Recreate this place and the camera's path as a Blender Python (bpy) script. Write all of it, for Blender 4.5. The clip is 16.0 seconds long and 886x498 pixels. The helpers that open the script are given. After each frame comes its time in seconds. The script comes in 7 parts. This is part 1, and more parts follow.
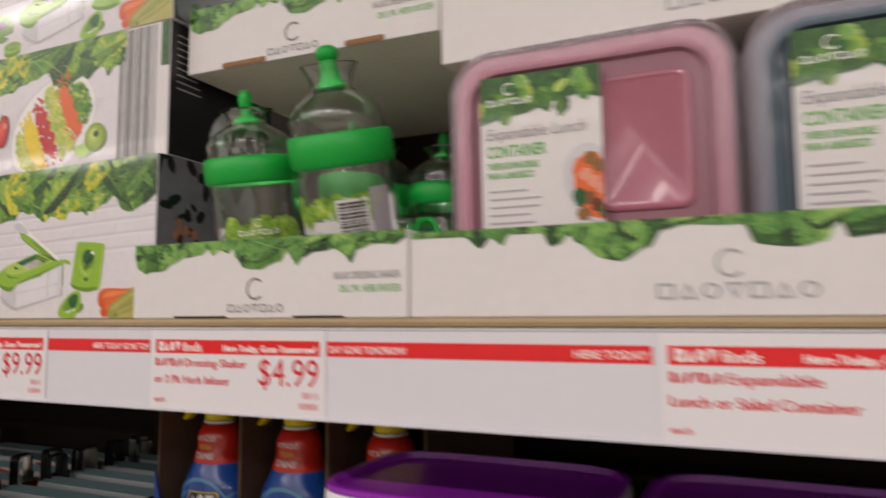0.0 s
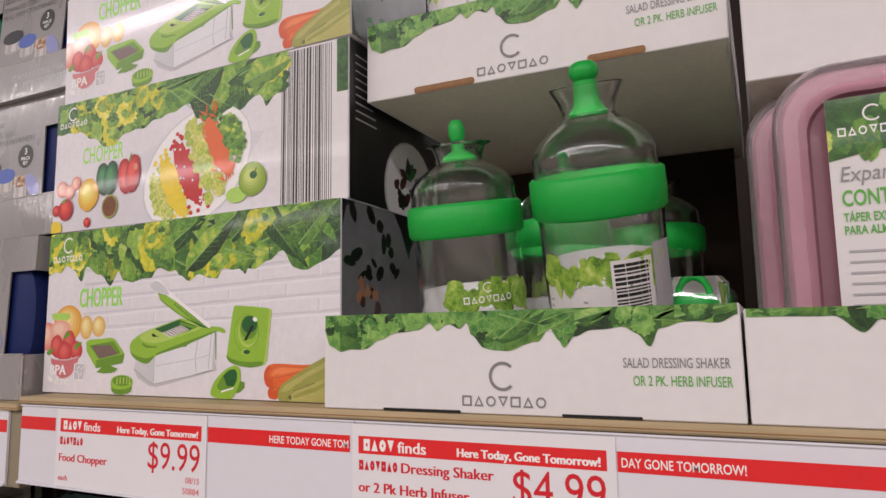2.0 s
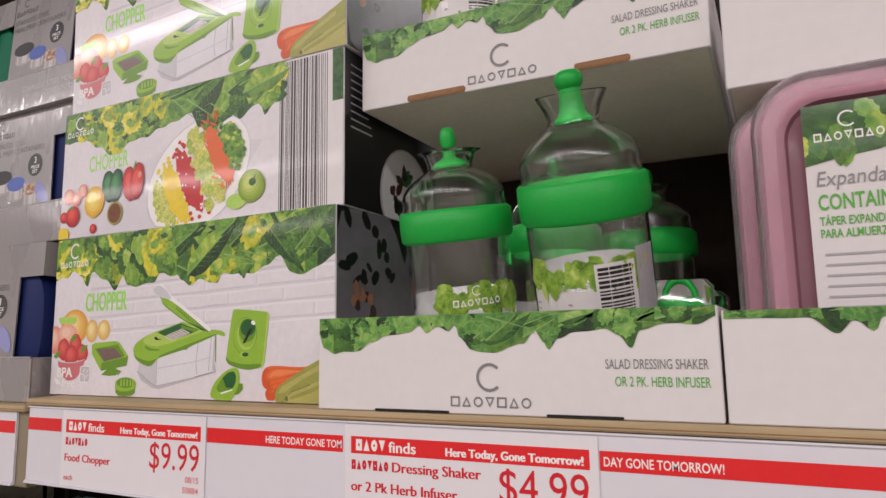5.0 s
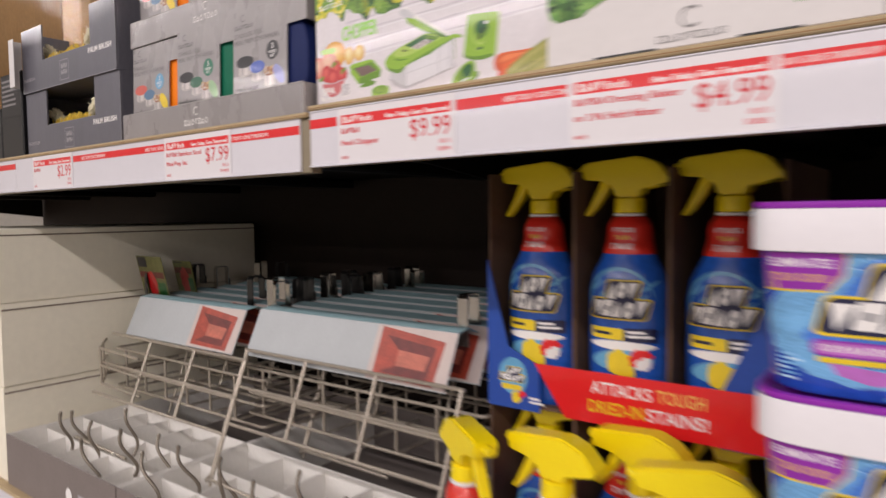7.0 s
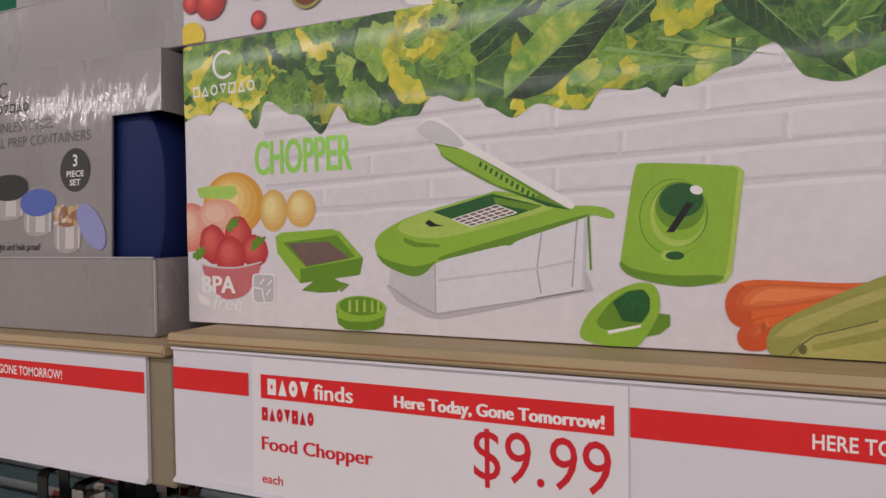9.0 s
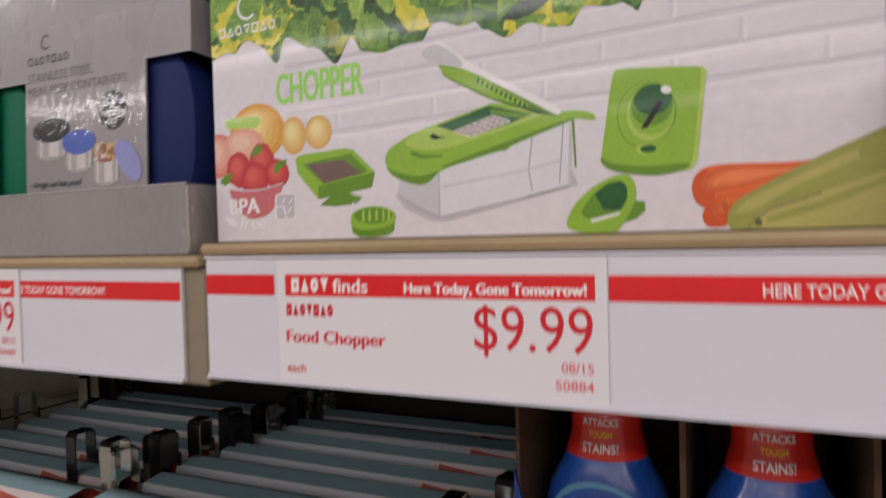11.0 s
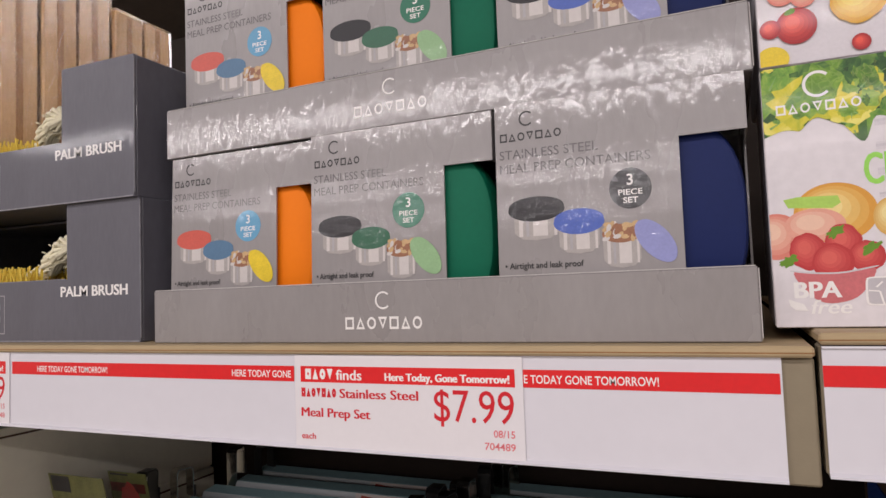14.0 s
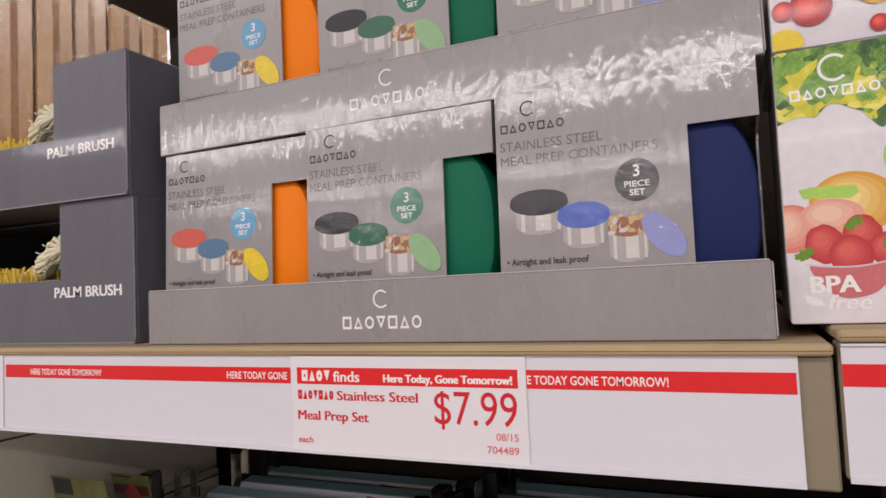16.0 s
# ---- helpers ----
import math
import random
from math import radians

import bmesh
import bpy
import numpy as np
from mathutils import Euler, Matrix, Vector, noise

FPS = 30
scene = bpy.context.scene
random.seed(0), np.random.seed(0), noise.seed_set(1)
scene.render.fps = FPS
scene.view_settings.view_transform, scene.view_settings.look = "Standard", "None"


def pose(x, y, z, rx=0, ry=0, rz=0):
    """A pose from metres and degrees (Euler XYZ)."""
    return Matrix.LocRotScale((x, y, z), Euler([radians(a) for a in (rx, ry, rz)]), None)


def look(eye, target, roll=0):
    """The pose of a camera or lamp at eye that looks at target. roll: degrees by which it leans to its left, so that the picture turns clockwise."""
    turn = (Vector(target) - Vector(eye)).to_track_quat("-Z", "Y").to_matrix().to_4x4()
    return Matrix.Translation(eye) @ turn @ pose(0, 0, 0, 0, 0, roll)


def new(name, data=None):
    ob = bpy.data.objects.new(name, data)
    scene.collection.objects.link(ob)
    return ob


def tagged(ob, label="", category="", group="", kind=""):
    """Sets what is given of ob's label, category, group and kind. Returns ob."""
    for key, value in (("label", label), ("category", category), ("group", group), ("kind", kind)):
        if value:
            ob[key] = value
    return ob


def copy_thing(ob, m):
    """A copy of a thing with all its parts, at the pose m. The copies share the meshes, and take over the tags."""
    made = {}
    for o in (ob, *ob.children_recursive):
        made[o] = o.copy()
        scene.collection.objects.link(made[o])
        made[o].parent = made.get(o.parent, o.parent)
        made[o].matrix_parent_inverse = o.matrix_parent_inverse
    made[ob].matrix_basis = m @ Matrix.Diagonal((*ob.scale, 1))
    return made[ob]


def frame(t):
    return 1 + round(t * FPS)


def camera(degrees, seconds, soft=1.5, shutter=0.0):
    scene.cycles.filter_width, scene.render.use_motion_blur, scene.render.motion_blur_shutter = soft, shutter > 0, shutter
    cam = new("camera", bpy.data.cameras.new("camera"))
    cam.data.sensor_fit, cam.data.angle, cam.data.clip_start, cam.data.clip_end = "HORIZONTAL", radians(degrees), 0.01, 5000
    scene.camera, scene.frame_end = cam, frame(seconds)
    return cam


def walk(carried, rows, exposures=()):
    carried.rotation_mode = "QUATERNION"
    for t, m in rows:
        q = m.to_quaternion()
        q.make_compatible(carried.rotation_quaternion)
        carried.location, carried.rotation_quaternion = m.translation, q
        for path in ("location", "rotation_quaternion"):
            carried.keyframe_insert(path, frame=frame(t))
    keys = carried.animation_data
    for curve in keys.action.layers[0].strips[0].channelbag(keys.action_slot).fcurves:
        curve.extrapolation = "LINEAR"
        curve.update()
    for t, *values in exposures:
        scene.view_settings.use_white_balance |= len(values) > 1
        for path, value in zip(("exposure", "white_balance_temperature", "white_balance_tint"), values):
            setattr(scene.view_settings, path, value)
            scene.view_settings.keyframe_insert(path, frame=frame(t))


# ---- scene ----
cam = camera(67.5, 16.0, shutter=0.5)
PATH = [
    (0, (-0.086, 0.117, 1.458), (-0.882, 1.941, 1.65), -0.4),
    (0.5, (-0.199, 0.143, 1.488), (-1.059, 1.936, 1.699), -0.5),
    (1, (-0.248, 0.145, 1.492), (-1.109, 1.934, 1.729), -1.1),
    (1.5, (-0.263, 0.148, 1.498), (-1.118, 1.938, 1.754), -1.0),
    (2, (-0.262, 0.149, 1.499), (-1.12, 1.938, 1.751), -1.0),
    (2.5, (-0.26, 0.147, 1.5), (-1.123, 1.933, 1.752), -1.1),
    (3, (-0.26, 0.146, 1.499), (-1.127, 1.931, 1.754), -1.0),
    (3.2, (-0.255, 0.149, 1.498), (-1.154, 1.916, 1.761), -1.1),
    (5.5, (-0.24, 0.143, 1.496), (-1.127, 1.915, 1.766), -1.0),
    (6, (-0.154, 0.054, 1.431), (-1.146, 1.778, 1.642), -0.8),
    (6.2, (-0.116, 0.008, 1.393), (-1.202, 1.684, 1.512), -0.9),
    (6.5, (-0.084, -0.027, 1.352), (-1.277, 1.578, 1.326), -0.2),
    (6.8, (-0.156, -0.025, 1.328), (-1.366, 1.564, 1.23), -0.2),
    (7, (-0.239, -0.005, 1.337), (-1.454, 1.58, 1.228), -0.7),
    (7.2, (-0.374, 0.032, 1.358), (-1.521, 1.668, 1.272), -1.0),
    (7.5, (-0.498, 0.134, 1.422), (-1.53, 1.847, 1.367), -0.7),
    (8, (-0.558, 0.232, 1.487), (-1.399, 2.046, 1.439), -0.6),
    (8.2, (-0.562, 0.247, 1.493), (-1.37, 2.075, 1.449), -0.7),
    (10.3, (-0.572, 0.277, 1.498), (-1.389, 2.101, 1.457), -1.1),
    (10.5, (-0.567, 0.278, 1.494), (-1.388, 2.101, 1.456), -1.1),
    (11, (-0.554, 0.238, 1.457), (-1.386, 2.056, 1.411), -1.5),
    (11.5, (-0.541, 0.202, 1.416), (-1.449, 1.983, 1.363), -1.6),
    (12, (-0.58, 0.184, 1.413), (-1.539, 1.938, 1.368), -2.6),
    (12.2, (-0.62, 0.191, 1.428), (-1.621, 1.923, 1.433), -2.9),
    (12.5, (-0.723, 0.162, 1.452), (-1.653, 1.933, 1.468), -2.9),
    (13, (-0.821, 0.129, 1.453), (-1.693, 1.925, 1.561), -2.2),
    (13.5, (-0.843, 0.132, 1.472), (-1.66, 1.954, 1.592), -1.9),
    (14, (-0.835, 0.135, 1.482), (-1.629, 1.966, 1.6), -2.1),
    (14.5, (-0.839, 0.141, 1.482), (-1.636, 1.971, 1.595), -2.1),
    (15, (-0.839, 0.143, 1.482), (-1.65, 1.967, 1.593), -2.5),
    (15.5, (-0.842, 0.142, 1.483), (-1.656, 1.965, 1.588), -2.6),
    (16, (-0.837, 0.15, 1.482), (-1.65, 1.974, 1.593), -2.6),
]
EXPOSURE = [(0, -0.5, 6800, 7), (0.5, -0.5, 6900, 7.5), (1, -0.42, 6750, 11), (1.5, -0.42, 6550, 11), (5.5, -0.43, 6550, 11), (6, -0.43, 6500, 11), (6.5, -0.46, 6550, 12.5), (7, -0.22, 6600, 10), (7.5, -0.22, 6650, 8.5), (8, -0.65, 6600, 9), (10.5, -0.8, 6500, 12.5),
            (11, -0.66, 6500, 10.5), (11.5, -0.63, 6500, 10.5), (12.5, -0.42, 6500, 10.5), (13.5, -0.35, 6500, 10.5), (16, -0.35, 6500, 11)]
walk(cam, [(t, look(eye, target, roll)) for t, eye, target, roll in PATH], EXPOSURE)

# ---- light, world ----
world = bpy.data.worlds.new("world")
scene.world = world
world.use_nodes = True
world.node_tree.nodes["Background"].inputs[0].default_value = (0.9, 0.95, 1.0, 1)
world.node_tree.nodes["Background"].inputs[1].default_value = 0.03
ROWS_Y = (-2.4, -5.4, -8.4, -11.4, 3.2)
for ly in ROWS_Y:
    lamp = bpy.data.lights.new("tube_row", "AREA")
    lamp.shape, lamp.size, lamp.size_y, lamp.energy = "RECTANGLE", 18.0, 0.16, 440.0
    lamp.color = (1.0, 0.93, 0.94)
    new("tube_row", lamp).matrix_world = pose(-1.0, ly, 3.66)


# ---- materials ----
def lin(r, g, b):
    return tuple((c / 255 / 12.92) if c < 10.3 else ((c / 255 + 0.055) / 1.055) ** 2.4 for c in (r, g, b))


def link(nt, a, b):
    nt.links.new(a, b)


def surface(name, rgb, rough=0.5, metal=0.0, var=0.07, scale=25.0, bump=0.0, bscale=150.0, stretch=(1, 1, 1), coat=0.0, trans=0.0, ior=1.45, spec=0.5, rvar=0.0, emit=0.0, coat_ior=1.5):
    """A procedural surface: colour that varies at two scales, uneven gloss and fine relief."""
    m = bpy.data.materials.new(name)
    m.use_nodes = True
    nt = m.node_tree
    b = nt.nodes["Principled BSDF"]
    col = lin(*rgb)
    tc = nt.nodes.new("ShaderNodeTexCoord")
    mp = nt.nodes.new("ShaderNodeMapping")
    mp.inputs["Scale"].default_value = stretch
    link(nt, tc.outputs["Object"], mp.inputs["Vector"])
    big, fine = nt.nodes.new("ShaderNodeTexNoise"), nt.nodes.new("ShaderNodeTexNoise")
    big.inputs["Scale"].default_value, fine.inputs["Scale"].default_value = scale, scale * 9
    big.inputs["Detail"].default_value = 4
    for n in (big, fine):
        link(nt, mp.outputs["Vector"], n.inputs["Vector"])
    add = nt.nodes.new("ShaderNodeMath")
    add.operation = "ADD"
    link(nt, big.outputs["Fac"], add.inputs[0])
    link(nt, fine.outputs["Fac"], add.inputs[1])
    half = nt.nodes.new("ShaderNodeMath")
    half.operation = "MULTIPLY"
    half.inputs[1].default_value = 0.5
    link(nt, add.outputs[0], half.inputs[0])
    ramp = nt.nodes.new("ShaderNodeValToRGB")
    ramp.color_ramp.elements[0].position, ramp.color_ramp.elements[1].position = 0.3, 0.7
    ramp.color_ramp.elements[0].color = (*[c * (1 - var) for c in col], 1)
    ramp.color_ramp.elements[1].color = (*[min(1, c * (1 + var)) for c in col], 1)
    link(nt, half.outputs[0], ramp.inputs["Fac"])
    link(nt, ramp.outputs["Color"], b.inputs["Base Color"])
    b.inputs["Roughness"].default_value = rough
    if rvar:
        rr = nt.nodes.new("ShaderNodeMapRange")
        rr.inputs["From Min"].default_value, rr.inputs["From Max"].default_value = 0.3, 0.7
        rr.inputs["To Min"].default_value, rr.inputs["To Max"].default_value = max(0.02, rough - rvar), rough + rvar
        link(nt, big.outputs["Fac"], rr.inputs["Value"])
        link(nt, rr.outputs["Result"], b.inputs["Roughness"])
    b.inputs["Metallic"].default_value = metal
    b.inputs["IOR"].default_value = ior
    b.inputs["Specular IOR Level"].default_value = spec
    b.inputs["Coat Weight"].default_value = coat
    b.inputs["Coat Roughness"].default_value = 0.07
    b.inputs["Coat IOR"].default_value = coat_ior
    b.inputs["Transmission Weight"].default_value = trans
    if emit:
        b.inputs["Emission Color"].default_value = (*col, 1)
        b.inputs["Emission Strength"].default_value = emit
    if bump:
        bn = nt.nodes.new("ShaderNodeTexNoise")
        bn.inputs["Scale"].default_value, bn.inputs["Detail"].default_value = bscale, 3
        link(nt, mp.outputs["Vector"], bn.inputs["Vector"])
        bu = nt.nodes.new("ShaderNodeBump")
        bu.inputs["Strength"].default_value, bu.inputs["Distance"].default_value = bump, 0.002
        link(nt, bn.outputs["Fac"], bu.inputs["Height"])
        link(nt, bu.outputs["Normal"], b.inputs["Normal"])
        link(nt, bu.outputs["Normal"], b.inputs["Coat Normal"])
    return m


def scatter(name, stops, rough=0.35, coat=0.3, vein=0.0, scale=60.0):
    """A printed surface whose loose shapes each take one of several colours."""
    m = surface(name, (128, 128, 128), rough, coat=coat, scale=scale)
    nt = m.node_tree
    b = nt.nodes["Principled BSDF"]
    ge, ramp = nt.nodes.new("ShaderNodeNewGeometry"), nt.nodes.new("ShaderNodeValToRGB")
    link(nt, ge.outputs["Random Per Island"], ramp.inputs["Fac"])
    el = ramp.color_ramp.elements
    while len(el) < len(stops):
        el.new(0.5)
    for e, (p, rgb) in zip(el, stops):
        e.position, e.color = p, (*lin(*rgb), 1)
    no = nt.nodes.new("ShaderNodeTexNoise")
    no.inputs["Scale"].default_value, no.inputs["Detail"].default_value = scale * 2.5, 5
    tc = nt.nodes.new("ShaderNodeTexCoord")
    link(nt, tc.outputs["Object"], no.inputs["Vector"])
    sh = nt.nodes.new("ShaderNodeMapRange")
    sh.inputs["From Min"].default_value, sh.inputs["From Max"].default_value = 0.3, 0.7
    sh.inputs["To Min"].default_value, sh.inputs["To Max"].default_value = 1 - vein, 1 + vein
    link(nt, no.outputs["Fac"], sh.inputs["Value"])
    mul = nt.nodes.new("ShaderNodeVectorMath")
    mul.operation = "SCALE"
    link(nt, ramp.outputs["Color"], mul.inputs[0])
    link(nt, sh.outputs["Result"], mul.inputs["Scale"])
    link(nt, mul.outputs[0], b.inputs["Base Color"])
    return m


def foliage(name, dark, mid, light, pale, scale=60.0, vein=0.5, spread=0.55):
    """Printed salad leaves: crinkled patches of green with paler branching ribs."""
    m = surface(name, (80, 130, 50), 0.36, coat=0.3)
    nt = m.node_tree
    b = nt.nodes["Principled BSDF"]
    tc = nt.nodes.new("ShaderNodeTexCoord")
    ge = nt.nodes.new("ShaderNodeNewGeometry")
    n1 = nt.nodes.new("ShaderNodeTexNoise")
    n1.inputs["Scale"].default_value, n1.inputs["Detail"].default_value, n1.inputs["Distortion"].default_value = scale, 6, 1.2
    link(nt, tc.outputs["Object"], n1.inputs["Vector"])
    mixv = nt.nodes.new("ShaderNodeVectorMath")
    mixv.operation = "MULTIPLY_ADD"
    mixv.inputs[1].default_value = (0.012, 0.012, 0.012)
    link(nt, n1.outputs["Color"], mixv.inputs[0])
    link(nt, tc.outputs["Object"], mixv.inputs[2])
    vo = nt.nodes.new("ShaderNodeTexVoronoi")
    vo.feature = "DISTANCE_TO_EDGE"
    vo.inputs["Scale"].default_value = scale * 2.2
    link(nt, mixv.outputs[0], vo.inputs["Vector"])
    isl = nt.nodes.new("ShaderNodeMath")
    isl.operation = "MULTIPLY_ADD"
    isl.inputs[1].default_value, isl.inputs[2].default_value = spread, -spread / 2
    link(nt, ge.outputs["Random Per Island"], isl.inputs[0])
    tot = nt.nodes.new("ShaderNodeMath")
    tot.operation = "ADD"
    link(nt, n1.outputs["Fac"], tot.inputs[0])
    link(nt, isl.outputs[0], tot.inputs[1])
    ramp = nt.nodes.new("ShaderNodeValToRGB")
    el = ramp.color_ramp.elements
    el.new(0.5), el.new(0.7)
    for e, (p, c) in zip(el, ((0.18, dark), (0.42, mid), (0.66, light), (0.86, pale))):
        e.position, e.color = p, (*lin(*c), 1)
    link(nt, tot.outputs[0], ramp.inputs["Fac"])
    rib = nt.nodes.new("ShaderNodeMapRange")
    rib.inputs["From Min"].default_value, rib.inputs["From Max"].default_value = 0.0, 0.12
    rib.inputs["To Min"].default_value, rib.inputs["To Max"].default_value = vein, 0.0
    link(nt, vo.outputs["Distance"], rib.inputs["Value"])
    mx = nt.nodes.new("ShaderNodeMix")
    mx.data_type = "RGBA"
    link(nt, rib.outputs["Result"], mx.inputs[0])
    link(nt, ramp.outputs["Color"], mx.inputs[6])
    mx.inputs[7].default_value = (*lin(*pale), 1)
    link(nt, mx.outputs[2], b.inputs["Base Color"])
    return m


WHITE_CARD = surface("white_card", (226, 221, 220), 0.42, var=0.03, scale=18, coat=0.25, bump=0.05, bscale=60)
TRAY_WHITE = surface("tray_white", (226, 221, 220), 0.5, var=0.035, scale=14, bump=0.08, bscale=50)
BOX_WHITE = surface("printed_plaster_white", (228, 222, 226), 0.36, var=0.07, scale=22, coat=0.3, bump=0.04, bscale=40)
BRICK_GREY = surface("printed_brick_shade", (208, 202, 208), 0.36, var=0.10, scale=50, coat=0.3)
BRICK_LIGHT = surface("printed_brick_light", (219, 213, 218), 0.36, var=0.06, scale=60, coat=0.3)
BRICK_SHINE = surface("printed_brick_shine", (235, 231, 235), 0.36, var=0.03, scale=60, coat=0.3)
KRAFT = surface("kraft_board", (186, 148, 102), 0.7, var=0.12, scale=35, bump=0.30, bscale=120, stretch=(1, 1, 0.35), coat=0.9, coat_ior=1.55)
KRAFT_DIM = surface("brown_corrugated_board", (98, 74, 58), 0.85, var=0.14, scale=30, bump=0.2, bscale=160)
KRAFT_EDGE = surface("cut_board_edge", (150, 110, 70), 0.85, var=0.2, scale=120)
TRAY_INSIDE = surface("grey_inner_board", (176, 168, 152), 0.75, var=0.08, scale=25)
SHELF_WOOD = surface("fibreboard_shelf", (186, 164, 128), 0.6, var=0.14, scale=20, bump=0.12, bscale=300, stretch=(0.15, 1, 1))
STEEL_TAUPE = surface("taupe_powder_coat", (142, 130, 108), 0.5, var=0.06, scale=14, bump=0.05, bscale=400)
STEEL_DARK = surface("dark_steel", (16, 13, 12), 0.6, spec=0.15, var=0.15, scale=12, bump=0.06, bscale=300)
BACK_BROWN = surface("brown_steel_panel", (42, 33, 28), 0.6, spec=0.2, var=0.12, scale=12, bump=0.05, bscale=300)
STRIP_WHITE = surface("glossy_strip_white", (225, 222, 229), 0.22, var=0.02, scale=10, coat=0.5, bump=0.03, bscale=14)
TAG_CARD = surface("tag_paper", (233, 228, 231), 0.35, var=0.015, scale=30, coat=0.3)
RED = surface("red_print", (230, 30, 36), 0.32, var=0.05, scale=40, coat=0.4)
RED_TEXT = surface("red_lettering", (212, 30, 44), 0.4, var=0.04, scale=60)
WHITE_PRINT = surface("white_print", (244, 240, 238), 0.38, var=0.03, scale=60, coat=0.2)
PINK_PRINT = surface("faded_red_print", (226, 120, 126), 0.4, var=0.05, scale=60)
GREY_PRINT = surface("grey_print", (132, 128, 128), 0.45, var=0.06, scale=60)
DARK_PRINT = surface("charcoal_print", (52, 50, 52), 0.4, var=0.08, scale=60)
BLACK_PRINT = surface("black_print", (22, 21, 23), 0.35, var=0.12, scale=60, coat=0.2)
GREEN_TEXT = surface("green_lettering", (96, 176, 70), 0.4, var=0.06, scale=60)
LIME = surface("lime_print", (146, 188, 56), 0.34, var=0.08, scale=90, coat=0.3)
LIME_DARK = surface("lime_shade_print", (104, 148, 38), 0.34, var=0.1, scale=110, coat=0.3)
LIME_BRIGHT = surface("lime_light_print", (176, 204, 92), 0.34, var=0.1, scale=90, coat=0.3)
DEEP_GREEN = surface("deep_green_print", (30, 92, 40), 0.34, var=0.3, scale=110, coat=0.3)
STEEL_PRINT = surface("steel_print", (178, 171, 168), 0.3, var=0.14, scale=260, coat=0.9, bump=0.10, bscale=105)
STEEL_LIGHT = surface("bright_steel_print", (214, 207, 204), 0.3, var=0.06, scale=200, coat=0.9, bump=0.10, bscale=105)
CLEAR_PRINT = surface("clear_box_print", (206, 204, 208), 0.34, var=0.06, scale=40, coat=0.3)
SHADOW_PRINT = surface("soft_grey_print", (176, 172, 176), 0.36, var=0.06, scale=40, coat=0.3)
ORANGE_PRINT = surface("carrot_print", (230, 106, 48), 0.34, var=0.08, scale=110, coat=0.3)
COURGETTE = surface("courgette_print", (158, 158, 78), 0.34, var=0.15, scale=140, coat=0.3, stretch=(0.4, 1, 1.6))
MANGO = surface("mango_print", (238, 190, 100), 0.34, var=0.12, scale=70, coat=0.3)
PEACH = surface("peach_print", (232, 152, 128), 0.34, var=0.1, scale=70, coat=0.3)
YELLOW_PRINT = surface("yellow_print", (236, 206, 46), 0.34, var=0.14, scale=100, coat=0.3)
SKY_PRINT = surface("sky_blue_print", (104, 168, 206), 0.36, var=0.12, scale=80, coat=0.2)
PURPLE_PRINT = surface("violet_print", (150, 44, 170), 0.34, var=0.1, scale=60, coat=0.3)
PINKISH = surface("pink_swirl_print", (190, 110, 196), 0.34, var=0.2, scale=90, coat=0.3)
GREY_CARD = surface("silver_grey_card", (154, 149, 149), 0.30, metal=0.10, var=0.06, scale=16, coat=1.0, bump=0.13, bscale=105, stretch=(1.7, 1, 0.6), rvar=0.08, coat_ior=1.47)
SILVER_TEXT = surface("dark_silver_lettering", (104, 100, 102), 0.3, var=0.06, scale=60, coat=1.0, bump=0.13, bscale=105, coat_ior=1.55)
CUT_EDGE = surface("pale_cut_card_edge", (196, 191, 188), 0.7, var=0.12, scale=90)
WORN_SLATE = surface("worn_slate_fold", (142, 140, 146), 0.7, var=0.3, scale=140)
TRAY_BASE = surface("pale_board_underside", (240, 232, 216), 0.75, var=0.07, scale=22)
LETTUCE = foliage("lettuce_print", (52, 96, 26), (104, 150, 42), (150, 186, 66), (206, 220, 126), 110, 0.2, 0.3)
SLATE_CARD = surface("slate_grey_card", (98, 97, 106), 0.42, var=0.10, scale=20, coat=0.4, bump=0.10, bscale=45, stretch=(2.5, 1, 0.5))
NUT_TAN = surface("tan_nut_print", (206, 172, 126), 0.35, var=0.2, scale=200, coat=0.6)
NUT_BROWN = surface("brown_nut_print", (158, 108, 80), 0.35, var=0.25, scale=200, coat=0.6)
DATE_BROWN = surface("date_brown_print", (58, 30, 26), 0.35, var=0.3, scale=150, coat=0.3)
SLATE_STONE = surface("slate_stone_print", (108, 106, 112), 0.4, var=0.18, scale=90, coat=0.3)
SPICE = scatter("spice_print", [(0, (90, 44, 26)), (0.35, (150, 84, 44)), (0.6, (60, 40, 36)), (0.8, (96, 120, 50)), (1, (176, 120, 70))], vein=0.3, scale=150)
LEAVES = foliage("leaf_print", (30, 72, 26), (66, 122, 42), (120, 168, 58), (200, 208, 90), 90, 0.16)
LEAF_YELLOW = foliage("yellow_leaf_print", (120, 140, 30), (186, 190, 40), (222, 210, 50), (240, 230, 120), 90, 0.14)
LEAF_DARK = foliage("dark_leaf_print", (16, 42, 16), (30, 72, 26), (58, 104, 38), (110, 150, 60), 95, 0.12)
LEAF_TRAY = foliage("salad_leaf_print", (40, 92, 38), (76, 134, 54), (122, 170, 76), (180, 206, 124), 85, 0.22, 0.34)
VEIN = surface("pale_vein_print", (132, 170, 92), 0.35, var=0.2, scale=80)
SALAD = scatter("chopped_salad_print", [(0, (176, 196, 70)), (0.3, (206, 206, 96)), (0.6, (150, 176, 60)), (1, (226, 220, 130))], vein=0.25, scale=200)
BELL_RED = surface("red_pepper_print", (196, 30, 34), 0.3, var=0.2, scale=120, coat=0.4)
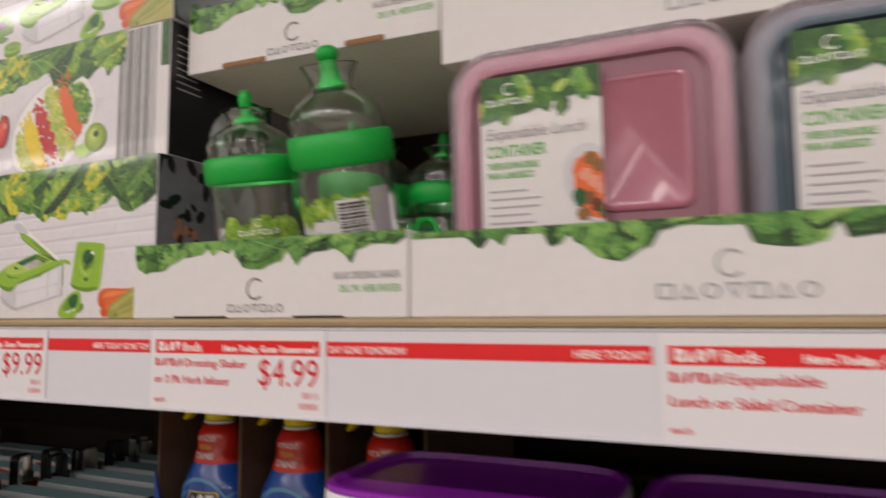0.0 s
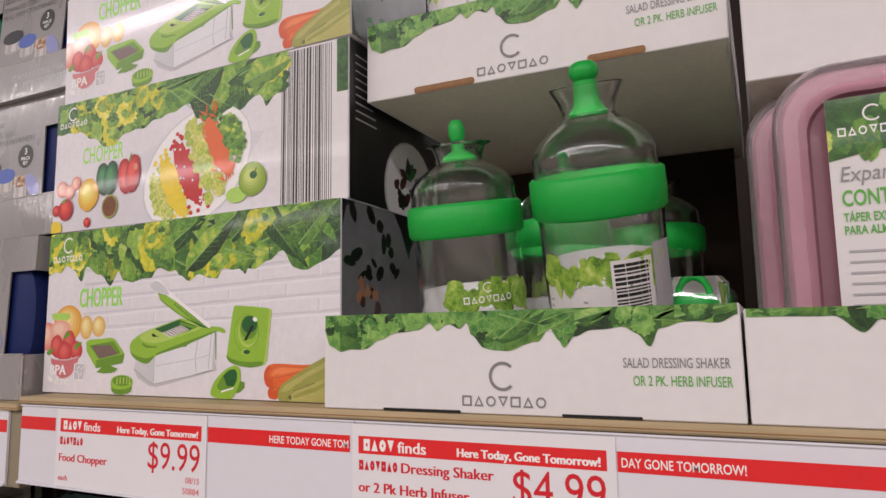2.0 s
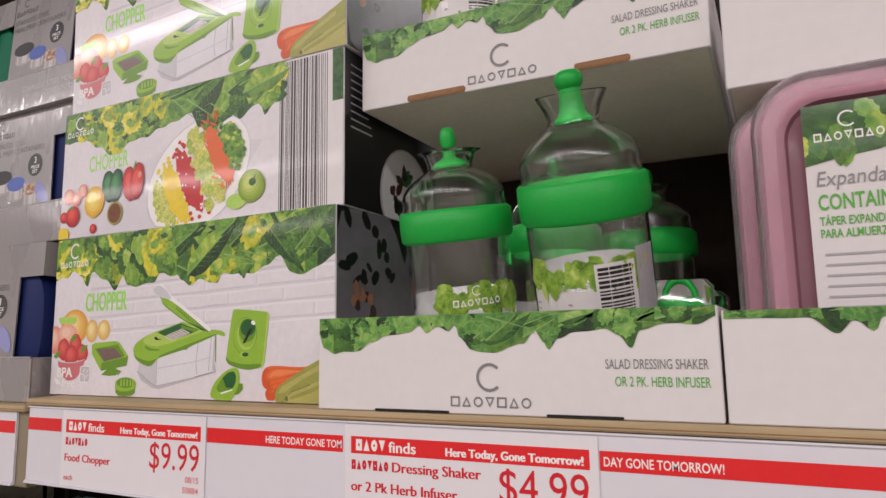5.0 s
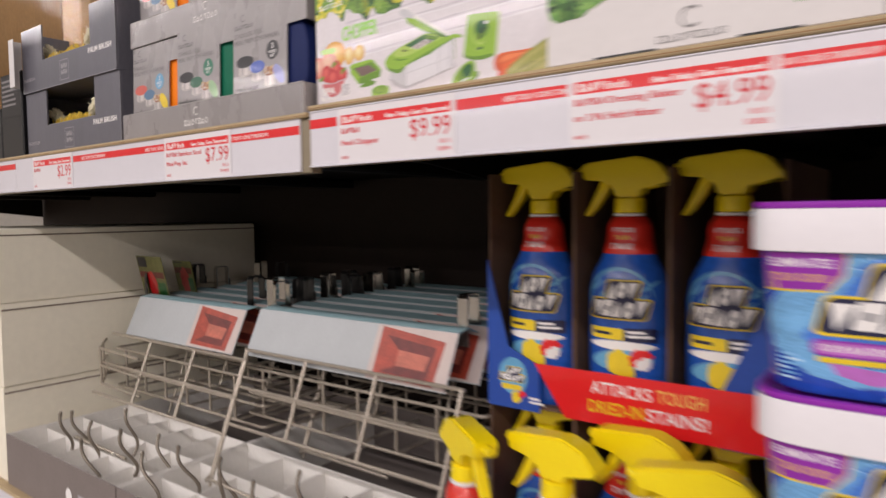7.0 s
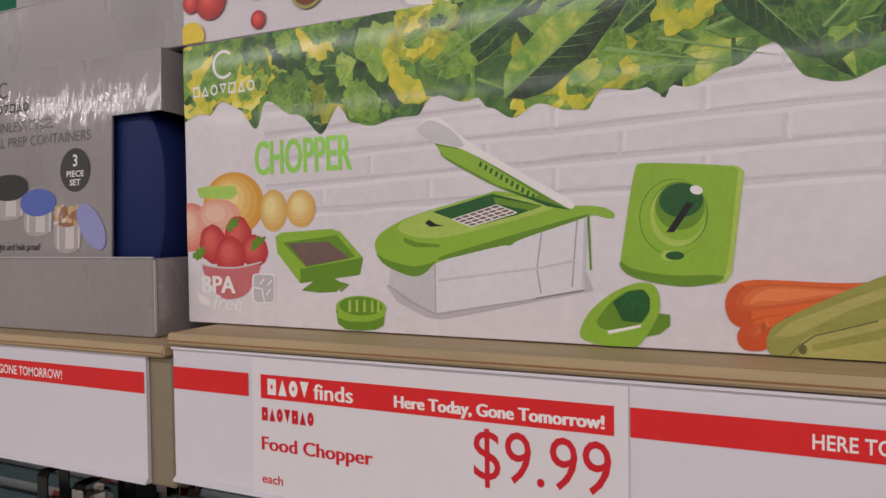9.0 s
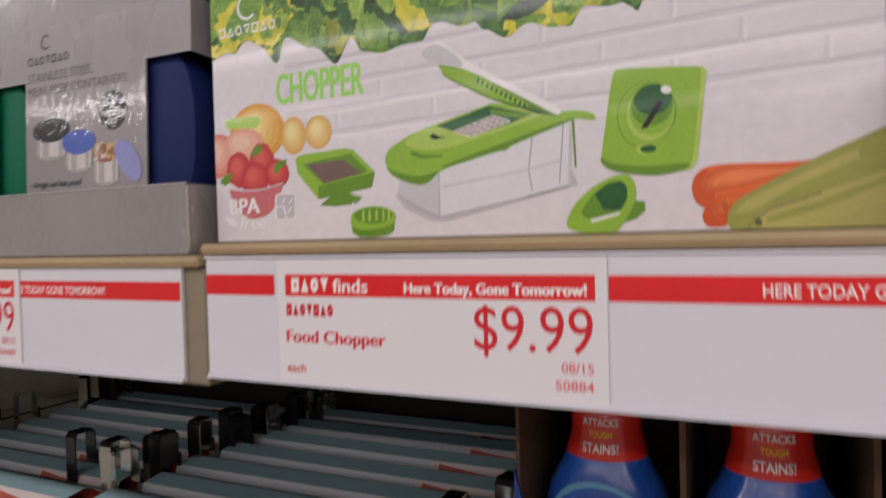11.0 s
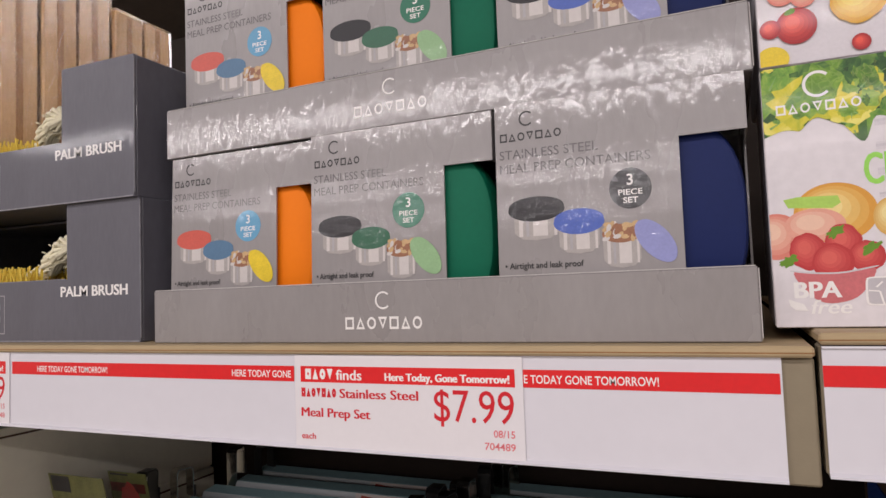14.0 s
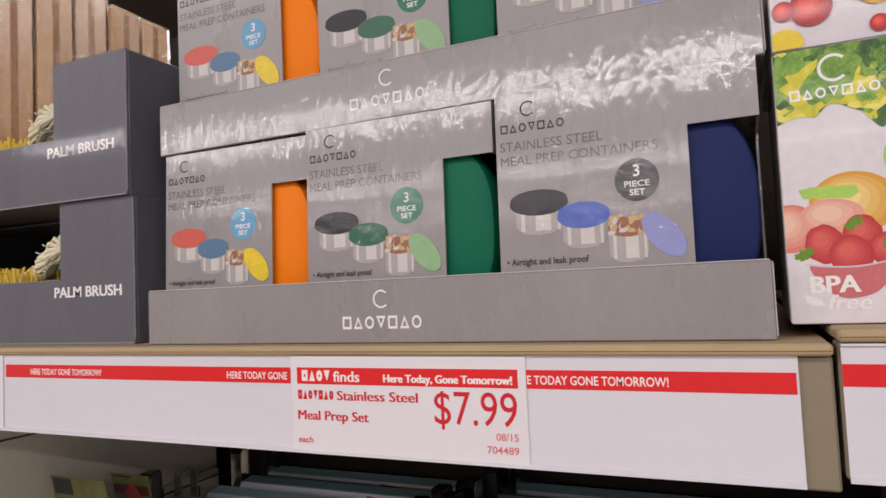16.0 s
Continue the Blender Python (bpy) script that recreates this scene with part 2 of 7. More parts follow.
GREEN_PLASTIC = surface("bright_green_plastic", (22, 172, 66), 0.42, var=0.06, scale=40, bump=0.10, bscale=500)
PLASTIC_CLEAR = surface("clear_plastic", (250, 252, 251), 0.05, var=0.0, trans=1.0, ior=1.48, coat=0.6, bump=0.12, bscale=45)
PLASTIC_FROST = surface("frosted_clear_plastic", (226, 214, 218), 0.16, var=0.02, trans=0.92, ior=1.3, bump=0.05, bscale=60)
PINK_PLASTIC = surface("dusty_pink_plastic", (152, 106, 118), 0.34, var=0.04, scale=20, coat=0.3)
PINK_DEEP = surface("dusty_pink_panel", (176, 106, 124), 0.26, var=0.05, scale=20, coat=0.5, bump=0.1, bscale=30)
BLUE_PLASTIC = surface("dusty_blue_plastic", (74, 90, 102), 0.32, var=0.04, scale=20, coat=0.35)
BLUE_DEEP = surface("dusty_blue_panel", (62, 78, 94), 0.26, var=0.05, scale=20, coat=0.5, bump=0.1, bscale=30)
ORANGE_LID = surface("orange_silicone", (255, 132, 8), 0.55, var=0.03, scale=30, spec=0.25)
GREEN_LID = surface("green_silicone", (4, 106, 78), 0.55, var=0.05, scale=30, spec=0.25)
NAVY_LID = surface("navy_silicone", (22, 36, 88), 0.55, var=0.06, scale=30, spec=0.25)
SPRAY_BLUE = surface("spray_label_blue", (36, 88, 180), 0.22, var=0.35, scale=22, coat=0.5, stretch=(1.4, 1, 0.5))
SPRAY_YELLOW = surface("yellow_trigger_plastic", (254, 224, 16), 0.34, var=0.05, scale=40, coat=0.2)
SPRAY_RED = surface("red_sleeve", (216, 48, 36), 0.25, var=0.12, scale=60, coat=0.5)
BANNER_BLUE = surface("blue_board", (32, 74, 164), 0.42, var=0.1, scale=25, coat=0.2)
TUB_BLUE = surface("tub_blue_print", (42, 82, 192), 0.2, var=0.3, scale=16, coat=0.5)
TUB_LIGHT = scatter("foam_blue_print", [(0, (92, 160, 226)), (0.5, (140, 196, 238)), (1, (196, 226, 246))], rough=0.22, coat=0.5, vein=0.3, scale=60)
TUB_LID = surface("white_tub_lid", (238, 234, 238), 0.3, var=0.02, scale=20, coat=0.2)
TUB_PURPLE = surface("violet_lid_plastic", (150, 40, 176), 0.28, var=0.06, scale=30, coat=0.4)
NAVY_SOLID = surface("navy_logo_shade", (26, 28, 66), 0.3, var=0.05, scale=60, coat=0.4)
WIRE = surface("brushed_steel_wire", (188, 178, 164), 0.38, metal=0.6, var=0.12, scale=60, bump=0.05, bscale=400)
HOOK_STEEL = surface("dull_steel_wire", (150, 140, 128), 0.42, metal=0.55, var=0.2, scale=60)
CHROME = surface("chromed_steel", (200, 196, 190), 0.16, metal=1.0, var=0.05, scale=60)
HOOK_DARK = surface("black_plastic_hook", (26, 25, 26), 0.3, var=0.15, scale=60, coat=0.3)
HEADER_WHITE = surface("header_card_white", (184, 188, 190), 0.5, var=0.05, scale=25)
HEADER_TEAL = surface("header_card_pale_teal", (162, 196, 202), 0.5, var=0.08, scale=25)
PHOTO_RED = surface("red_photo_print", (168, 66, 48), 0.4, var=0.45, scale=60, coat=0.2)
PHOTO_SOFT = surface("pale_red_photo_print", (190, 104, 84), 0.4, var=0.35, scale=60, coat=0.2)
PHOTO_DARK = surface("dark_red_photo_print", (110, 38, 34), 0.4, var=0.5, scale=70, coat=0.2)
OLIVE_PRINT = surface("olive_photo_print", (112, 112, 66), 0.4, var=0.4, scale=60)
CARTON_WHITE = surface("white_carton", (244, 237, 218), 0.6, var=0.04, scale=7, bump=0.10, bscale=12)
BIN_GREY = surface("grey_display_board", (126, 116, 112), 0.6, var=0.08, scale=18, bump=0.1, bscale=60)
BIN_INSIDE = surface("pale_divider_board", (240, 236, 230), 0.65, var=0.05, scale=18)
PALM_FIBRE = surface("pale_palm_fibre", (248, 236, 206), 0.85, var=0.14, scale=120, bump=0.5, bscale=400, stretch=(1, 3, 1))
PALM_YELLOW = surface("yellow_palm_bristle", (232, 202, 84), 0.8, var=0.25, scale=160, bump=0.5, bscale=500)
FILM = surface("shrink_film", (255, 255, 255), 0.12, var=0.0, trans=1.0, ior=1.12, bump=1.0, bscale=150, stretch=(1.5, 1.5, 0.5), coat=1.0, coat_ior=1.6)
FLOOR_TILE = surface("grey_floor", (132, 126, 117), 0.4, var=0.1, scale=3, coat=0.1)
WALL_PAINT = surface("wall_paint", (196, 190, 180), 0.7, var=0.05, scale=2)
CEILING_DARK = surface("dark_roof_deck", (52, 40, 32), 0.8, var=0.2, scale=2)
FIXTURE = surface("white_fixture", (220, 220, 220), 0.5, var=0.03)


# ---- mesh helpers ----
def part(name, bm, material, parent=None, label="", smooth=0.0):
    """Links a bmesh as one mesh object under a thing or part."""
    me = bpy.data.meshes.new(name)
    bmesh.ops.recalc_face_normals(bm, faces=bm.faces)
    bm.to_mesh(me)
    bm.free()
    for mt in material if isinstance(material, (list, tuple)) else (material,):
        me.materials.append(mt)
    if smooth:
        me.shade_smooth()
        me.set_sharp_from_angle(angle=radians(smooth))
    ob = new(name, me)
    if parent:
        ob.parent = parent
    return tagged(ob, label)


def thing(name, label, category, m=None, group=""):
    ob = new(name)
    ob.empty_display_size = 0.02
    if m is not None:
        ob.matrix_basis = m
    return tagged(ob, label, category, group)


def box(x0, x1, y0, y1, z0, z1, bevel=0.0, bm=None, seg=1):
    own = bm is None
    bm = bmesh.new() if own else bm
    vs = [bm.verts.new((x, y, z)) for x in (x0, x1) for y in (y0, y1) for z in (z0, z1)]
    for f in ((0, 1, 3, 2), (4, 6, 7, 5), (0, 4, 5, 1), (2, 3, 7, 6), (0, 2, 6, 4), (1, 5, 7, 3)):
        bm.faces.new([vs[i] for i in f])
    if bevel and own:
        bmesh.ops.bevel(bm, geom=list(bm.edges), offset=bevel, segments=seg, affect="EDGES", profile=0.7)
    return bm


def prism(pts, d0, d1, plane="xz", bm=None, bevel=0.0):
    """An outline in two axes, drawn out along the third."""
    bm = bm or bmesh.new()
    at = {"xz": lambda a, b, d: (a, d, b), "yz": lambda a, b, d: (d, a, b), "xy": lambda a, b, d: (a, b, d)}[plane]
    lo = [bm.verts.new(at(a, b, d0)) for a, b in pts]
    hi = [bm.verts.new(at(a, b, d1)) for a, b in pts]
    bm.faces.new(lo)
    bm.faces.new(hi)
    for i in range(len(pts)):
        j = (i + 1) % len(pts)
        bm.faces.new((lo[i], lo[j], hi[j], hi[i]))
    if bevel:
        bmesh.ops.bevel(bm, geom=list(bm.edges), offset=bevel, segments=2, affect="EDGES", profile=0.6)
    return bm


def loft(rings, bm=None, caps=(True, True), closed=True):
    bm = bm or bmesh.new()
    vv = [[bm.verts.new(p) for p in r] for r in rings]
    n = len(rings[0])
    for a, b in zip(vv, vv[1:]):
        for i in range(n if closed else n - 1):
            j = (i + 1) % n
            bm.faces.new((a[i], a[j], b[j], b[i]))
    if caps[0]:
        bm.faces.new(vv[0])
    if caps[1]:
        bm.faces.new(vv[-1])
    return bm


def lathe(profile, n=40, bm=None, cx=0.0, cy=0.0, caps=(True, True)):
    return loft([[(cx + r * math.cos(2 * math.pi * i / n), cy + r * math.sin(2 * math.pi * i / n), z) for i in range(n)] for r, z in profile], bm, caps)


def wire(pts, r, n=7, bm=None):
    """A round bar along a line of points."""
    bm = bm or bmesh.new()
    pts = [Vector(p) for p in pts]
    rings = []
    up = Vector((0.13, 0.31, 0.94))
    for i, p in enumerate(pts):
        d = (pts[min(i + 1, len(pts) - 1)] - pts[max(i - 1, 0)]).normalized()
        a = d.cross(up)
        if a.length < 0.05:
            a = d.cross(Vector((1, 0, 0)))
        a.normalize()
        b = d.cross(a)
        rings.append([p + r * (math.cos(2 * math.pi * k / n) * a + math.sin(2 * math.pi * k / n) * b) for k in range(n)])
    return loft(rings, bm)


def bent(pts, rad=0.006, steps=4):
    """Rounds the corners of a line."""
    out = [Vector(pts[0])]
    for a, b, c in zip(pts, pts[1:], pts[2:]):
        a, b, c = Vector(a), Vector(b), Vector(c)
        p, q = b + (a - b).normalized() * min(rad, (a - b).length / 2), b + (c - b).normalized() * min(rad, (c - b).length / 2)
        out += [(p.lerp(b, k / steps)).lerp(b.lerp(q, k / steps), k / steps) for k in range(steps + 1)]
    return out + [Vector(pts[-1])]


def rounded(x0, y0, x1, y1, r, n=5):
    r = min(r, abs(x1 - x0) / 2, abs(y1 - y0) / 2)
    out = []
    for cx, cy, a in ((x1 - r, y1 - r, 0), (x0 + r, y1 - r, 90), (x0 + r, y0 + r, 180), (x1 - r, y0 + r, 270)):
        out += [(cx + r * math.cos(radians(a + 90 * k / n)), cy + r * math.sin(radians(a + 90 * k / n))) for k in range(n + 1)]
    return out


def squircle(a, b, z, n=48, power=4.0):
    out = []
    for i in range(n):
        t = 2 * math.pi * i / n
        c, s = math.cos(t), math.sin(t)
        out.append((a * math.copysign(abs(c) ** (2 / power), c), b * math.copysign(abs(s) ** (2 / power), s), z))
    return out


# ---- print: flat artwork on a face ----
TEXT_CACHE = {}


def text_mesh(s, weight=0.014):
    key = (s, weight)
    if key not in TEXT_CACHE:
        cu = bpy.data.curves.new("text", "FONT")
        cu.body, cu.size, cu.resolution_u, cu.offset = s, 1.0, 3, weight
        ob = new("text", cu)
        bpy.context.view_layer.update()
        me = bpy.data.meshes.new_from_object(ob.evaluated_get(bpy.context.evaluated_depsgraph_get()))
        vs, fs = [tuple(v.co) for v in me.vertices], [tuple(p.vertices) for p in me.polygons]
        bpy.data.objects.remove(ob)
        bpy.data.curves.remove(cu)
        bpy.data.meshes.remove(me)
        TEXT_CACHE[key] = vs, fs
    return TEXT_CACHE[key]


class Art:
    """Collects flat shapes in metres on a face (u to the right, v up); each new shape lies a hair above the last."""

    def __init__(self, lift=0.0003, step=0.000004, clip=None):
        self.v, self.f, self.k, self.mats, self.lift, self.step, self.clip = [], [], [], [], lift, step, clip
        self.hem, self.curvy = None, False

    def slot(self, m):
        if m not in self.mats:
            self.mats.append(m)
        return self.mats.index(m)

    def poly(self, pts, m, rise=True):
        if self.curvy and len(pts) >= 8:
            for _ in range(2):
                pts = [(p[0] + (q[0] - p[0]) * f, p[1] + (q[1] - p[1]) * f) for p, q in zip(pts, pts[1:] + pts[:1]) for f in (0.22, 0.78)]
        if self.clip:
            x0, y0, x1, y1 = self.clip
            pts = [(min(max(x, x0), x1), min(max(y, y0), y1)) for x, y in pts]
        if self.hem:
            if sum(y < self.hem(x) for x, y in pts) > 0.34 * len(pts):
                return self
            pts = [(x, max(y, self.hem(x))) for x, y in pts]
        i = len(self.v)
        self.v += [(x, y, self.lift) for x, y in pts]
        self.f.append(tuple(range(i, i + len(pts))))
        self.k.append(self.slot(m))
        if rise:
            self.lift += self.step
        return self

    def rect(self, x0, y0, x1, y1, m, r=0.0, cells=1):
        if r:
            return self.poly(rounded(x0, y0, x1, y1, r), m)
        for c in range(cells):
            a, b = x0 + (x1 - x0) * c / cells, x0 + (x1 - x0) * (c + 1) / cells
            self.poly([(a, y0), (b, y0), (b, y1), (a, y1)], m, rise=False)
        self.lift += self.step
        return self

    def ell(self, cx, cy, rx, ry, m, rot=0.0, n=26, wob=0.0, seed=0):
        rng = random.Random(seed)
        c, s = math.cos(radians(rot)), math.sin(radians(rot))
        pts = []
        for i in range(n):
            t = 2 * math.pi * i / n
            k = 1 + wob * (rng.random() - 0.5)
            a, b = rx * math.cos(t) * k, ry * math.sin(t) * k
            pts.append((cx + a * c - b * s, cy + a * s + b * c))
        return self.poly(pts, m)

    def ring(self, cx, cy, r, w, m, a0=0.0, a1=360.0, n=28, sx=1.0):
        i = len(self.v)
        for k in range(n + 1):
            t = radians(a0 + (a1 - a0) * k / n)
            for rr in (r, r - w):
                self.v.append((cx + sx * rr * math.cos(t), cy + rr * math.sin(t), self.lift))
        for k in range(n):
            self.f.append((i + 2 * k, i + 2 * k + 2, i + 2 * k + 3, i + 2 * k + 1))
            self.k.append(self.slot(m))
        self.lift += self.step
        return self

    def text(self, s, x, y, h, m, width=None, align="left", lean=0.0, rot=0.0, weight=0.014, bold=0.0):
        """Lettering of cap height h; width: the whole line's."""
        vs, fs = text_mesh(s, weight)
        x0, x1 = min(v[0] for v in vs), max(v[0] for v in vs)
        k = h / 0.72
        sx = width / (x1 - x0) if width else k
        off = {"left": -x0, "right": -x1, "mid": -(x0 + x1) / 2}[align]
        i = len(self.v)
        c, sn = math.cos(radians(rot)), math.sin(radians(rot))
        for a, b, _ in vs:
            a, b = (a + off) * sx + lean * b * k, b * k
            self.v.append((x + a * c - b * sn, y + a * sn + b * c, self.lift))
        for f in fs:
            self.f.append(tuple(i + j for j in f))
            self.k.append(self.slot(m))
        self.lift += self.step
        if bold:
            self.text(s, x + bold, y, h, m, width, align, lean, rot, weight)
        return self

    def outline(self, kind, x0, y0, x1, y1, stroke, m, lean=0.0):
        """A plain hollow shape: 0 square, 1 and 2 triangles, 3 ring."""
        cx, cy = (x0 + x1) / 2, (y0 + y1) / 2
        if kind == 0:
            outer = [(x0, y0), (x1, y0), (x1, y1), (x0, y1)]
        elif kind == 1:
            outer, cy = [(x0, y0), (x1, y0), (cx, y1)], y0 + (y1 - y0) * 0.36
        elif kind == 2:
            outer, cy = [(x0, y1), (cx, y0), (x1, y1)], y1 - (y1 - y0) * 0.36
        else:
            outer = [(cx + (x1 - x0) / 2 * math.cos(k * math.pi / 8), cy + (y1 - y0) / 2 * math.sin(k * math.pi / 8)) for k in range(16)]
        f = 1 - 2 * stroke / min(x1 - x0, y1 - y0) * (1.35 if kind in (1, 2) else 1.0)
        inner = [(cx + (x - cx) * f, cy + (y - cy) * f) for x, y in outer]
        i, n = len(self.v), len(outer)
        self.v += [(x + lean * (y - y0), y, self.lift) for x, y in outer + inner]
        for k in range(n):
            j = (k + 1) % n
            self.f.append((i + k, i + j, i + n + j, i + n + k))
            self.k.append(self.slot(m))
        return self

    def wordmark(self, x0, x1, y, h, m, n=7, stroke=0.16):
        """A brand's name as a row of plain hollow shapes."""
        w = (x1 - x0) / n
        for j in range(n):
            self.outline((0, 1, 3, 2)[j % 4], x0 + (j + 0.10) * w, y, x0 + (j + 0.90) * w, y + h, stroke * h, m)
        self.lift += self.step
        return self

    def emblem(self, cx, cy, r, m):
        """A round mark, open to the right."""
        return self.ring(cx, cy, r, r * 0.21, m, 45, 315)

    def lines(self, x0, x1, y, h, gap, count, m, seed=1):
        """Small print that cannot be read, as plain bars."""
        rng = random.Random(seed)
        for j in range(count):
            e = x0 + (x1 - x0) * rng.uniform(0.65, 1.0)
            self.poly([(x0, y - j * gap), (e, y - j * gap), (e, y - j * gap + h), (x0, y - j * gap + h)], m, rise=False)
        self.lift += self.step
        return self

    def barcode(self, x0, y0, x1, y1, m, seed=3, lying=False):
        rng = random.Random(seed)
        a, e = (y0, y1) if lying else (x0, x1)
        t = a
        while t < e - 0.0004:
            w = rng.choice((0.0005, 0.0005, 0.0009, 0.0014)) * ((e - a) / 0.035)
            p, q = t, min(t + w, e)
            if lying:
                for c in range(8):
                    u0, u1 = x0 + (x1 - x0) * c / 8, x0 + (x1 - x0) * (c + 1) / 8
                    self.poly([(u0, p), (u1, p), (u1, q), (u0, q)], m, rise=False)
            else:
                self.poly([(p, y0), (q, y0), (q, y1), (p, y1)], m, rise=False)
            t += w + rng.choice((0.0004, 0.0006, 0.001)) * ((e - a) / 0.035)
        self.lift += self.step
        return self

    def leaf(self, x, y, length, width, ang, m, seed=0, teeth=0.25, vein=None):
        rng = random.Random(seed)
        c, s = math.cos(radians(ang)), math.sin(radians(ang))
        side = []
        for k in range(1, 10):
            t = k / 10
            side.append((t * length, width * math.sin(math.pi * t ** 0.8) ** 0.8 * (1 + teeth * (rng.random() - 0.5) * 2) / 2))
        pts = [(0, 0)] + side + [(length, 0)] + [(a, -b * (1 + teeth * (rng.random() - 0.5))) for a, b in reversed(side)]
        self.poly([(x + a * c - b * s, y + a * s + b * c) for a, b in pts], m)
        if vein:
            w = width * 0.03
            self.poly([(x + a * c - b * s, y + a * s + b * c) for a, b in ((0.05 * length, w), (0.92 * length, w * 0.3), (0.92 * length, -w * 0.3), (0.05 * length, -w))], vein)
        return self

    def slice(self, du, axis=0):
        """Cuts wide shapes into strips, so that they can follow a curved face."""
        faces, kinds = [], []
        for f, k in zip(self.f, self.k):
            pts = [self.v[i] for i in f]
            lo, hi = min(p[axis] for p in pts), max(p[axis] for p in pts)
            if hi - lo < du * 0.5:
                faces.append(f)
                kinds.append(k)
                continue
            for j in range(math.floor(lo / du), math.ceil(hi / du)):
                cut = pts
                for edge, sg in ((j * du, 1), ((j + 1) * du, -1)):
                    out = []
                    for p, q in zip(cut, cut[1:] + cut[:1]):
                        a, b = sg * (p[axis] - edge), sg * (q[axis] - edge)
                        if a >= 0:
                            out.append(p)
                        if a * b < 0:
                            out.append(tuple(m + (n - m) * a / (a - b) for m, n in zip(p, q)))
                    cut = out
                if len(cut) > 2:
                    i = len(self.v)
                    self.v += cut
                    faces.append(tuple(range(i, i + len(cut))))
                    kinds.append(k)
        self.f, self.k = faces, kinds
        return self

    def emit(self, name, parent, place, label=""):
        """place(u, v, n): where a point of the print lies on its thing."""
        me = bpy.data.meshes.new(name)
        me.from_pydata([place(*p) for p in self.v], [], self.f)
        for m in self.mats:
            me.materials.append(m)
        me.polygons.foreach_set("material_index", self.k)
        me.update()
        ob = new(name, me)
        ob.parent = parent
        return tagged(ob, label)


def on_front(y=0.0, x=0.0, z=0.0):
    return lambda u, v, n: (x + u, y - n, z + v)


def on_right(xr, y=0.0, z=0.0):
    return lambda u, v, n: (xr + n, y + u, z + v)


TRAY_HEM = ((0, .16), (.02, .33), (.06, .40), (.13, .36), (.17, .26), (.21, .21), (.28, .18), (.31, .10), (.33, .18), (.36, .12), (.39, .17), (.41, .10), (.42, .25), (.45, .36), (.50, .39), (.55, .34), (.58, .32), (.61, .18), (.63, .30), (.64, .37), (.665, .25), (.70, .21), (.77, .19), (.80, .24), (.825, .35), (.845, .20), (.89, .15), (.96, .16), (1, .09))
TRAY_HEM_WIDE = ((0, .07), (.10, .08), (.13, .22), (.15, .10), (.17, .20), (.18, .08), (.235, .08), (.25, .25), (.265, .22), (.28, .10), (.29, .20), (.33, .38), (.36, .40), (.40, .30), (.42, .12), (.45, .08), (.53, .10), (.545, .30), (.60, .36), (.63, .30), (.65, .12), (.66, .28), (.70, .25), (.73, .10), (.80, .30), (.85, .32), (.90, .12), (1, .10))


def romaine(a, x, y, length, width, ang, seed, mats):
    """A long salad leaf: a wavy blade, one half in another tone, a pale rib and side veins."""
    rng = random.Random(seed)
    c, s = math.cos(radians(ang)), math.sin(radians(ang))
    at = lambda p, q: (x + p * c - q * s, y + p * s + q * c)
    half = lambda sg: [(length * k / 12, sg * width / 2 * math.sin(math.pi * (k / 12) ** 0.75) ** 0.7 * (1 + 0.07 * rng.uniform(-1, 1))) for k in range(1, 12)]
    up, dn = half(1), half(-1)
    a.poly([at(0, 0)] + [at(*p) for p in up] + [at(length, 0)] + [at(*p) for p in reversed(dn)], mats[0])
    a.poly([at(0, 0), at(length, 0)] + [at(p, q * 0.97) for p, q in reversed(dn)], mats[1])
    for k in range(2, 10):
        p = length * k / 12
        for sg, edge in ((1, up), (-1, dn)):
            e = edge[min(k + 1, 10)]
            wv = width * 0.010
            if a.hem and min(y_ - a.hem(x_) for x_, y_ in (at(p - wv, 0), at(p + wv, 0), at(e[0], e[1] * 0.86))) < 0.0002:
                continue
            a.poly([at(p - wv, 0), at(p + wv, 0), at(e[0], e[1] * 0.86)], mats[2], rise=False)
    a.lift += a.step
    wv = width * 0.035
    a.poly([at(0, wv), at(length * 0.93, 0), at(0, -wv)], mats[3])


def frilly(a, x, y, r, seed, mats, flat=0.75):
    """A curled lettuce tuft: an uneven blob, a lighter heart and short ribs."""
    rng = random.Random(seed)
    turn = rng.uniform(0, 360)
    a.ell(x, y, r, r * flat, mats[1], turn, 30, 0.34, seed)
    a.ell(x + 0.15 * r, y + 0.12 * r, r * 0.78, r * flat * 0.74, mats[0], turn + 40, 26, 0.40, seed + 1)
    a.ell(x - 0.1 * r, y - 0.05 * r, r * 0.42, r * flat * 0.36, mats[2], turn, 18, 0.5, seed + 2)
    for k in range(5):
        t = radians(turn + 70 * k + rng.uniform(-20, 20))
        w, l = r * 0.035, r * rng.uniform(0.6, 0.85)
        bx, by = x + 0.2 * r * math.cos(t), y + 0.2 * r * math.sin(t)
        tip = (x + l * math.cos(t), y + l * flat * math.sin(t))
        if not a.hem or (tip[1] > a.hem(tip[0]) and by > a.hem(bx) + w):
            a.poly([(bx - w * math.sin(t), by + w * math.cos(t)), tip, (bx + w * math.sin(t), by - w * math.cos(t))], mats[3], rise=False)
    a.lift += a.step


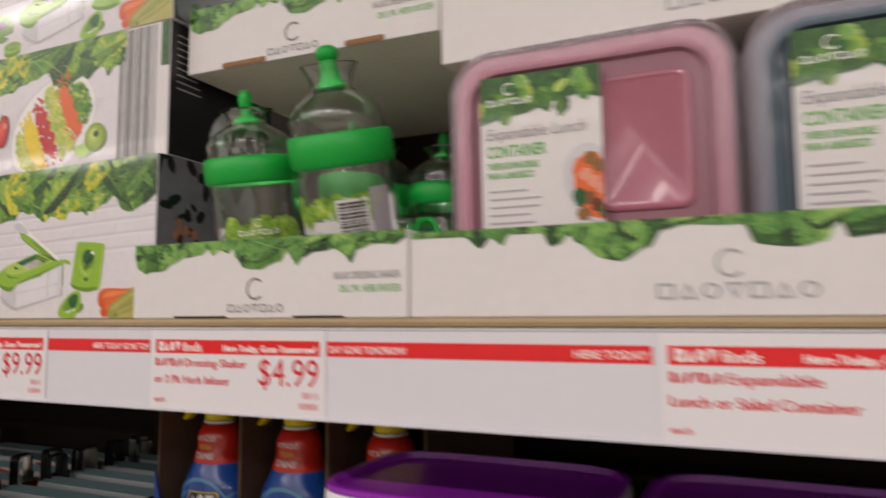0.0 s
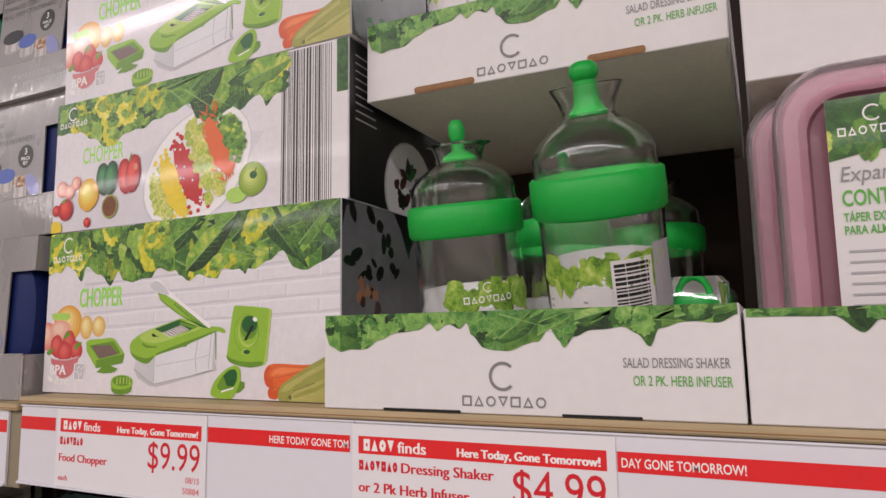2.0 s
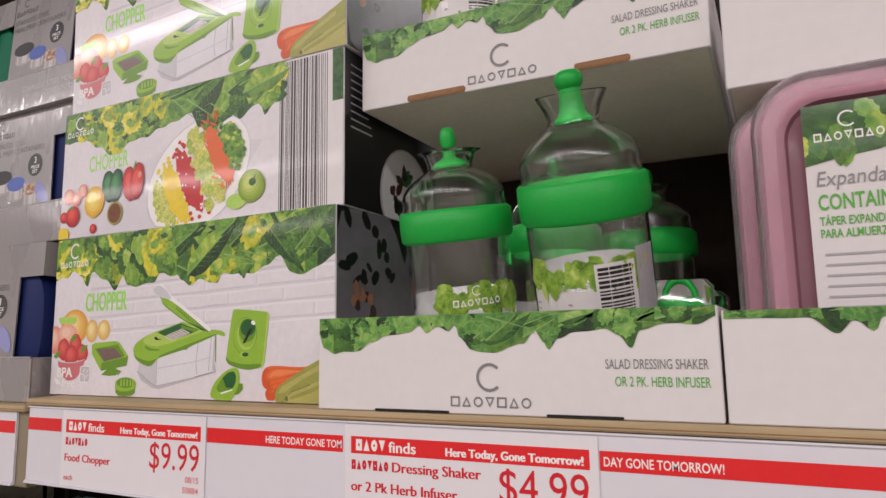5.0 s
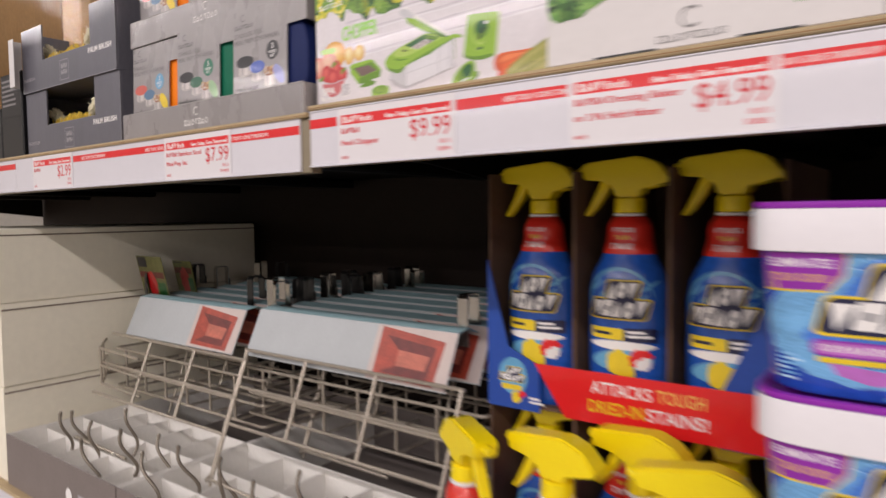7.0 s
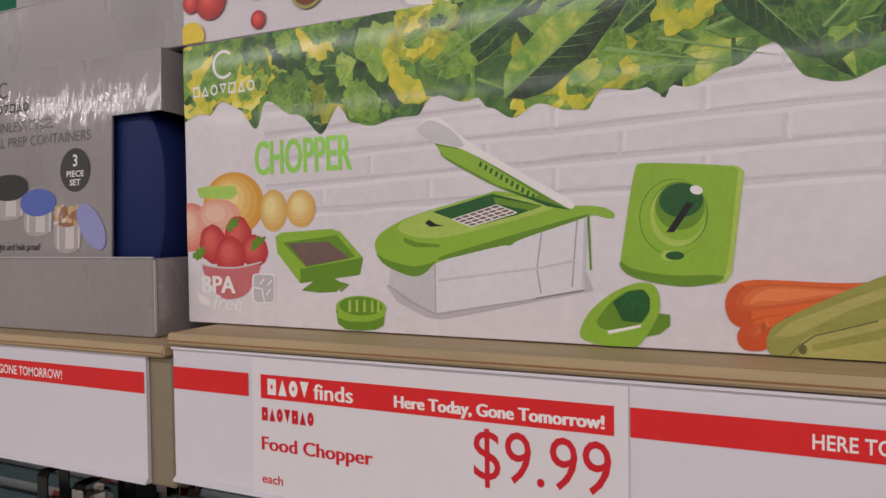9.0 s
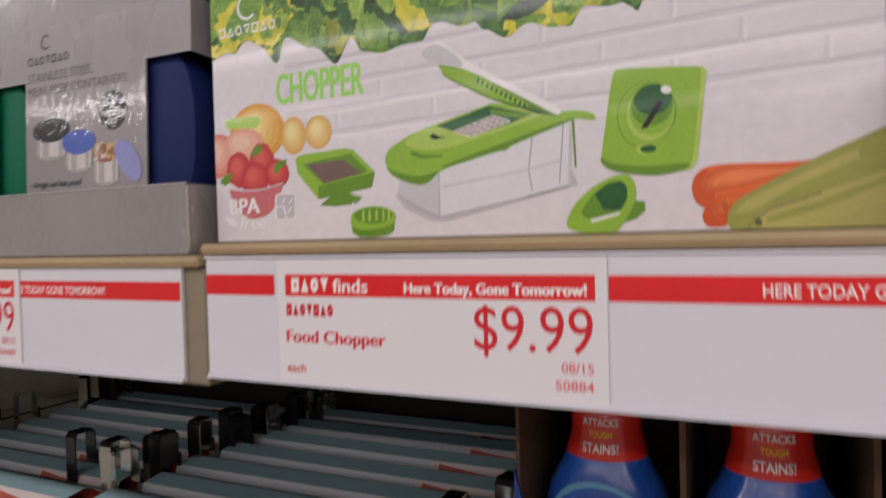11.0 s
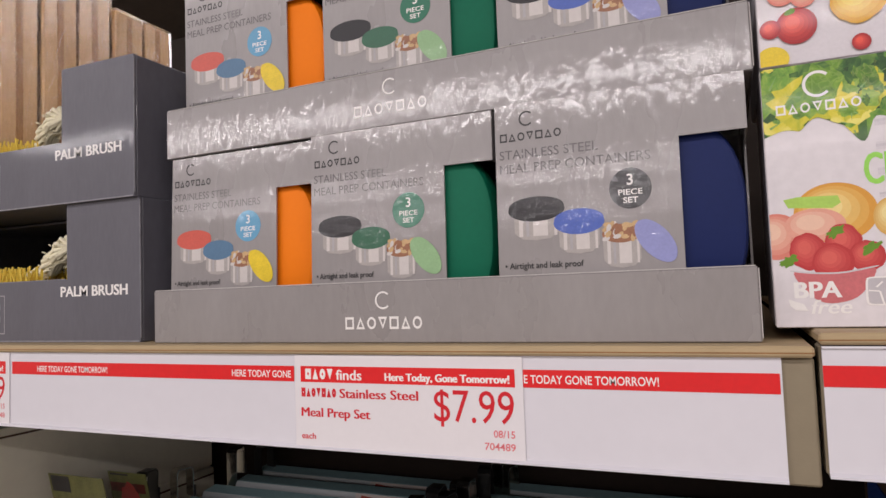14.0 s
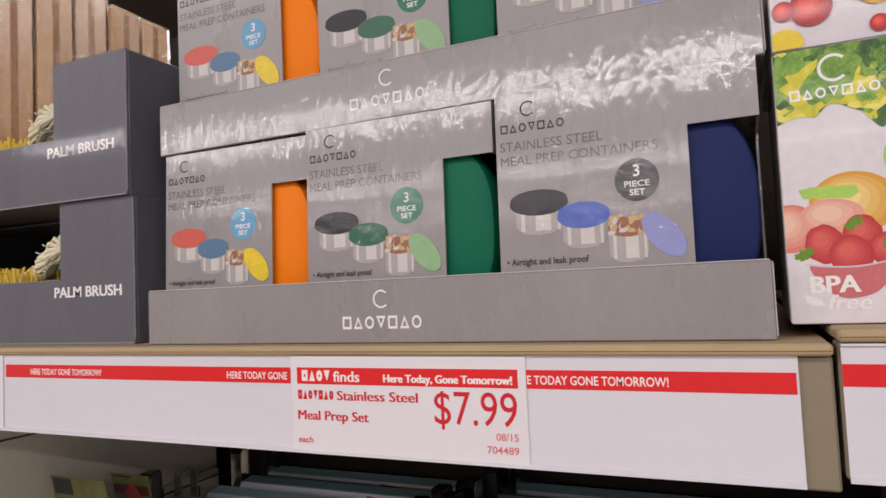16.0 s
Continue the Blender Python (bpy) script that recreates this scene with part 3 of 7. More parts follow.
def leaf_band(a, w, top, knots, seed, count, size, mats=None, long_from=0.45, yellows=(), tufts=None):
    """Salad leaves that hang from the top edge of a print down to an uneven hem. knots: (share of the width, depth)."""
    rng, start = random.Random(seed), a.lift
    if mats is None:
        mats = (LEAF_TRAY, LEAF_DARK, LEAF_TRAY, VEIN)

    def depth(x):
        t = min(max(x / w, 0.0), 1.0)
        for (p, d), (q, e) in zip(knots, knots[1:]):
            if t <= q:
                f = (t - p) / max(q - p, 1e-6)
                return d + (e - d) * f * f * (3 - 2 * f)
        return knots[-1][1]

    n = 220
    rough = [1 + 0.025 * math.sin(k * 0.41 + seed) + 0.03 * math.sin(k * 0.17 + 2 * seed) for k in range(n + 1)]
    
    def hem(x):
        q = min(max(x / w * n, 0.0), n - 0.001)
        k = int(q)
        return top - depth(x) * (rough[k] + (rough[k + 1] - rough[k]) * (q - k))

    low = [(w * k / n, hem(w * k / n)) for k in range(n + 1)]
    for k in range(0, n, 11):
        seg = low[k:k + 12]
        a.poly([(seg[0][0], top), (seg[-1][0], top)] + seg[::-1], mats[1] if (k // 11) % 3 else mats[0], rise=False)
    a.lift += a.step
    a.hem, thick, a.step = hem, a.step, 0.0000011
    for i in range(count):
        t = (i * 0.6180339 + 0.07 * rng.random()) % 1.0
        x = w * t
        d = depth(x)
        if t > long_from and rng.random() < 0.9:
            ln = size * rng.uniform(1.2, 2.0)
            romaine(a, x - ln * 0.35, top - d * rng.uniform(0.0, 0.9), ln, ln * rng.uniform(0.30, 0.46), rng.choice((35, 48, 60, -50, 25)) + rng.uniform(-12, 12), seed * 100 + i, mats)
        else:
            frilly(a, x, top - d * rng.uniform(0.0, 0.95), size * rng.uniform(0.35, 0.62), seed * 100 + i, (tufts or (mats,))[i % len(tufts or (mats,))])
    for t, d, r in yellows:
        frilly(a, w * t, top - d, r * 1.25, int(1000 * t), (LEAF_YELLOW, LEAF_YELLOW, LETTUCE, VEIN))
        frilly(a, w * t + r * 0.9, top - d + r * 0.5, r * 0.8, int(900 * t), (LETTUCE, LEAF_YELLOW, LEAVES, VEIN))
    a.hem, a.step = None, thick
    return start + 3 * thick


# ---- the setting ----
def structure(name, bm, mat, label, category, smooth=0.0):
    return tagged(part(name, bm, mat, None, label, smooth), label, category, kind="structure")


structure("floor", box(-12, 9, -14, 6, -0.1, 0), FLOOR_TILE, "smooth grey shop floor", "floor")
structure("ceiling", box(-12, 9, -14, 6, 4.3, 4.4), CEILING_DARK, "dark open shop ceiling", "ceiling")
structure("wall_south", box(-12.2, 9.2, -14.2, -14, 0, 4.4), WALL_PAINT, "plain pale shop wall", "wall")
structure("wall_north", box(-12.2, 9.2, 6, 6.2, 0, 4.4), WALL_PAINT, "plain pale shop wall", "wall")
structure("wall_west", box(-12.2, -12, -14, 6, 0, 4.4), WALL_PAINT, "plain pale shop wall", "wall")
structure("wall_east", box(9, 9.2, -14, 6, 0, 4.4), WALL_PAINT, "plain pale shop wall", "wall")
for lx, ly in [(-1.0 + 3.6 * (k - 2), y) for y in ROWS_Y for k in range(5)]:
    fx = thing("ceiling_light", "long white ceiling tube light fixture", "light", pose(lx, ly, 3.67), "tube lights over the aisles")
    part("housing", box(-1.78, 1.78, -0.1, 0.1, 0.0, 0.07, 0.01), FIXTURE, fx)
    for sx in (-1.2, 1.2):
        part("hanger", wire([(sx, 0, 0.07), (sx, 0, 0.63)], 0.004, 6), STEEL_TAUPE, fx)

FRONT, BACK = 0.490, 1.16
TOP_R, TOP_L, DECK = 1.455, 1.449, 0.80
RAIL_L = TOP_L + 0.002
SEAM = -0.801


def shelf(name, x0, x1, top, label, strip_to=None):
    """A steel shelf with a fibreboard top and a channel for price strips along its front."""
    s = thing(name, label, "shelf")
    part("board", box(x0, x1, FRONT - 0.004, BACK, top - 0.0055, top, 0.0012), SHELF_WOOD, s, "pale fibreboard shelf top")
    part("edge_groove", box(x0, x1, FRONT - 0.0043, FRONT - 0.0041, top - 0.0036, top - 0.0030), KRAFT_EDGE, s, "dark layer line in the board edge")
    part("front_rail", box(x0, x1, FRONT + 0.0015, FRONT + 0.018, top - 0.066, top - 0.006, 0.001), STEEL_TAUPE, s, "taupe steel front rail")
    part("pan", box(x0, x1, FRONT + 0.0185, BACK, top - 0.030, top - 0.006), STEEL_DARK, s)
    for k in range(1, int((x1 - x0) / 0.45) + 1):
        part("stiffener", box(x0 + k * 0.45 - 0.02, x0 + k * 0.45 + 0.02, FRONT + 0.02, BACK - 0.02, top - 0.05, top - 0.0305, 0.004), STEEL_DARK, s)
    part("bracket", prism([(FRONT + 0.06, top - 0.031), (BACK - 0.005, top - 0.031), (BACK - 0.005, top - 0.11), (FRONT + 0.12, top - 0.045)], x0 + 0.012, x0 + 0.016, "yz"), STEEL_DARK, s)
    return s


shelf("shelf", SEAM + 0.001, 0.75, TOP_R, "steel shelf with fibreboard top and white price rail")
shelf("shelf", -3.2, SEAM - 0.001, TOP_L, "steel shelf with fibreboard top and white price rail")
deck = thing("shelf", "lower steel shelf deck with pale fibreboard top", "shelf")
part("board", box(-3.2, 0.75, FRONT - 0.004, BACK, DECK - 0.008, DECK, 0.0012), SHELF_WOOD, deck)
part("front_rail", box(-3.2, 0.75, FRONT + 0.0015, FRONT + 0.018, DECK - 0.066, DECK - 0.0085, 0.001), STRIP_WHITE, deck)
part("pan", box(-3.2, 0.75, FRONT + 0.0185, BACK, DECK - 0.03, DECK - 0.0085), STEEL_DARK, deck)
base = thing("shelf", "dark steel plinth shelf close to the floor", "shelf")
part("kickplate", box(-3.2, 0.75, FRONT + 0.03, FRONT + 0.034, 0, 0.14), STEEL_TAUPE, base)
part("board", box(-3.2, 0.75, FRONT, BACK, 0.14, 0.17, 0.002), SHELF_WOOD, base)
rack = thing("shelving_frame", "dark steel shelving frame with back panels", "shelving")
part("back_panel", box(-3.2, 0.75, BACK + 0.001, BACK + 0.02, 0, 2.02), BACK_BROWN, rack, "dark brown steel back panel")
for ux in (-3.2, SEAM, 0.75):
    part("upright", box(ux - 0.02, ux + 0.02, BACK + 0.021, BACK + 0.08, 0, 2.1, 0.003), STEEL_DARK, rack)


# ---- price strips and tags ----
def strip(x0, x1, top, label="white price strip with a red band"):
    s = thing("price_strip", label, "price strip", pose(0, FRONT, 0), "price strips along the shelf")
    pts = [(0.0012, top - 0.0665), (-0.0026, top - 0.0665), (-0.0026, top - 0.0655), (-0.0008, top - 0.064), (-0.0008, top - 0.0078), (-0.0022, top - 0.0072), (-0.0022, top - 0.0062), (0.0012, top - 0.0062)]
    part("channel", prism(pts, x0, x1, "yz"), STRIP_WHITE, s)
    return s


def band(s, x0, x1, top, words=()):
    a = Art(0.0011)
    a.rect(x0, top - 0.0250, x1, top - 0.0152, RED)
    for txt, x, w in words:
        a.text(txt, x, top - 0.0226, 0.0046, PINK_PRINT if len(txt) > 90 else WHITE_PRINT, w)
    a.emit("red_band", s, on_front())


def price_tag(x0, x1, top, lines, price, small, blocks=7):
    """A card tag with a red head, two lines of wording and a large price. x0..x1: the red head."""
    t = thing("price_tag", "white card price tag with red head reading %s" % price, "price tag", pose(0, FRONT - 0.0012, 0), "price tags along the shelf")
    part("card", box(x0 - 0.0045, x1 + 0.0045, -0.0005, 0.0, top - 0.0655, top - 0.0082), TAG_CARD, t)
    w = x1 - x0
    a = Art(0.0006)
    y = top - 0.0250
    a.rect(x0, y, x1, y + 0.0100, RED)
    a.wordmark(x0 + 0.003, x0 + 0.0245, y + 0.0018, 0.0066, WHITE_PRINT, 4, 0.24)
    a.text("finds", x0 + 0.0262, y + 0.0018, 0.0064, WHITE_PRINT, 0.0180, weight=0.004, bold=0.0004)
    a.text("Here Today, Gone Tomorrow!", x1 - 0.0035, y + 0.0020, 0.0046, WHITE_PRINT, 0.078, "right", weight=0.010, bold=0.0005)
    yy = y - 0.0092
    for k, (brand, txt, wd) in enumerate(lines):
        x = x0
        if brand:
            a.wordmark(x, x + 0.0265, yy, 0.0056, RED_TEXT, blocks, 0.22)
            x += 0.0285
        if txt:
            a.text(txt, x, yy, 0.0058, RED_TEXT, wd, weight=0.0, bold=0.0006)
        yy -= 0.0122
    if price:
        a.text(price, x1 - 0.001, y - 0.0203, 0.0188, RED_TEXT, 0.0485, "right", weight=0.0)
    a.text("each", x0, top - 0.0602, 0.0038, RED_TEXT, 0.0105)
    if small:
        a.text(small[0], x1 - 0.001, top - 0.0528, 0.0040, PINK_PRINT, 0.0125, "right")
        a.text(small[1], x1 - 0.001, top - 0.0598, 0.0040, PINK_PRINT, 0.0150 + 0.003 * (len(small[1]) - 5), "right")
    a.emit("lettering", t, on_front())


s1 = strip(SEAM + 0.002, -0.485, TOP_R)
band(s1, SEAM + 0.002, -0.757, TOP_R)
band(s1, -0.601, -0.4885, TOP_R, [("HERE TODAY GONE TOM", -0.549, 0.0595)])
s2 = strip(-0.4845, 0.75, TOP_R)
band(s2, -0.332, -0.127, TOP_R, [("DAY GONE TOMORROW!", -0.330, 0.056), ("HERE TODAY", -0.169, 0.040)])
band(s2, 0.033, 0.70, TOP_R, [("HERE TODAY GONE TOMORROW!", 0.10, 0.08)])
s3 = strip(-1.60, -0.816, RAIL_L)
band(s3, -0.9435, -0.817, RAIL_L, [("E TODAY GONE TOMORROW!", -0.943, 0.071)])
band(s3, -1.370, -1.0955, RAIL_L, [("HERE TODAY GONE TOMORROW!", -1.340, 0.077), ("HERE TODAY GONE", -1.146, 0.048)])
s4 = strip(-3.2, -1.601, RAIL_L)
band(s4, -2.2, -1.601, RAIL_L, [("HERE TODAY GONE TOMORROW!", -1.76, 0.077)])
price_tag(-0.750, -0.606, TOP_R, [(True, "", 0), (False, "Food Chopper", 0.0525)], "$9.99", ("08/15", "50884"))
price_tag(-0.482, -0.337, TOP_R, [(True, "Dressing Shaker", 0.0560), (False, "or 2 Pk Herb Infuser", 0.0700)], "$4.99", ("08/15", "50885"))
price_tag(-0.119, 0.026, TOP_R, [(True, "Expandable", 0.042), (False, "Lunch or Salad Container", 0.086)], "", None)
price_tag(-1.090, -0.948, RAIL_L, [(True, "Stainless Steel", 0.0535), (False, "Meal Prep Set", 0.0495)], "$7.99", ("08/15", "704489"))
price_tag(-1.520, -1.377, RAIL_L, [(True, "", 0)], "$2.99", ("08/15", "70448"))


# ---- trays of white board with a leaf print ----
# near-black colour paints in the shade at the back of the trays
SHADE_BOARD = surface("shade_toned_board", (48, 40, 35), 0.9, spec=0.1, var=0.12, scale=25)
TAN_LINING = surface("tan_corrugated_lining", (150, 112, 80), 0.8, var=0.2, scale=200)

def board_tray(name, label, w, d, h, mat, inner, m, wall=0.0022, rear=0.0):
    """An open display tray of folded board; rear: the height of its raised back board, coloured as the shade behind the
    goods.
    """
    t = thing(name, label, "display tray", m)
    part("base", box(0.001, w - 0.001, 0.001, d - 0.001, 0.0005, 0.003), TRAY_BASE if inner == TRAY_INSIDE else inner, t)
    part("front_panel", box(0, w, 0, wall, 0, h, 0.0006), mat, t)
    part("back_panel", box(0, w, d - wall, d, 0, h, 0.0006), mat, t)
    for x in (0, w - wall):
        part("side_panel", box(x, x + wall, wall + 0.0003, d - wall - 0.0003, 0, h, 0.0006), mat, t)
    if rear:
        # shade behind the goods, put into this board's colour
        part("back_riser", box(0.004, w - 0.004, d - wall - 0.003, d - wall - 0.0004, h * 0.5, rear, 0.0006), SHADE_BOARD, t, "raised back board coloured as deep shade")
    return t


def tray_print(t, w, h, seed, mark, words=True, slots=(), pressed=False):
    a = Art(0.0004, clip=(0.001, 0.001, w - 0.001, h))
    base = leaf_band(a, w, h, [(t, d * h) for t, d in TRAY_HEM], seed, 40, 0.021)
    a.clip, a.lift = None, base
    a.emblem(mark, h * 0.365, 0.0078, GREY_PRINT)
    a.wordmark(mark - 0.0245, mark + 0.0245, h * 0.075, 0.0056, GREY_PRINT)
    if words:
        a.text("SALAD DRESSING SHAKER", w - 0.0055, h * 0.455, 0.0050, GREY_PRINT, 0.0490, "right", weight=0.0)
        a.text("OR 2 PK. HERB INFUSER", w - 0.0050, h * 0.300, 0.0050, GREEN_TEXT, 0.0450, "right", weight=0.002)
    a.emit("print", t, on_front(), "green salad leaves and grey lettering")
    for x0, x1 in slots:
        if pressed:
            part("slot", prism(rounded(x0, 0.0002, x1, 0.0016, 0.0006, 3), -0.0005, 0.0008), BLACK_PRINT, t, "thin dark cut slot along the bottom")
            continue
        rim = part("slot", prism(rounded(x0, 0.0002, x1, 0.0046, 0.0018, 4), -0.0006, 0.0008), KRAFT_EDGE, t, "cut slot with brown board edge")
        part("slot_lining", prism(rounded(x0 + 0.0011, 0.0012, x1 - 0.0011, 0.0037, 0.0011, 4), -0.0009, -0.0007), TAN_LINING, rim)


W_A = 0.2345
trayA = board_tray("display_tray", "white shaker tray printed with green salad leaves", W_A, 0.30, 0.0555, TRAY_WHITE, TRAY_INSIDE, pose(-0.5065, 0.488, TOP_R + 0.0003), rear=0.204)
tray_print(trayA, W_A, 0.0555, 4, 0.116, True, ((0.042, 0.091), (0.148, 0.188)), True)
trayB = board_tray("display_tray", "white leaf-printed shaker tray stacked on another tray", W_A, 0.30, 0.056, TRAY_WHITE, TRAY_INSIDE, pose(-0.503, 0.532, 1.6605, 0.4, 0.6, 0))
tray_print(trayB, W_A, 0.056, 4, 0.108, True, ((0.038, 0.082), (0.156, 0.190)))
W_R = 0.36
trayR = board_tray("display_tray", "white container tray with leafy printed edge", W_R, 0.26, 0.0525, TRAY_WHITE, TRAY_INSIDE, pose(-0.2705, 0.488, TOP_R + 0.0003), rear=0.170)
a = Art(0.0004, clip=(0.001, 0.001, W_R - 0.001, 0.0525))
a.lift = leaf_band(a, W_R, 0.0525, [(t, d * 0.0525) for t, d in TRAY_HEM_WIDE], 7, 44, 0.021)
a.emblem(0.184, 0.0275, 0.0075, SHADOW_PRINT)
a.wordmark(0.146, 0.225, 0.009, 0.0085, SHADOW_PRINT)
a.emit("print", trayR, on_front(), "green salad leaves and a pale grey mark")
trayQ = board_tray("display_tray", "white container tray stacked above lunch boxes", W_R, 0.26, 0.055, TRAY_WHITE, TRAY_INSIDE, pose(-0.262, 0.520, 1.6270))
a = Art(0.0004, clip=(0.001, 0.001, W_R - 0.001, 0.055))
a.lift = leaf_band(a, W_R, 0.055, [(t, d * 0.055) for t, d in TRAY_HEM_WIDE], 7, 44, 0.021)
a.emblem(0.184, 0.0305, 0.0075, SHADOW_PRINT)
a.wordmark(0.146, 0.225, 0.010, 0.0085, SHADOW_PRINT)
a.emit("print", trayQ, on_front(), "green salad leaves and a pale grey mark")


# ---- dressing shakers ----
def shaker(name, label, hz, m, spin=0.0, small=False):
    """A clear shaker with a green band, a flared spout and a green stopper. hz: the band's height above the base."""
    s = thing(name, label, "shaker bottle", m, "dressing shakers in the trays")
    R = 0.0335 if small else 0.0352
    bh = 0.0190 if small else 0.0225
    top = hz + bh
    nk = top + (0.026 if small else 0.031)
    lip = nk + (0.011 if small else 0.017)
    outer = [(R - 0.004, 0.0), (R - 0.0008, 0.003), (R, 0.010), (R, hz), (R, top), (R - 0.001, top + 0.006)]
    for t, k in ((0.15, 0.985), (0.3, 0.955), (0.45, 0.90), (0.6, 0.815), (0.75, 0.685), (0.88, 0.55), (1.0, 0.43)):
        outer.append((R * k, top + 0.006 + (nk - top - 0.006) * t))
    outer += [(0.0145, nk + 0.003), (0.0165, nk + 0.009), (0.0205, lip)]
    inner = [(r - 0.0020, z + (0.0020 if z < 0.002 else 0)) for r, z in reversed(outer)]
    glass = part("bottle", lathe(outer + inner, 48, caps=(True, True)), PLASTIC_CLEAR, s, "clear plastic bottle", 50)
    glass.visible_shadow = False
    bandp = [(R + 0.0004, hz - 0.001), (R + 0.0024, hz + 0.001), (R + 0.0028, hz + bh / 2), (R + 0.0024, hz + bh - 0.0015), (R + 0.0004, hz + bh + 0.0003)]
    part("grip_band", lathe(bandp + [(R + 0.0002, hz + bh + 0.0003), (R + 0.0002, hz - 0.001)], 56, caps=(False, False)), GREEN_PLASTIC, s, "green rubber grip band", 60)
    q = 0.62 if small else 1.0
    st = [(0.0105, nk + 0.0005), (0.0112, nk + 0.002), (0.0095, nk + 0.004), (0.0075 * q, nk + 0.007), (0.0066 * q, lip - 0.003), (0.0060 * q, lip + 0.003)]
    for k in range(1, 8):
        t = k / 8 * math.pi
        st.append((0.0003 + 0.0080 * q * math.sin(t * 0.82 + 0.55) ** 0.7, lip + 0.0078 - (0.0060 if not small else 0.0080) * math.cos(t * 0.82 + 0.55)))
    part("stopper", lathe(st, 24), GREEN_PLASTIC, s, "bright green plastic stopper", 50)
    lab = Art(0.0003, 0.00001)
    top_z, wid = (0.074, 0.056) if small else (0.088, 0.078)
    lab.rect(-wid / 2, 0.012, wid / 2, top_z - 0.018, WHITE_CARD, cells=16)
    rear = Art(0.0003, 0.00001)
    rear.rect(R * 2.0, 0.012, R * 4.25, top_z - 0.008, WHITE_CARD, cells=18)
    card, lab = lab, Art(0.0005, 0.00001)
    rng = random.Random(9)
    for k in range(60):
        t = (k * 0.618) % 1.0
        lab.leaf(-wid / 2 + wid * t * 0.98, top_z - rng.uniform(0.0, 0.012), rng.uniform(0.008, 0.017), rng.uniform(0.005, 0.010), rng.uniform(-140, -40), LETTUCE, k, 0.3, None)
    if not small:
        lab.rect(wid * 0.05, 0.012, wid * 0.34, top_z - 0.004, WHITE_CARD, cells=6)
        lab.barcode(wid * 0.07, 0.014, wid * 0.31, top_z - 0.006, BLACK_PRINT, 5, lying=True)
        lab.rect(wid * 0.36, 0.012, wid * 0.56, top_z + 0.002, SHADOW_PRINT, cells=3)
        lab.lines(-wid * 0.46, wid * 0.02, 0.062, 0.0011, 0.0036, 4, SHADOW_PRINT)
    else:
        lab.wordmark(-0.018, 0.012, 0.060, 0.0042, WHITE_PRINT)
        lab.emblem(-0.003, 0.069, 0.003, WHITE_PRINT)
        lab.text("8 oz capacity", -0.018, 0.0515, 0.0026, GREY_PRINT, 0.026)
    sp = radians(spin)
    wrap = lambda u, v, n: ((R + n) * math.sin(u / R + sp), -(R + n) * math.cos(u / R + sp), v)
    card.emit("label", s, wrap, "white label on the bottle")
    lab.emit("print", s, wrap, "green salad leaves and small print")
    rear.emit("rear_label", s, wrap, "plain white rear label")
    return s


zin = TOP_R + 0.0036
big = shaker("dressing_shaker", "tall clear dressing shaker with green band and stopper", 0.107, pose(-0.342, 0.556, zin + 0.006, 17, -1.2, 3), 6)
small = shaker("dressing_shaker", "short clear herb shaker with green band and stopper", 0.100, pose(-0.427, 0.547, zin + 0.004, 11, 0, 0), 44, True)
for x, y, ob in ((-0.392, 0.622, small), (-0.418, 0.725, big), (-0.334, 0.690, small)):
    copy_thing(ob, pose(x, y, zin, 0, 0, random.Random(x).uniform(-40, 40)))
for x, y, ob in ((-0.438, 0.578, big), (-0.355, 0.580, small), (-0.40, 0.66, big)):
    copy_thing(ob, pose(x, y, 1.6648, 0, 0, 10))


def herb_infuser(m):
    """A small clear infuser with a green cap and a ring handle, lying in the tray."""
    s = thing("herb_infuser", "small clear herb infuser with green cap", "herb infuser", m, "herb infusers in the tray")
    tube = part("tube", lathe([(0.010, 0.0), (0.0118, 0.002), (0.0122, 0.042), (0.0112, 0.042), (0.0108, 0.003), (0.009, 0.001)], 24), PLASTIC_CLEAR, s, "clear ribbed tube", 50)
    tube.visible_shadow = False
    pack = part("blister", loft([[(px, py, z) for px, py in rounded(-0.019 + e, -0.018 + e, 0.019 - e, 0.018 - e, 0.006, 4)] for z, e in ((0.0, 0.001), (0.002, 0.0), (0.066, 0.0), (0.070, 0.003))], caps=(True, True)), PLASTIC_CLEAR, s, "clear plastic blister shell", 40)
    pack.visible_shadow = False
    part("cap", lathe([(0.0128, 0.0425), (0.0135, 0.044), (0.0132, 0.055), (0.0112, 0.058), (0.004, 0.0585)], 24), GREEN_PLASTIC, s, "green plastic cap", 40)
    part("handle", wire([(0.0085 * math.cos(k * math.pi / 8), 0, 0.0585 + 0.009 * math.sin(k * math.pi / 8)) for k in range(9)], 0.0020, 8), GREEN_PLASTIC, s, "green ring handle", 60)
    return s


hi = herb_infuser(pose(-0.300, 0.578, zin + 0.001, 0, 0, 12))
copy_thing(hi, pose(-0.345, 0.700, zin + 0.001, 0, 0, 6))
copy_thing(hi, pose(-0.300, 0.705, zin + 0.001, 0, 0, -8))


# ---- lunch containers ----
SOFT_GREY = surface("mid_grey_print", (148, 144, 146), 0.4, var=0.05, scale=60)

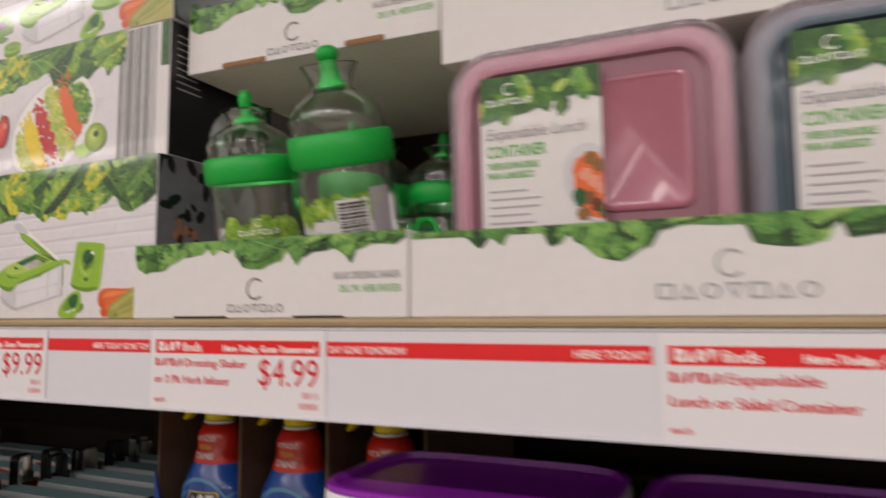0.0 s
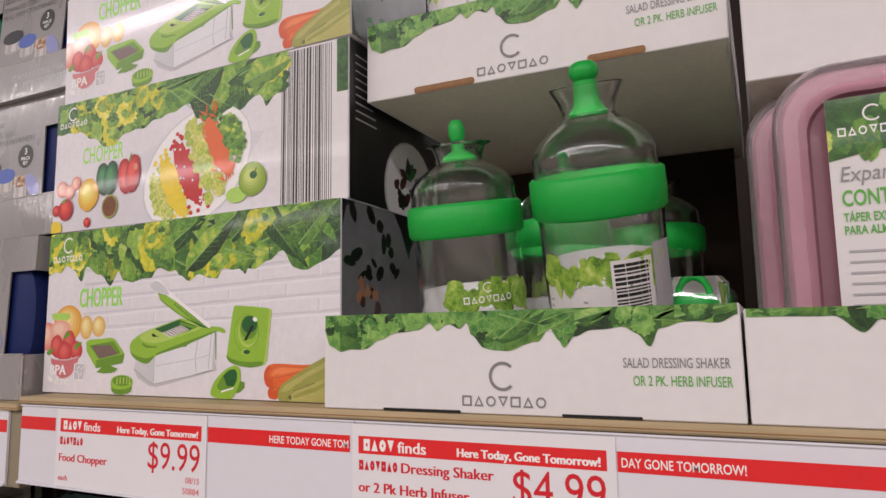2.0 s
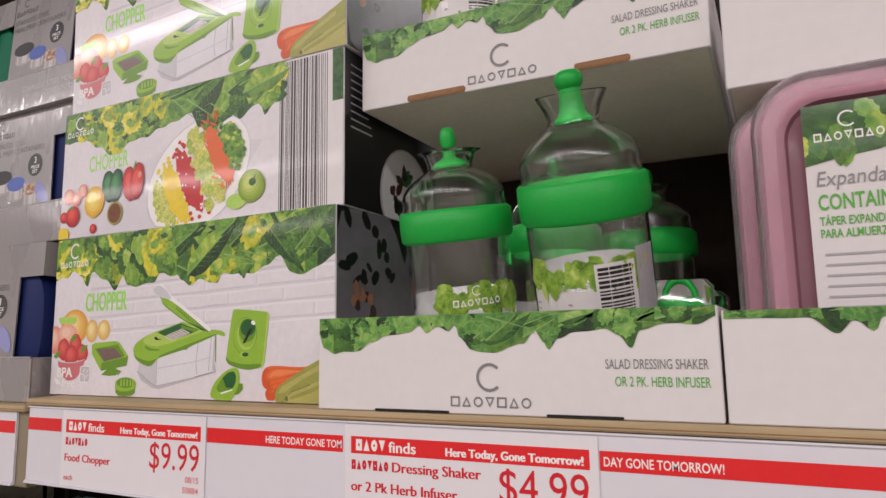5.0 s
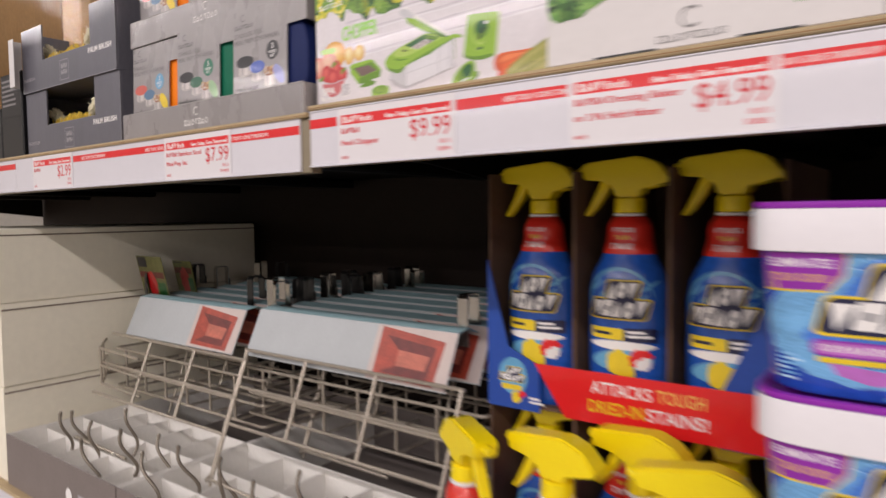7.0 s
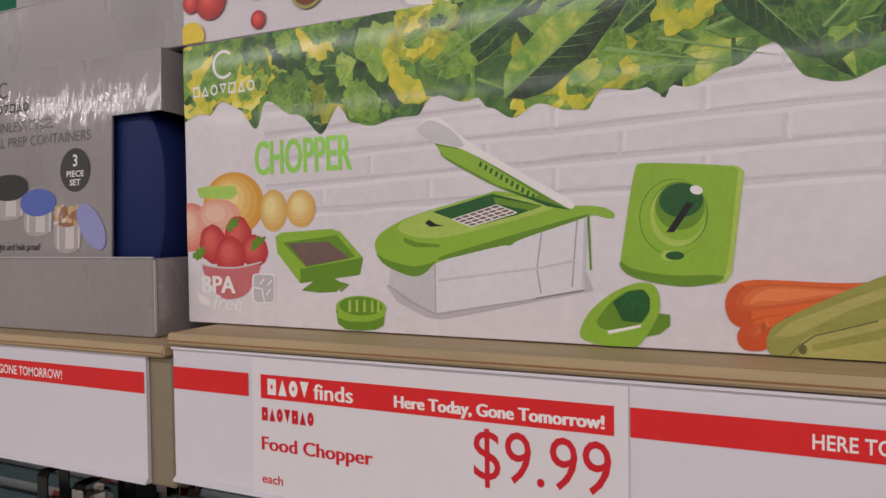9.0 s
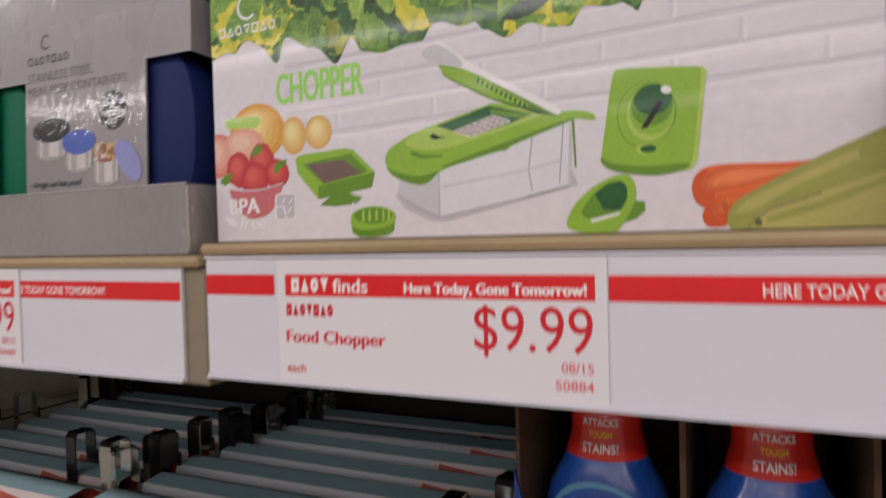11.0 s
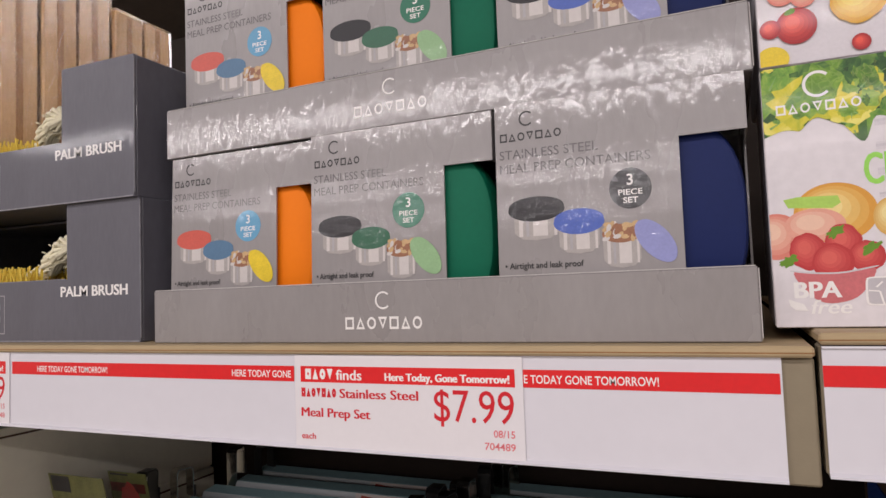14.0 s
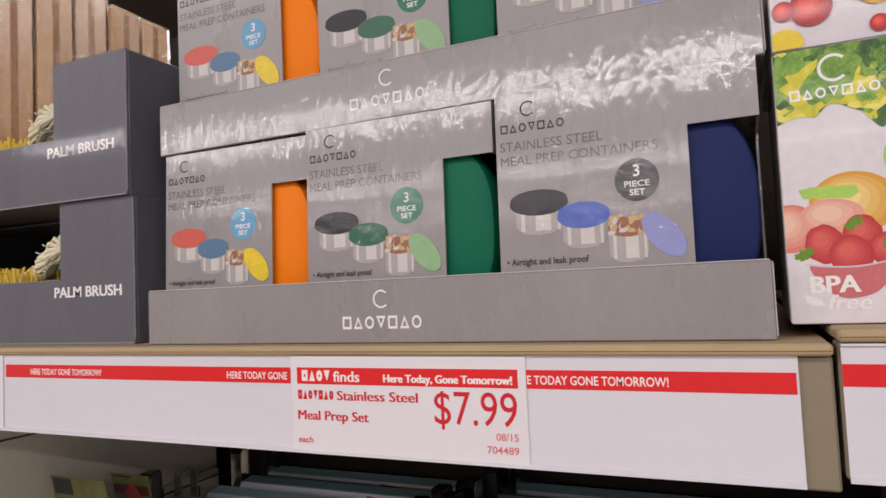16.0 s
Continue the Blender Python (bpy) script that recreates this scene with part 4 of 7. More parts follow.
def lunch_box(label, body, deep, m):
    c = thing("lunch_container", label, "food container", m, "lunch containers in the trays")
    w, h, d = 0.168, 0.164, 0.0275
    o = lambda e, y: [(x, y, z) for x, z in rounded(-w / 2 + e, e, w / 2 - e, h - e, 0.026 - e * 0.6, 7)]
    part("tub", loft([o(0.006, 0.012), o(0.004, 0.016), o(0.007, d - 0.004), o(0.012, d)]), body, c, "", 40)
    lid = part("lid", loft([o(0.0, 0.013), o(-0.0005, 0.010), o(0.0, 0.003), o(0.002, 0.0005), o(0.006, 0.0), o(0.012, 0.0008), o(0.0135, 0.0036), o(0.016, 0.0040)], caps=(True, True)), body, c, "", 35)
    for x0, z0, x1, z1 in ((0.008, 0.058, 0.062, 0.140), (0.008, 0.018, 0.062, 0.050), (-0.062, 0.018, 0.000, 0.140)):
        p = lambda e, y: [(x, y, z) for x, z in rounded(x0 + e, z0 + e, x1 - e, z1 - e, 0.007, 4)]
        part("panel", loft([p(0, 0.0042), p(0.001, 0.0022), p(0.0025, 0.0018), p(0.004, 0.0030)]), deep, lid, "", 35)
    s = lambda e, y: [(x, y, z) for x, z in rounded(-w / 2 + e, e, w / 2 - e, h - e, 0.026 - e * 0.6, 7)]
    clear = part("outer_cover", loft([s(-0.003, 0.018), s(-0.003, 0.000), s(-0.0016, -0.0022), s(0.004, -0.003), s(0.008, -0.0026), s(0.0082, -0.0020), s(0.004, -0.0022), s(-0.0012, -0.0014), s(-0.0022, 0.0003), s(-0.0022, 0.018)], caps=(False, False)), PLASTIC_FROST, c, "clear plastic rim", 35)
    clear.visible_shadow = False
    a = Art(0.0)
    lx0, lx1, lz0, lz1 = -0.064, 0.012, 0.008, 0.148
    part("label_card", box(lx0, lx1, -0.0042, -0.0036, lz0, lz1), WHITE_CARD, c, "white label with green leaf head")
    a = Art(0.0046, clip=(lx0, lz0, lx1, lz1))
    a.poly([(lx0, lz1), (lx1, lz1), (lx1, lz1 - 0.021), (lx1 - 0.012, lz1 - 0.017), (lx1 - 0.03, lz1 - 0.020), (lx1 - 0.045, lz1 - 0.025), (lx0 + 0.015, lz1 - 0.027), (lx0, lz1 - 0.030)], LEAF_DARK)
    rng = random.Random(3)
    for k in range(16):
        a.leaf(lx0 + 0.076 * rng.random(), lz1 - 0.018 * rng.random(), 0.014, 0.009, rng.uniform(-150, -30), LEAF_TRAY if k % 4 == 0 else LEAVES, k, 0.15)
    a.leaf(lx1 - 0.028, lz1 - 0.014, 0.011, 0.006, 40, LIME_BRIGHT, 4, 0.1)
    a.wordmark(lx0 + 0.004, lx0 + 0.034, lz1 - 0.0185, 0.0042, WHITE_PRINT)
    a.emblem(lx0 + 0.019, lz1 - 0.0085, 0.0040, WHITE_PRINT)
    a.text("Expandable Lunch", lx0 + 0.004, lz1 - 0.040, 0.0074, SOFT_GREY, 0.062, lean=0.15, weight=0.0)
    a.text("CONTAINER", lx0 + 0.004, lz1 - 0.0515, 0.0076, GREEN_TEXT, 0.038)
    a.text("TÁPER EXPANDIBLE", lx0 + 0.004, lz1 - 0.0590, 0.0042, GREEN_TEXT, 0.033)
    a.text("PARA ALMUERZO", lx0 + 0.004, lz1 - 0.0650, 0.0042, GREEN_TEXT, 0.030)
    a.lines(lx0 + 0.005, lx0 + 0.040, lz1 - 0.0735, 0.0010, 0.0050, 8, SHADOW_PRINT)
    a.emit("print", c, on_front(), "leaf head with white and green words")
    for k in range(3):
        Art(0.0046).ring(lx0 + 0.009 + 0.014 * k, lz0 + 0.007, 0.003, 0.0008, SHADOW_PRINT).emit("care_mark", c, on_front())
    a = Art(0.0049, clip=(lx0, lz0, lx1, lz1))
    a.ell(lx1 - 0.005, lz0 + 0.068, 0.017, 0.025, CLEAR_PRINT, 20)
    a.ell(lx1 - 0.004, lz0 + 0.066, 0.013, 0.021, ORANGE_PRINT, 20, wob=0.2, seed=2)
    for k in range(9):
        a.ell(lx1 - 0.012 + 0.0016 * k, lz0 + 0.050 + 0.0047 * ((k * 5) % 8), 0.0042, 0.0036, (KRAFT_EDGE, PEACH, SPICE)[k % 3], 20 * k, wob=0.3, seed=k)
    a.ell(lx1 - 0.014, lz0 + 0.060, 0.004, 0.006, DEEP_GREEN, 10, wob=0.3, seed=3)
    a.emit("label_photo", c, on_front(), "printed photograph of a carrot salad")
    return c


pink = lunch_box("dusty pink lunch container with leafy label card", PINK_PLASTIC, PINK_DEEP, pose(-0.165, 0.515, zin, 2, 0, 0))
blue = lunch_box("dusty blue lunch container with leafy label card", BLUE_PLASTIC, BLUE_DEEP, pose(0.012, 0.515, zin, 2, 0, 0))
for k, dx in ((1, -0.0125), (2, -0.004), (3, -0.010)):
    copy_thing(pink, pose(-0.165 + dx, 0.515 + 0.0315 * k, zin, 2, 0, 0))
    copy_thing(blue, pose(0.012 + 0.3 * dx, 0.515 + 0.0315 * k, zin, 2, 0, 0))
for k in range(2):
    copy_thing(pink, pose(-0.165, 0.555 + 0.0315 * k, 1.6305, 2, 0, 0))
    copy_thing(blue, pose(0.012, 0.555 + 0.0315 * k, 1.6305, 2, 0, 0))


# ---- chopper boxes ----
PALE_SHADE = surface("pale_shade_print", (196, 191, 196), 0.36, var=0.05, scale=40, coat=0.3)
MANGO_LIME = surface("lime_mango_print", (176, 214, 96), 0.34, var=0.1, scale=70, coat=0.3)
BOWL_PINK = surface("pink_bowl_print", (206, 112, 116), 0.34, var=0.12, scale=90, coat=0.3)
STEEL_BROWN = surface("brown_blade_print", (120, 96, 90), 0.34, var=0.15, scale=120, coat=0.3)
BOX_GLINT = surface("bright_clear_box_print", (228, 225, 230), 0.34, var=0.05, scale=40, coat=0.3)
CARROT_DEEP = surface("deep_carrot_print", (212, 86, 40), 0.34, var=0.06, scale=90, coat=0.3)
COURGETTE_PALE = surface("pale_courgette_print", (182, 176, 100), 0.34, var=0.12, scale=120, coat=0.3, stretch=(0.4, 1, 1.6))
TITLE_LIME = surface("pale_lime_lettering", (156, 222, 92), 0.35, var=0.08, scale=60, coat=0.3)
CW = 0.307
LEAF_TUFTS = ((LETTUCE, LEAF_YELLOW, LEAVES, VEIN), (LEAVES, LEAF_DARK, LETTUCE, VEIN), (LETTUCE, LEAF_DARK, LETTUCE, VEIN))
CHOPPER_HEM = ((0.0, 0.036), (0.016, 0.034), (0.023, 0.027), (0.035, 0.032), (0.045, 0.042), (0.050, 0.032), (0.067, 0.038), (0.080, 0.046), (0.090, 0.035), (0.096, 0.045), (0.112, 0.047), (0.128, 0.042), (0.134, 0.036), (0.154, 0.040), (0.159, 0.046), (0.168, 0.048), (0.179, 0.044), (0.192, 0.045), (0.198, 0.048), (0.202, 0.042), (0.221, 0.043), (0.224, 0.048), (0.227, 0.042), (0.246, 0.038), (0.257, 0.031), (0.268, 0.046), (0.279, 0.045), (0.307, 0.035))
FLAT_HEM = ((0.0, 0.028), (0.0285, 0.027), (0.050, 0.038), (0.0665, 0.045), (0.0995, 0.036), (0.1255, 0.031), (0.1615, 0.023), (0.1665, 0.038), (0.1815, 0.044), (0.1985, 0.034), (0.2095, 0.038), (0.2315, 0.027), (0.2365, 0.038), (0.246, 0.030))


def chopper_scene(a, W, H):
    """The printed picture of a chopper set on a white brick ground."""
    a.rect(0.0005, 0.0005, W - 0.0005, H - 0.0005, BOX_WHITE)
    rng = random.Random(8)

    def joint(x0, z0, x1, z1, w, m):
        n = 14
        mid = [(x0 + (x1 - x0) * k / n, z0 + (z1 - z0) * k / n + rng.uniform(-0.0005, 0.0005)) for k in range(n + 1)]
        upright = abs(x1 - x0) < abs(z1 - z0)
        off = lambda p, q: (p[0] + q, p[1]) if upright else (p[0], p[1] + q)
        a.poly([off(p, w * rng.uniform(0.3, 0.7)) for p in mid] + [off(p, -w * rng.uniform(0.3, 0.7)) for p in reversed(mid)], m)

    for k in range(5):
        z = H * (0.42 + 0.088 * k)
        joint(W * 0.16, z - 0.004, W - 0.0006, z + 0.003, 0.0030, BRICK_LIGHT)
        joint(W * 0.16, z - 0.0034, W - 0.0006, z + 0.0036, 0.0011, BRICK_GREY)
        joint(W * 0.20, z - 0.0058, W - 0.0006, z + 0.0012, 0.0016, BRICK_SHINE)
        for j in range(5):
            x = W * (0.26 + 0.17 * j + 0.08 * (k % 2))
            if x < W - 0.004:
                zz = z + 0.007 * (x - W * 0.16) / (W * 0.84) - 0.004
                joint(x, zz, x + 0.0006, zz + H * 0.086, 0.0016, BRICK_LIGHT)
                joint(x + 0.0018, zz + 0.001, x + 0.0022, zz + H * 0.08, 0.0012, BRICK_SHINE)
    base = leaf_band(a, W, H - 0.0006, [(x / 0.307, d) for x, d in CHOPPER_HEM], 2, 84, 0.033, (LEAVES, LEAF_DARK, LETTUCE, VEIN), 0.46, ((0.13, 0.026, 0.008), (0.42, 0.012, 0.011), (0.76, 0.012, 0.011)), LEAF_TUFTS)
    a.emblem(0.026, H - 0.0115, 0.0068, WHITE_PRINT)
    a.wordmark(0.006, 0.045, H - 0.0255, 0.0052, WHITE_PRINT)
    a.lift = base
    a.text("CHOPPER", 0.0433, 0.0701, 0.0158, TITLE_LIME, 0.0525, weight=0.008, bold=0.0007)


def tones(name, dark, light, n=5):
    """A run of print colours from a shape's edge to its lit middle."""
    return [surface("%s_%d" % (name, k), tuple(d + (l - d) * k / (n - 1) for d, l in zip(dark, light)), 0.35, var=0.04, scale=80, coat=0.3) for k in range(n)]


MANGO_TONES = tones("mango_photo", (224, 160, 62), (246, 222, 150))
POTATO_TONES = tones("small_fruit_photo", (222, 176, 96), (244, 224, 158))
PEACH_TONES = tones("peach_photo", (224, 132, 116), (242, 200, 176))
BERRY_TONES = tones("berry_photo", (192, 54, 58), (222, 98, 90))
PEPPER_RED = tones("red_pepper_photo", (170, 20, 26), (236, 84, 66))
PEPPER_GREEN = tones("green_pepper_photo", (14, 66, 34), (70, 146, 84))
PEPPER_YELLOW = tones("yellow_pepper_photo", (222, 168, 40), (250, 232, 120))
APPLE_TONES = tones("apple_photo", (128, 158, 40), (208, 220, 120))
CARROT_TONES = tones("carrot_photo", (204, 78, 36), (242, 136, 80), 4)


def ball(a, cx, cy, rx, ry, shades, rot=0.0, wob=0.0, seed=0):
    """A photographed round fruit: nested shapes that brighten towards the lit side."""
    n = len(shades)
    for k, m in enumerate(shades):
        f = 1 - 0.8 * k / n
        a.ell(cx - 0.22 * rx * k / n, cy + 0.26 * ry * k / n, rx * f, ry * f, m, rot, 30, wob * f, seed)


def chopper_kit(a):
    a.curvy = True
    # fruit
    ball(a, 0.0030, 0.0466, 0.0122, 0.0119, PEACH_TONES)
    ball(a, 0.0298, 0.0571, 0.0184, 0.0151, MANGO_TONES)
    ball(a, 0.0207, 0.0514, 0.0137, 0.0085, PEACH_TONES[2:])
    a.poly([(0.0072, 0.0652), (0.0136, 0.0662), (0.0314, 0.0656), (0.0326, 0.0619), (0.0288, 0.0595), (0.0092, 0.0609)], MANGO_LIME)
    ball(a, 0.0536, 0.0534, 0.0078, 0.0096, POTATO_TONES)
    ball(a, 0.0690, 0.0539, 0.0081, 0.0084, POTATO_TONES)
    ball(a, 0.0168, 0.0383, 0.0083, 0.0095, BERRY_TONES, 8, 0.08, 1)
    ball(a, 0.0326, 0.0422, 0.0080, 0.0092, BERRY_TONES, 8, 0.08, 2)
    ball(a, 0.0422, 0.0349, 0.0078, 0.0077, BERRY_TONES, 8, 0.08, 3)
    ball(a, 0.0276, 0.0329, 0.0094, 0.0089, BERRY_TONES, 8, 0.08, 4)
    a.ell(0.0294, 0.0475, 0.0044, 0.0023, LIME_DARK, 30, wob=0.7, seed=1)
    a.ell(0.0440, 0.0387, 0.0042, 0.0023, LIME_DARK, 30, wob=0.7, seed=2)
    a.ell(0.0083, 0.0341, 0.0046, 0.0024, LIME_DARK, 30, wob=0.7, seed=3)
    a.poly([(0.0081, 0.0293), (0.0175, 0.0277), (0.0311, 0.0272), (0.0466, 0.0303), (0.0431, 0.0216), (0.0363, 0.0137), (0.0238, 0.0114), (0.0154, 0.0165)], BOWL_PINK)
    a.poly([(0.0081, 0.0293), (0.0175, 0.0277), (0.0311, 0.0272), (0.0466, 0.0303), (0.0466, 0.0295), (0.0311, 0.0264), (0.0175, 0.0269), (0.0081, 0.0285)], CLEAR_PRINT)
    a.text("BPA", 0.0094, 0.0151, 0.0082, WHITE_PRINT, 0.0205, bold=0.0006)
    a.text("free", 0.0158, 0.0070, 0.0072, WHITE_PRINT, 0.0175, lean=0.25, weight=0.0, bold=0.0004)
    a.poly([(0.0065, 0.0145), (0.0135, 0.0119), (0.0151, 0.0085), (0.0098, 0.0089), (0.0074, 0.0110)], WHITE_PRINT)
    a.poly([(0.0419, 0.0246), (0.0528, 0.0247), (0.0543, 0.0234), (0.0539, 0.0120), (0.0523, 0.0107), (0.0421, 0.0105), (0.0402, 0.0117), (0.0405, 0.0233)], WHITE_PRINT)
    a.poly([(0.0425, 0.0239), (0.0524, 0.0239), (0.0533, 0.0232), (0.0530, 0.0123), (0.0517, 0.0115), (0.0427, 0.0113), (0.0412, 0.0123), (0.0415, 0.0231)], PALE_SHADE)
    a.poly([(0.0416, 0.0176), (0.0461, 0.0172), (0.0462, 0.0178), (0.0417, 0.0183)], WHITE_PRINT)
    a.poly([(0.0458, 0.0174), (0.0472, 0.0113), (0.0480, 0.0115), (0.0466, 0.0176)], WHITE_PRINT)
    a.poly([(0.0453, 0.0193), (0.0479, 0.0219), (0.0473, 0.0223), (0.0446, 0.0197)], WHITE_PRINT)
    a.poly([(0.0490, 0.0143), (0.0516, 0.0174), (0.0509, 0.0177), (0.0483, 0.0146)], WHITE_PRINT)
    a.poly([(0.0497, 0.0189), (0.0523, 0.0214), (0.0517, 0.0218), (0.0491, 0.0193)], WHITE_PRINT)
    # square cutter frame, comb and ring
    a.poly([(0.0548, 0.0413), (0.0556, 0.0343), (0.0680, 0.0205), (0.0993, 0.0247), (0.1012, 0.0320), (0.0892, 0.0436)], LIME_DARK)
    a.poly([(0.0545, 0.0413), (0.0682, 0.0272), (0.0680, 0.0205), (0.0556, 0.0340)], LIME)
    a.poly([(0.0545, 0.0416), (0.0583, 0.0433), (0.0852, 0.0446), (0.0898, 0.0431), (0.1012, 0.0320), (0.0688, 0.0270), (0.0665, 0.0285)], LIME)
    a.poly([(0.0588, 0.0387), (0.0834, 0.0413), (0.0880, 0.0419), (0.0973, 0.0325), (0.0940, 0.0316), (0.0713, 0.0277)], LIME_DARK)
    a.poly([(0.0616, 0.0382), (0.0833, 0.0391), (0.0945, 0.0318), (0.0716, 0.0282)], STEEL_BROWN)
    a.poly([(0.0686, 0.0173), (0.0779, 0.0231), (0.0858, 0.0232), (0.0908, 0.0206), (0.0873, 0.0171), (0.0786, 0.0165)], LIME_DARK)
    a.poly([(0.0854, 0.0217), (0.0898, 0.0170), (0.0905, 0.0174), (0.0861, 0.0222)], LIME_DARK)
    a.poly([(0.0866, 0.0215), (0.0907, 0.0177), (0.0914, 0.0182), (0.0872, 0.0220)], LIME_DARK)
    a.poly([(0.0877, 0.0212), (0.0916, 0.0184), (0.0922, 0.0189), (0.0883, 0.0218)], LIME_DARK)
    a.poly([(0.0889, 0.0209), (0.0926, 0.0191), (0.0930, 0.0197), (0.0894, 0.0216)], LIME_DARK)
    a.poly([(0.0901, 0.0207), (0.0935, 0.0198), (0.0938, 0.0204), (0.0904, 0.0214)], LIME_DARK)
    a.poly([(0.0868, 0.0092), (0.1117, 0.0098), (0.1107, 0.0035), (0.1069, 0.0015), (0.0993, 0.0007), (0.0917, 0.0009), (0.0878, 0.0032)], LIME_DARK)
    a.poly([(0.0868, 0.0084), (0.0933, 0.0067), (0.1044, 0.0071), (0.1117, 0.0096), (0.1114, 0.0073), (0.1043, 0.0047), (0.0932, 0.0043), (0.0873, 0.0060)], LIME)
    a.ell(0.0995, 0.0105, 0.0127, 0.0052, LIME)
    a.ell(0.0995, 0.0112, 0.0108, 0.0040, LIME_DARK)
    a.poly([(0.0935, 0.0136), (0.0946, 0.0139), (0.0947, 0.0087), (0.0933, 0.0084)], LIME_BRIGHT)
    a.poly([(0.0971, 0.0137), (0.0982, 0.0140), (0.0984, 0.0088), (0.0970, 0.0085)], LIME_BRIGHT)
    a.poly([(0.1010, 0.0138), (0.1021, 0.0141), (0.1022, 0.0089), (0.1008, 0.0086)], LIME_BRIGHT)
    a.poly([(0.1048, 0.0139), (0.1059, 0.0141), (0.1060, 0.0090), (0.1047, 0.0087)], LIME_BRIGHT)
    a.poly([(0.1078, 0.0140), (0.1089, 0.0142), (0.1090, 0.0091), (0.1076, 0.0088)], LIME_BRIGHT)
    # clear box under the deck
    a.poly([(0.1122, 0.0203), (0.1206, 0.0223), (0.1963, 0.0274), (0.1992, 0.0204), (0.1379, 0.0072), (0.1305, 0.0079), (0.1178, 0.0135)], PALE_SHADE)
    a.poly([(0.1135, 0.0208), (0.1350, 0.0089), (0.1355, 0.0318), (0.1145, 0.0273)], CLEAR_PRINT)
    a.poly([(0.1350, 0.0089), (0.1958, 0.0201), (0.1970, 0.0472), (0.1355, 0.0314)], BOX_GLINT)
    a.poly([(0.1133, 0.0201), (0.1241, 0.0133), (0.1245, 0.0139), (0.1138, 0.0206)], SHADOW_PRINT)
    a.poly([(0.1241, 0.0133), (0.1351, 0.0088), (0.1354, 0.0095), (0.1245, 0.0139)], SHADOW_PRINT)
    a.poly([(0.1353, 0.0088), (0.1773, 0.0162), (0.1772, 0.0168), (0.1352, 0.0095)], SHADOW_PRINT)
    a.poly([(0.1773, 0.0164), (0.1958, 0.0200), (0.1957, 0.0206), (0.1772, 0.0170)], GREY_PRINT)
    a.poly([(0.1350, 0.0305), (0.1350, 0.0094), (0.1355, 0.0094), (0.1355, 0.0305)], SHADOW_PRINT)
    a.poly([(0.1796, 0.0420), (0.1776, 0.0278), (0.1782, 0.0278), (0.1802, 0.0419)], SHADOW_PRINT)
    a.poly([(0.1776, 0.0278), (0.1792, 0.0186), (0.1798, 0.0187), (0.1782, 0.0279)], SHADOW_PRINT)
    a.poly([(0.1931, 0.0462), (0.1910, 0.0213), (0.1916, 0.0213), (0.1937, 0.0461)], SHADOW_PRINT)
    a.poly([(0.1960, 0.0473), (0.1948, 0.0213), (0.1960, 0.0213), (0.1972, 0.0472)], CLEAR_PRINT)
    a.poly([(0.1971, 0.0486), (0.1979, 0.0278), (0.1987, 0.0278), (0.1979, 0.0486)], LIME_DARK)
    a.poly([(0.1364, 0.0224), (0.1786, 0.0278), (0.1785, 0.0286), (0.1363, 0.0233)], CLEAR_PRINT)
    a.poly([(0.1787, 0.0278), (0.1924, 0.0307), (0.1922, 0.0315), (0.1785, 0.0286)], CLEAR_PRINT)
    # deck, recess and grid
    a.poly([(0.1065, 0.0362), (0.1085, 0.0417), (0.1160, 0.0457), (0.1218, 0.0483), (0.1352, 0.0519), (0.1580, 0.0571), (0.1630, 0.0584), (0.1885, 0.0514), (0.1967, 0.0513), (0.2031, 0.0506), (0.2070, 0.0485), (0.2069, 0.0463), (0.2038, 0.0466), (0.1987, 0.0484), (0.1644, 0.0372), (0.1360, 0.0307), (0.1299, 0.0251), (0.1243, 0.0241), (0.1114, 0.0292)], LIME)
    a.poly([(0.1067, 0.0348), (0.1114, 0.0315), (0.1239, 0.0282), (0.1310, 0.0291), (0.1365, 0.0311), (0.1299, 0.0248), (0.1238, 0.0241), (0.1114, 0.0287)], LIME_DARK)
    a.poly([(0.1360, 0.0305), (0.1644, 0.0370), (0.1678, 0.0367), (0.1700, 0.0388), (0.1978, 0.0472), (0.1979, 0.0486), (0.1645, 0.0398), (0.1373, 0.0327)], LIME_DARK)
    a.poly([(0.1173, 0.0434), (0.1207, 0.0477), (0.1352, 0.0515), (0.1608, 0.0572), (0.1875, 0.0519), (0.1811, 0.0494), (0.1542, 0.0430), (0.1377, 0.0398), (0.1267, 0.0402)], LIME_BRIGHT)
    a.poly([(0.1211, 0.0406), (0.1267, 0.0384), (0.1374, 0.0374), (0.1374, 0.0363), (0.1261, 0.0364), (0.1210, 0.0385)], LIME_DARK)
    a.poly([(0.1345, 0.0506), (0.1603, 0.0570), (0.1801, 0.0517), (0.1702, 0.0485), (0.1512, 0.0442), (0.1442, 0.0472)], DEEP_GREEN)
    a.poly([(0.1607, 0.0557), (0.1801, 0.0515), (0.1757, 0.0500), (0.1616, 0.0531)], LIME_DARK)
    a.poly([(0.1432, 0.0475), (0.1620, 0.0527), (0.1702, 0.0494), (0.1512, 0.0444)], STEEL_BROWN)
    a.poly([(0.1433, 0.0473), (0.1621, 0.0525), (0.1620, 0.0528), (0.1431, 0.0476)], WHITE_PRINT)
    a.poly([(0.1453, 0.0465), (0.1642, 0.0516), (0.1640, 0.0520), (0.1452, 0.0469)], WHITE_PRINT)
    a.poly([(0.1473, 0.0457), (0.1662, 0.0508), (0.1661, 0.0512), (0.1472, 0.0461)], WHITE_PRINT)
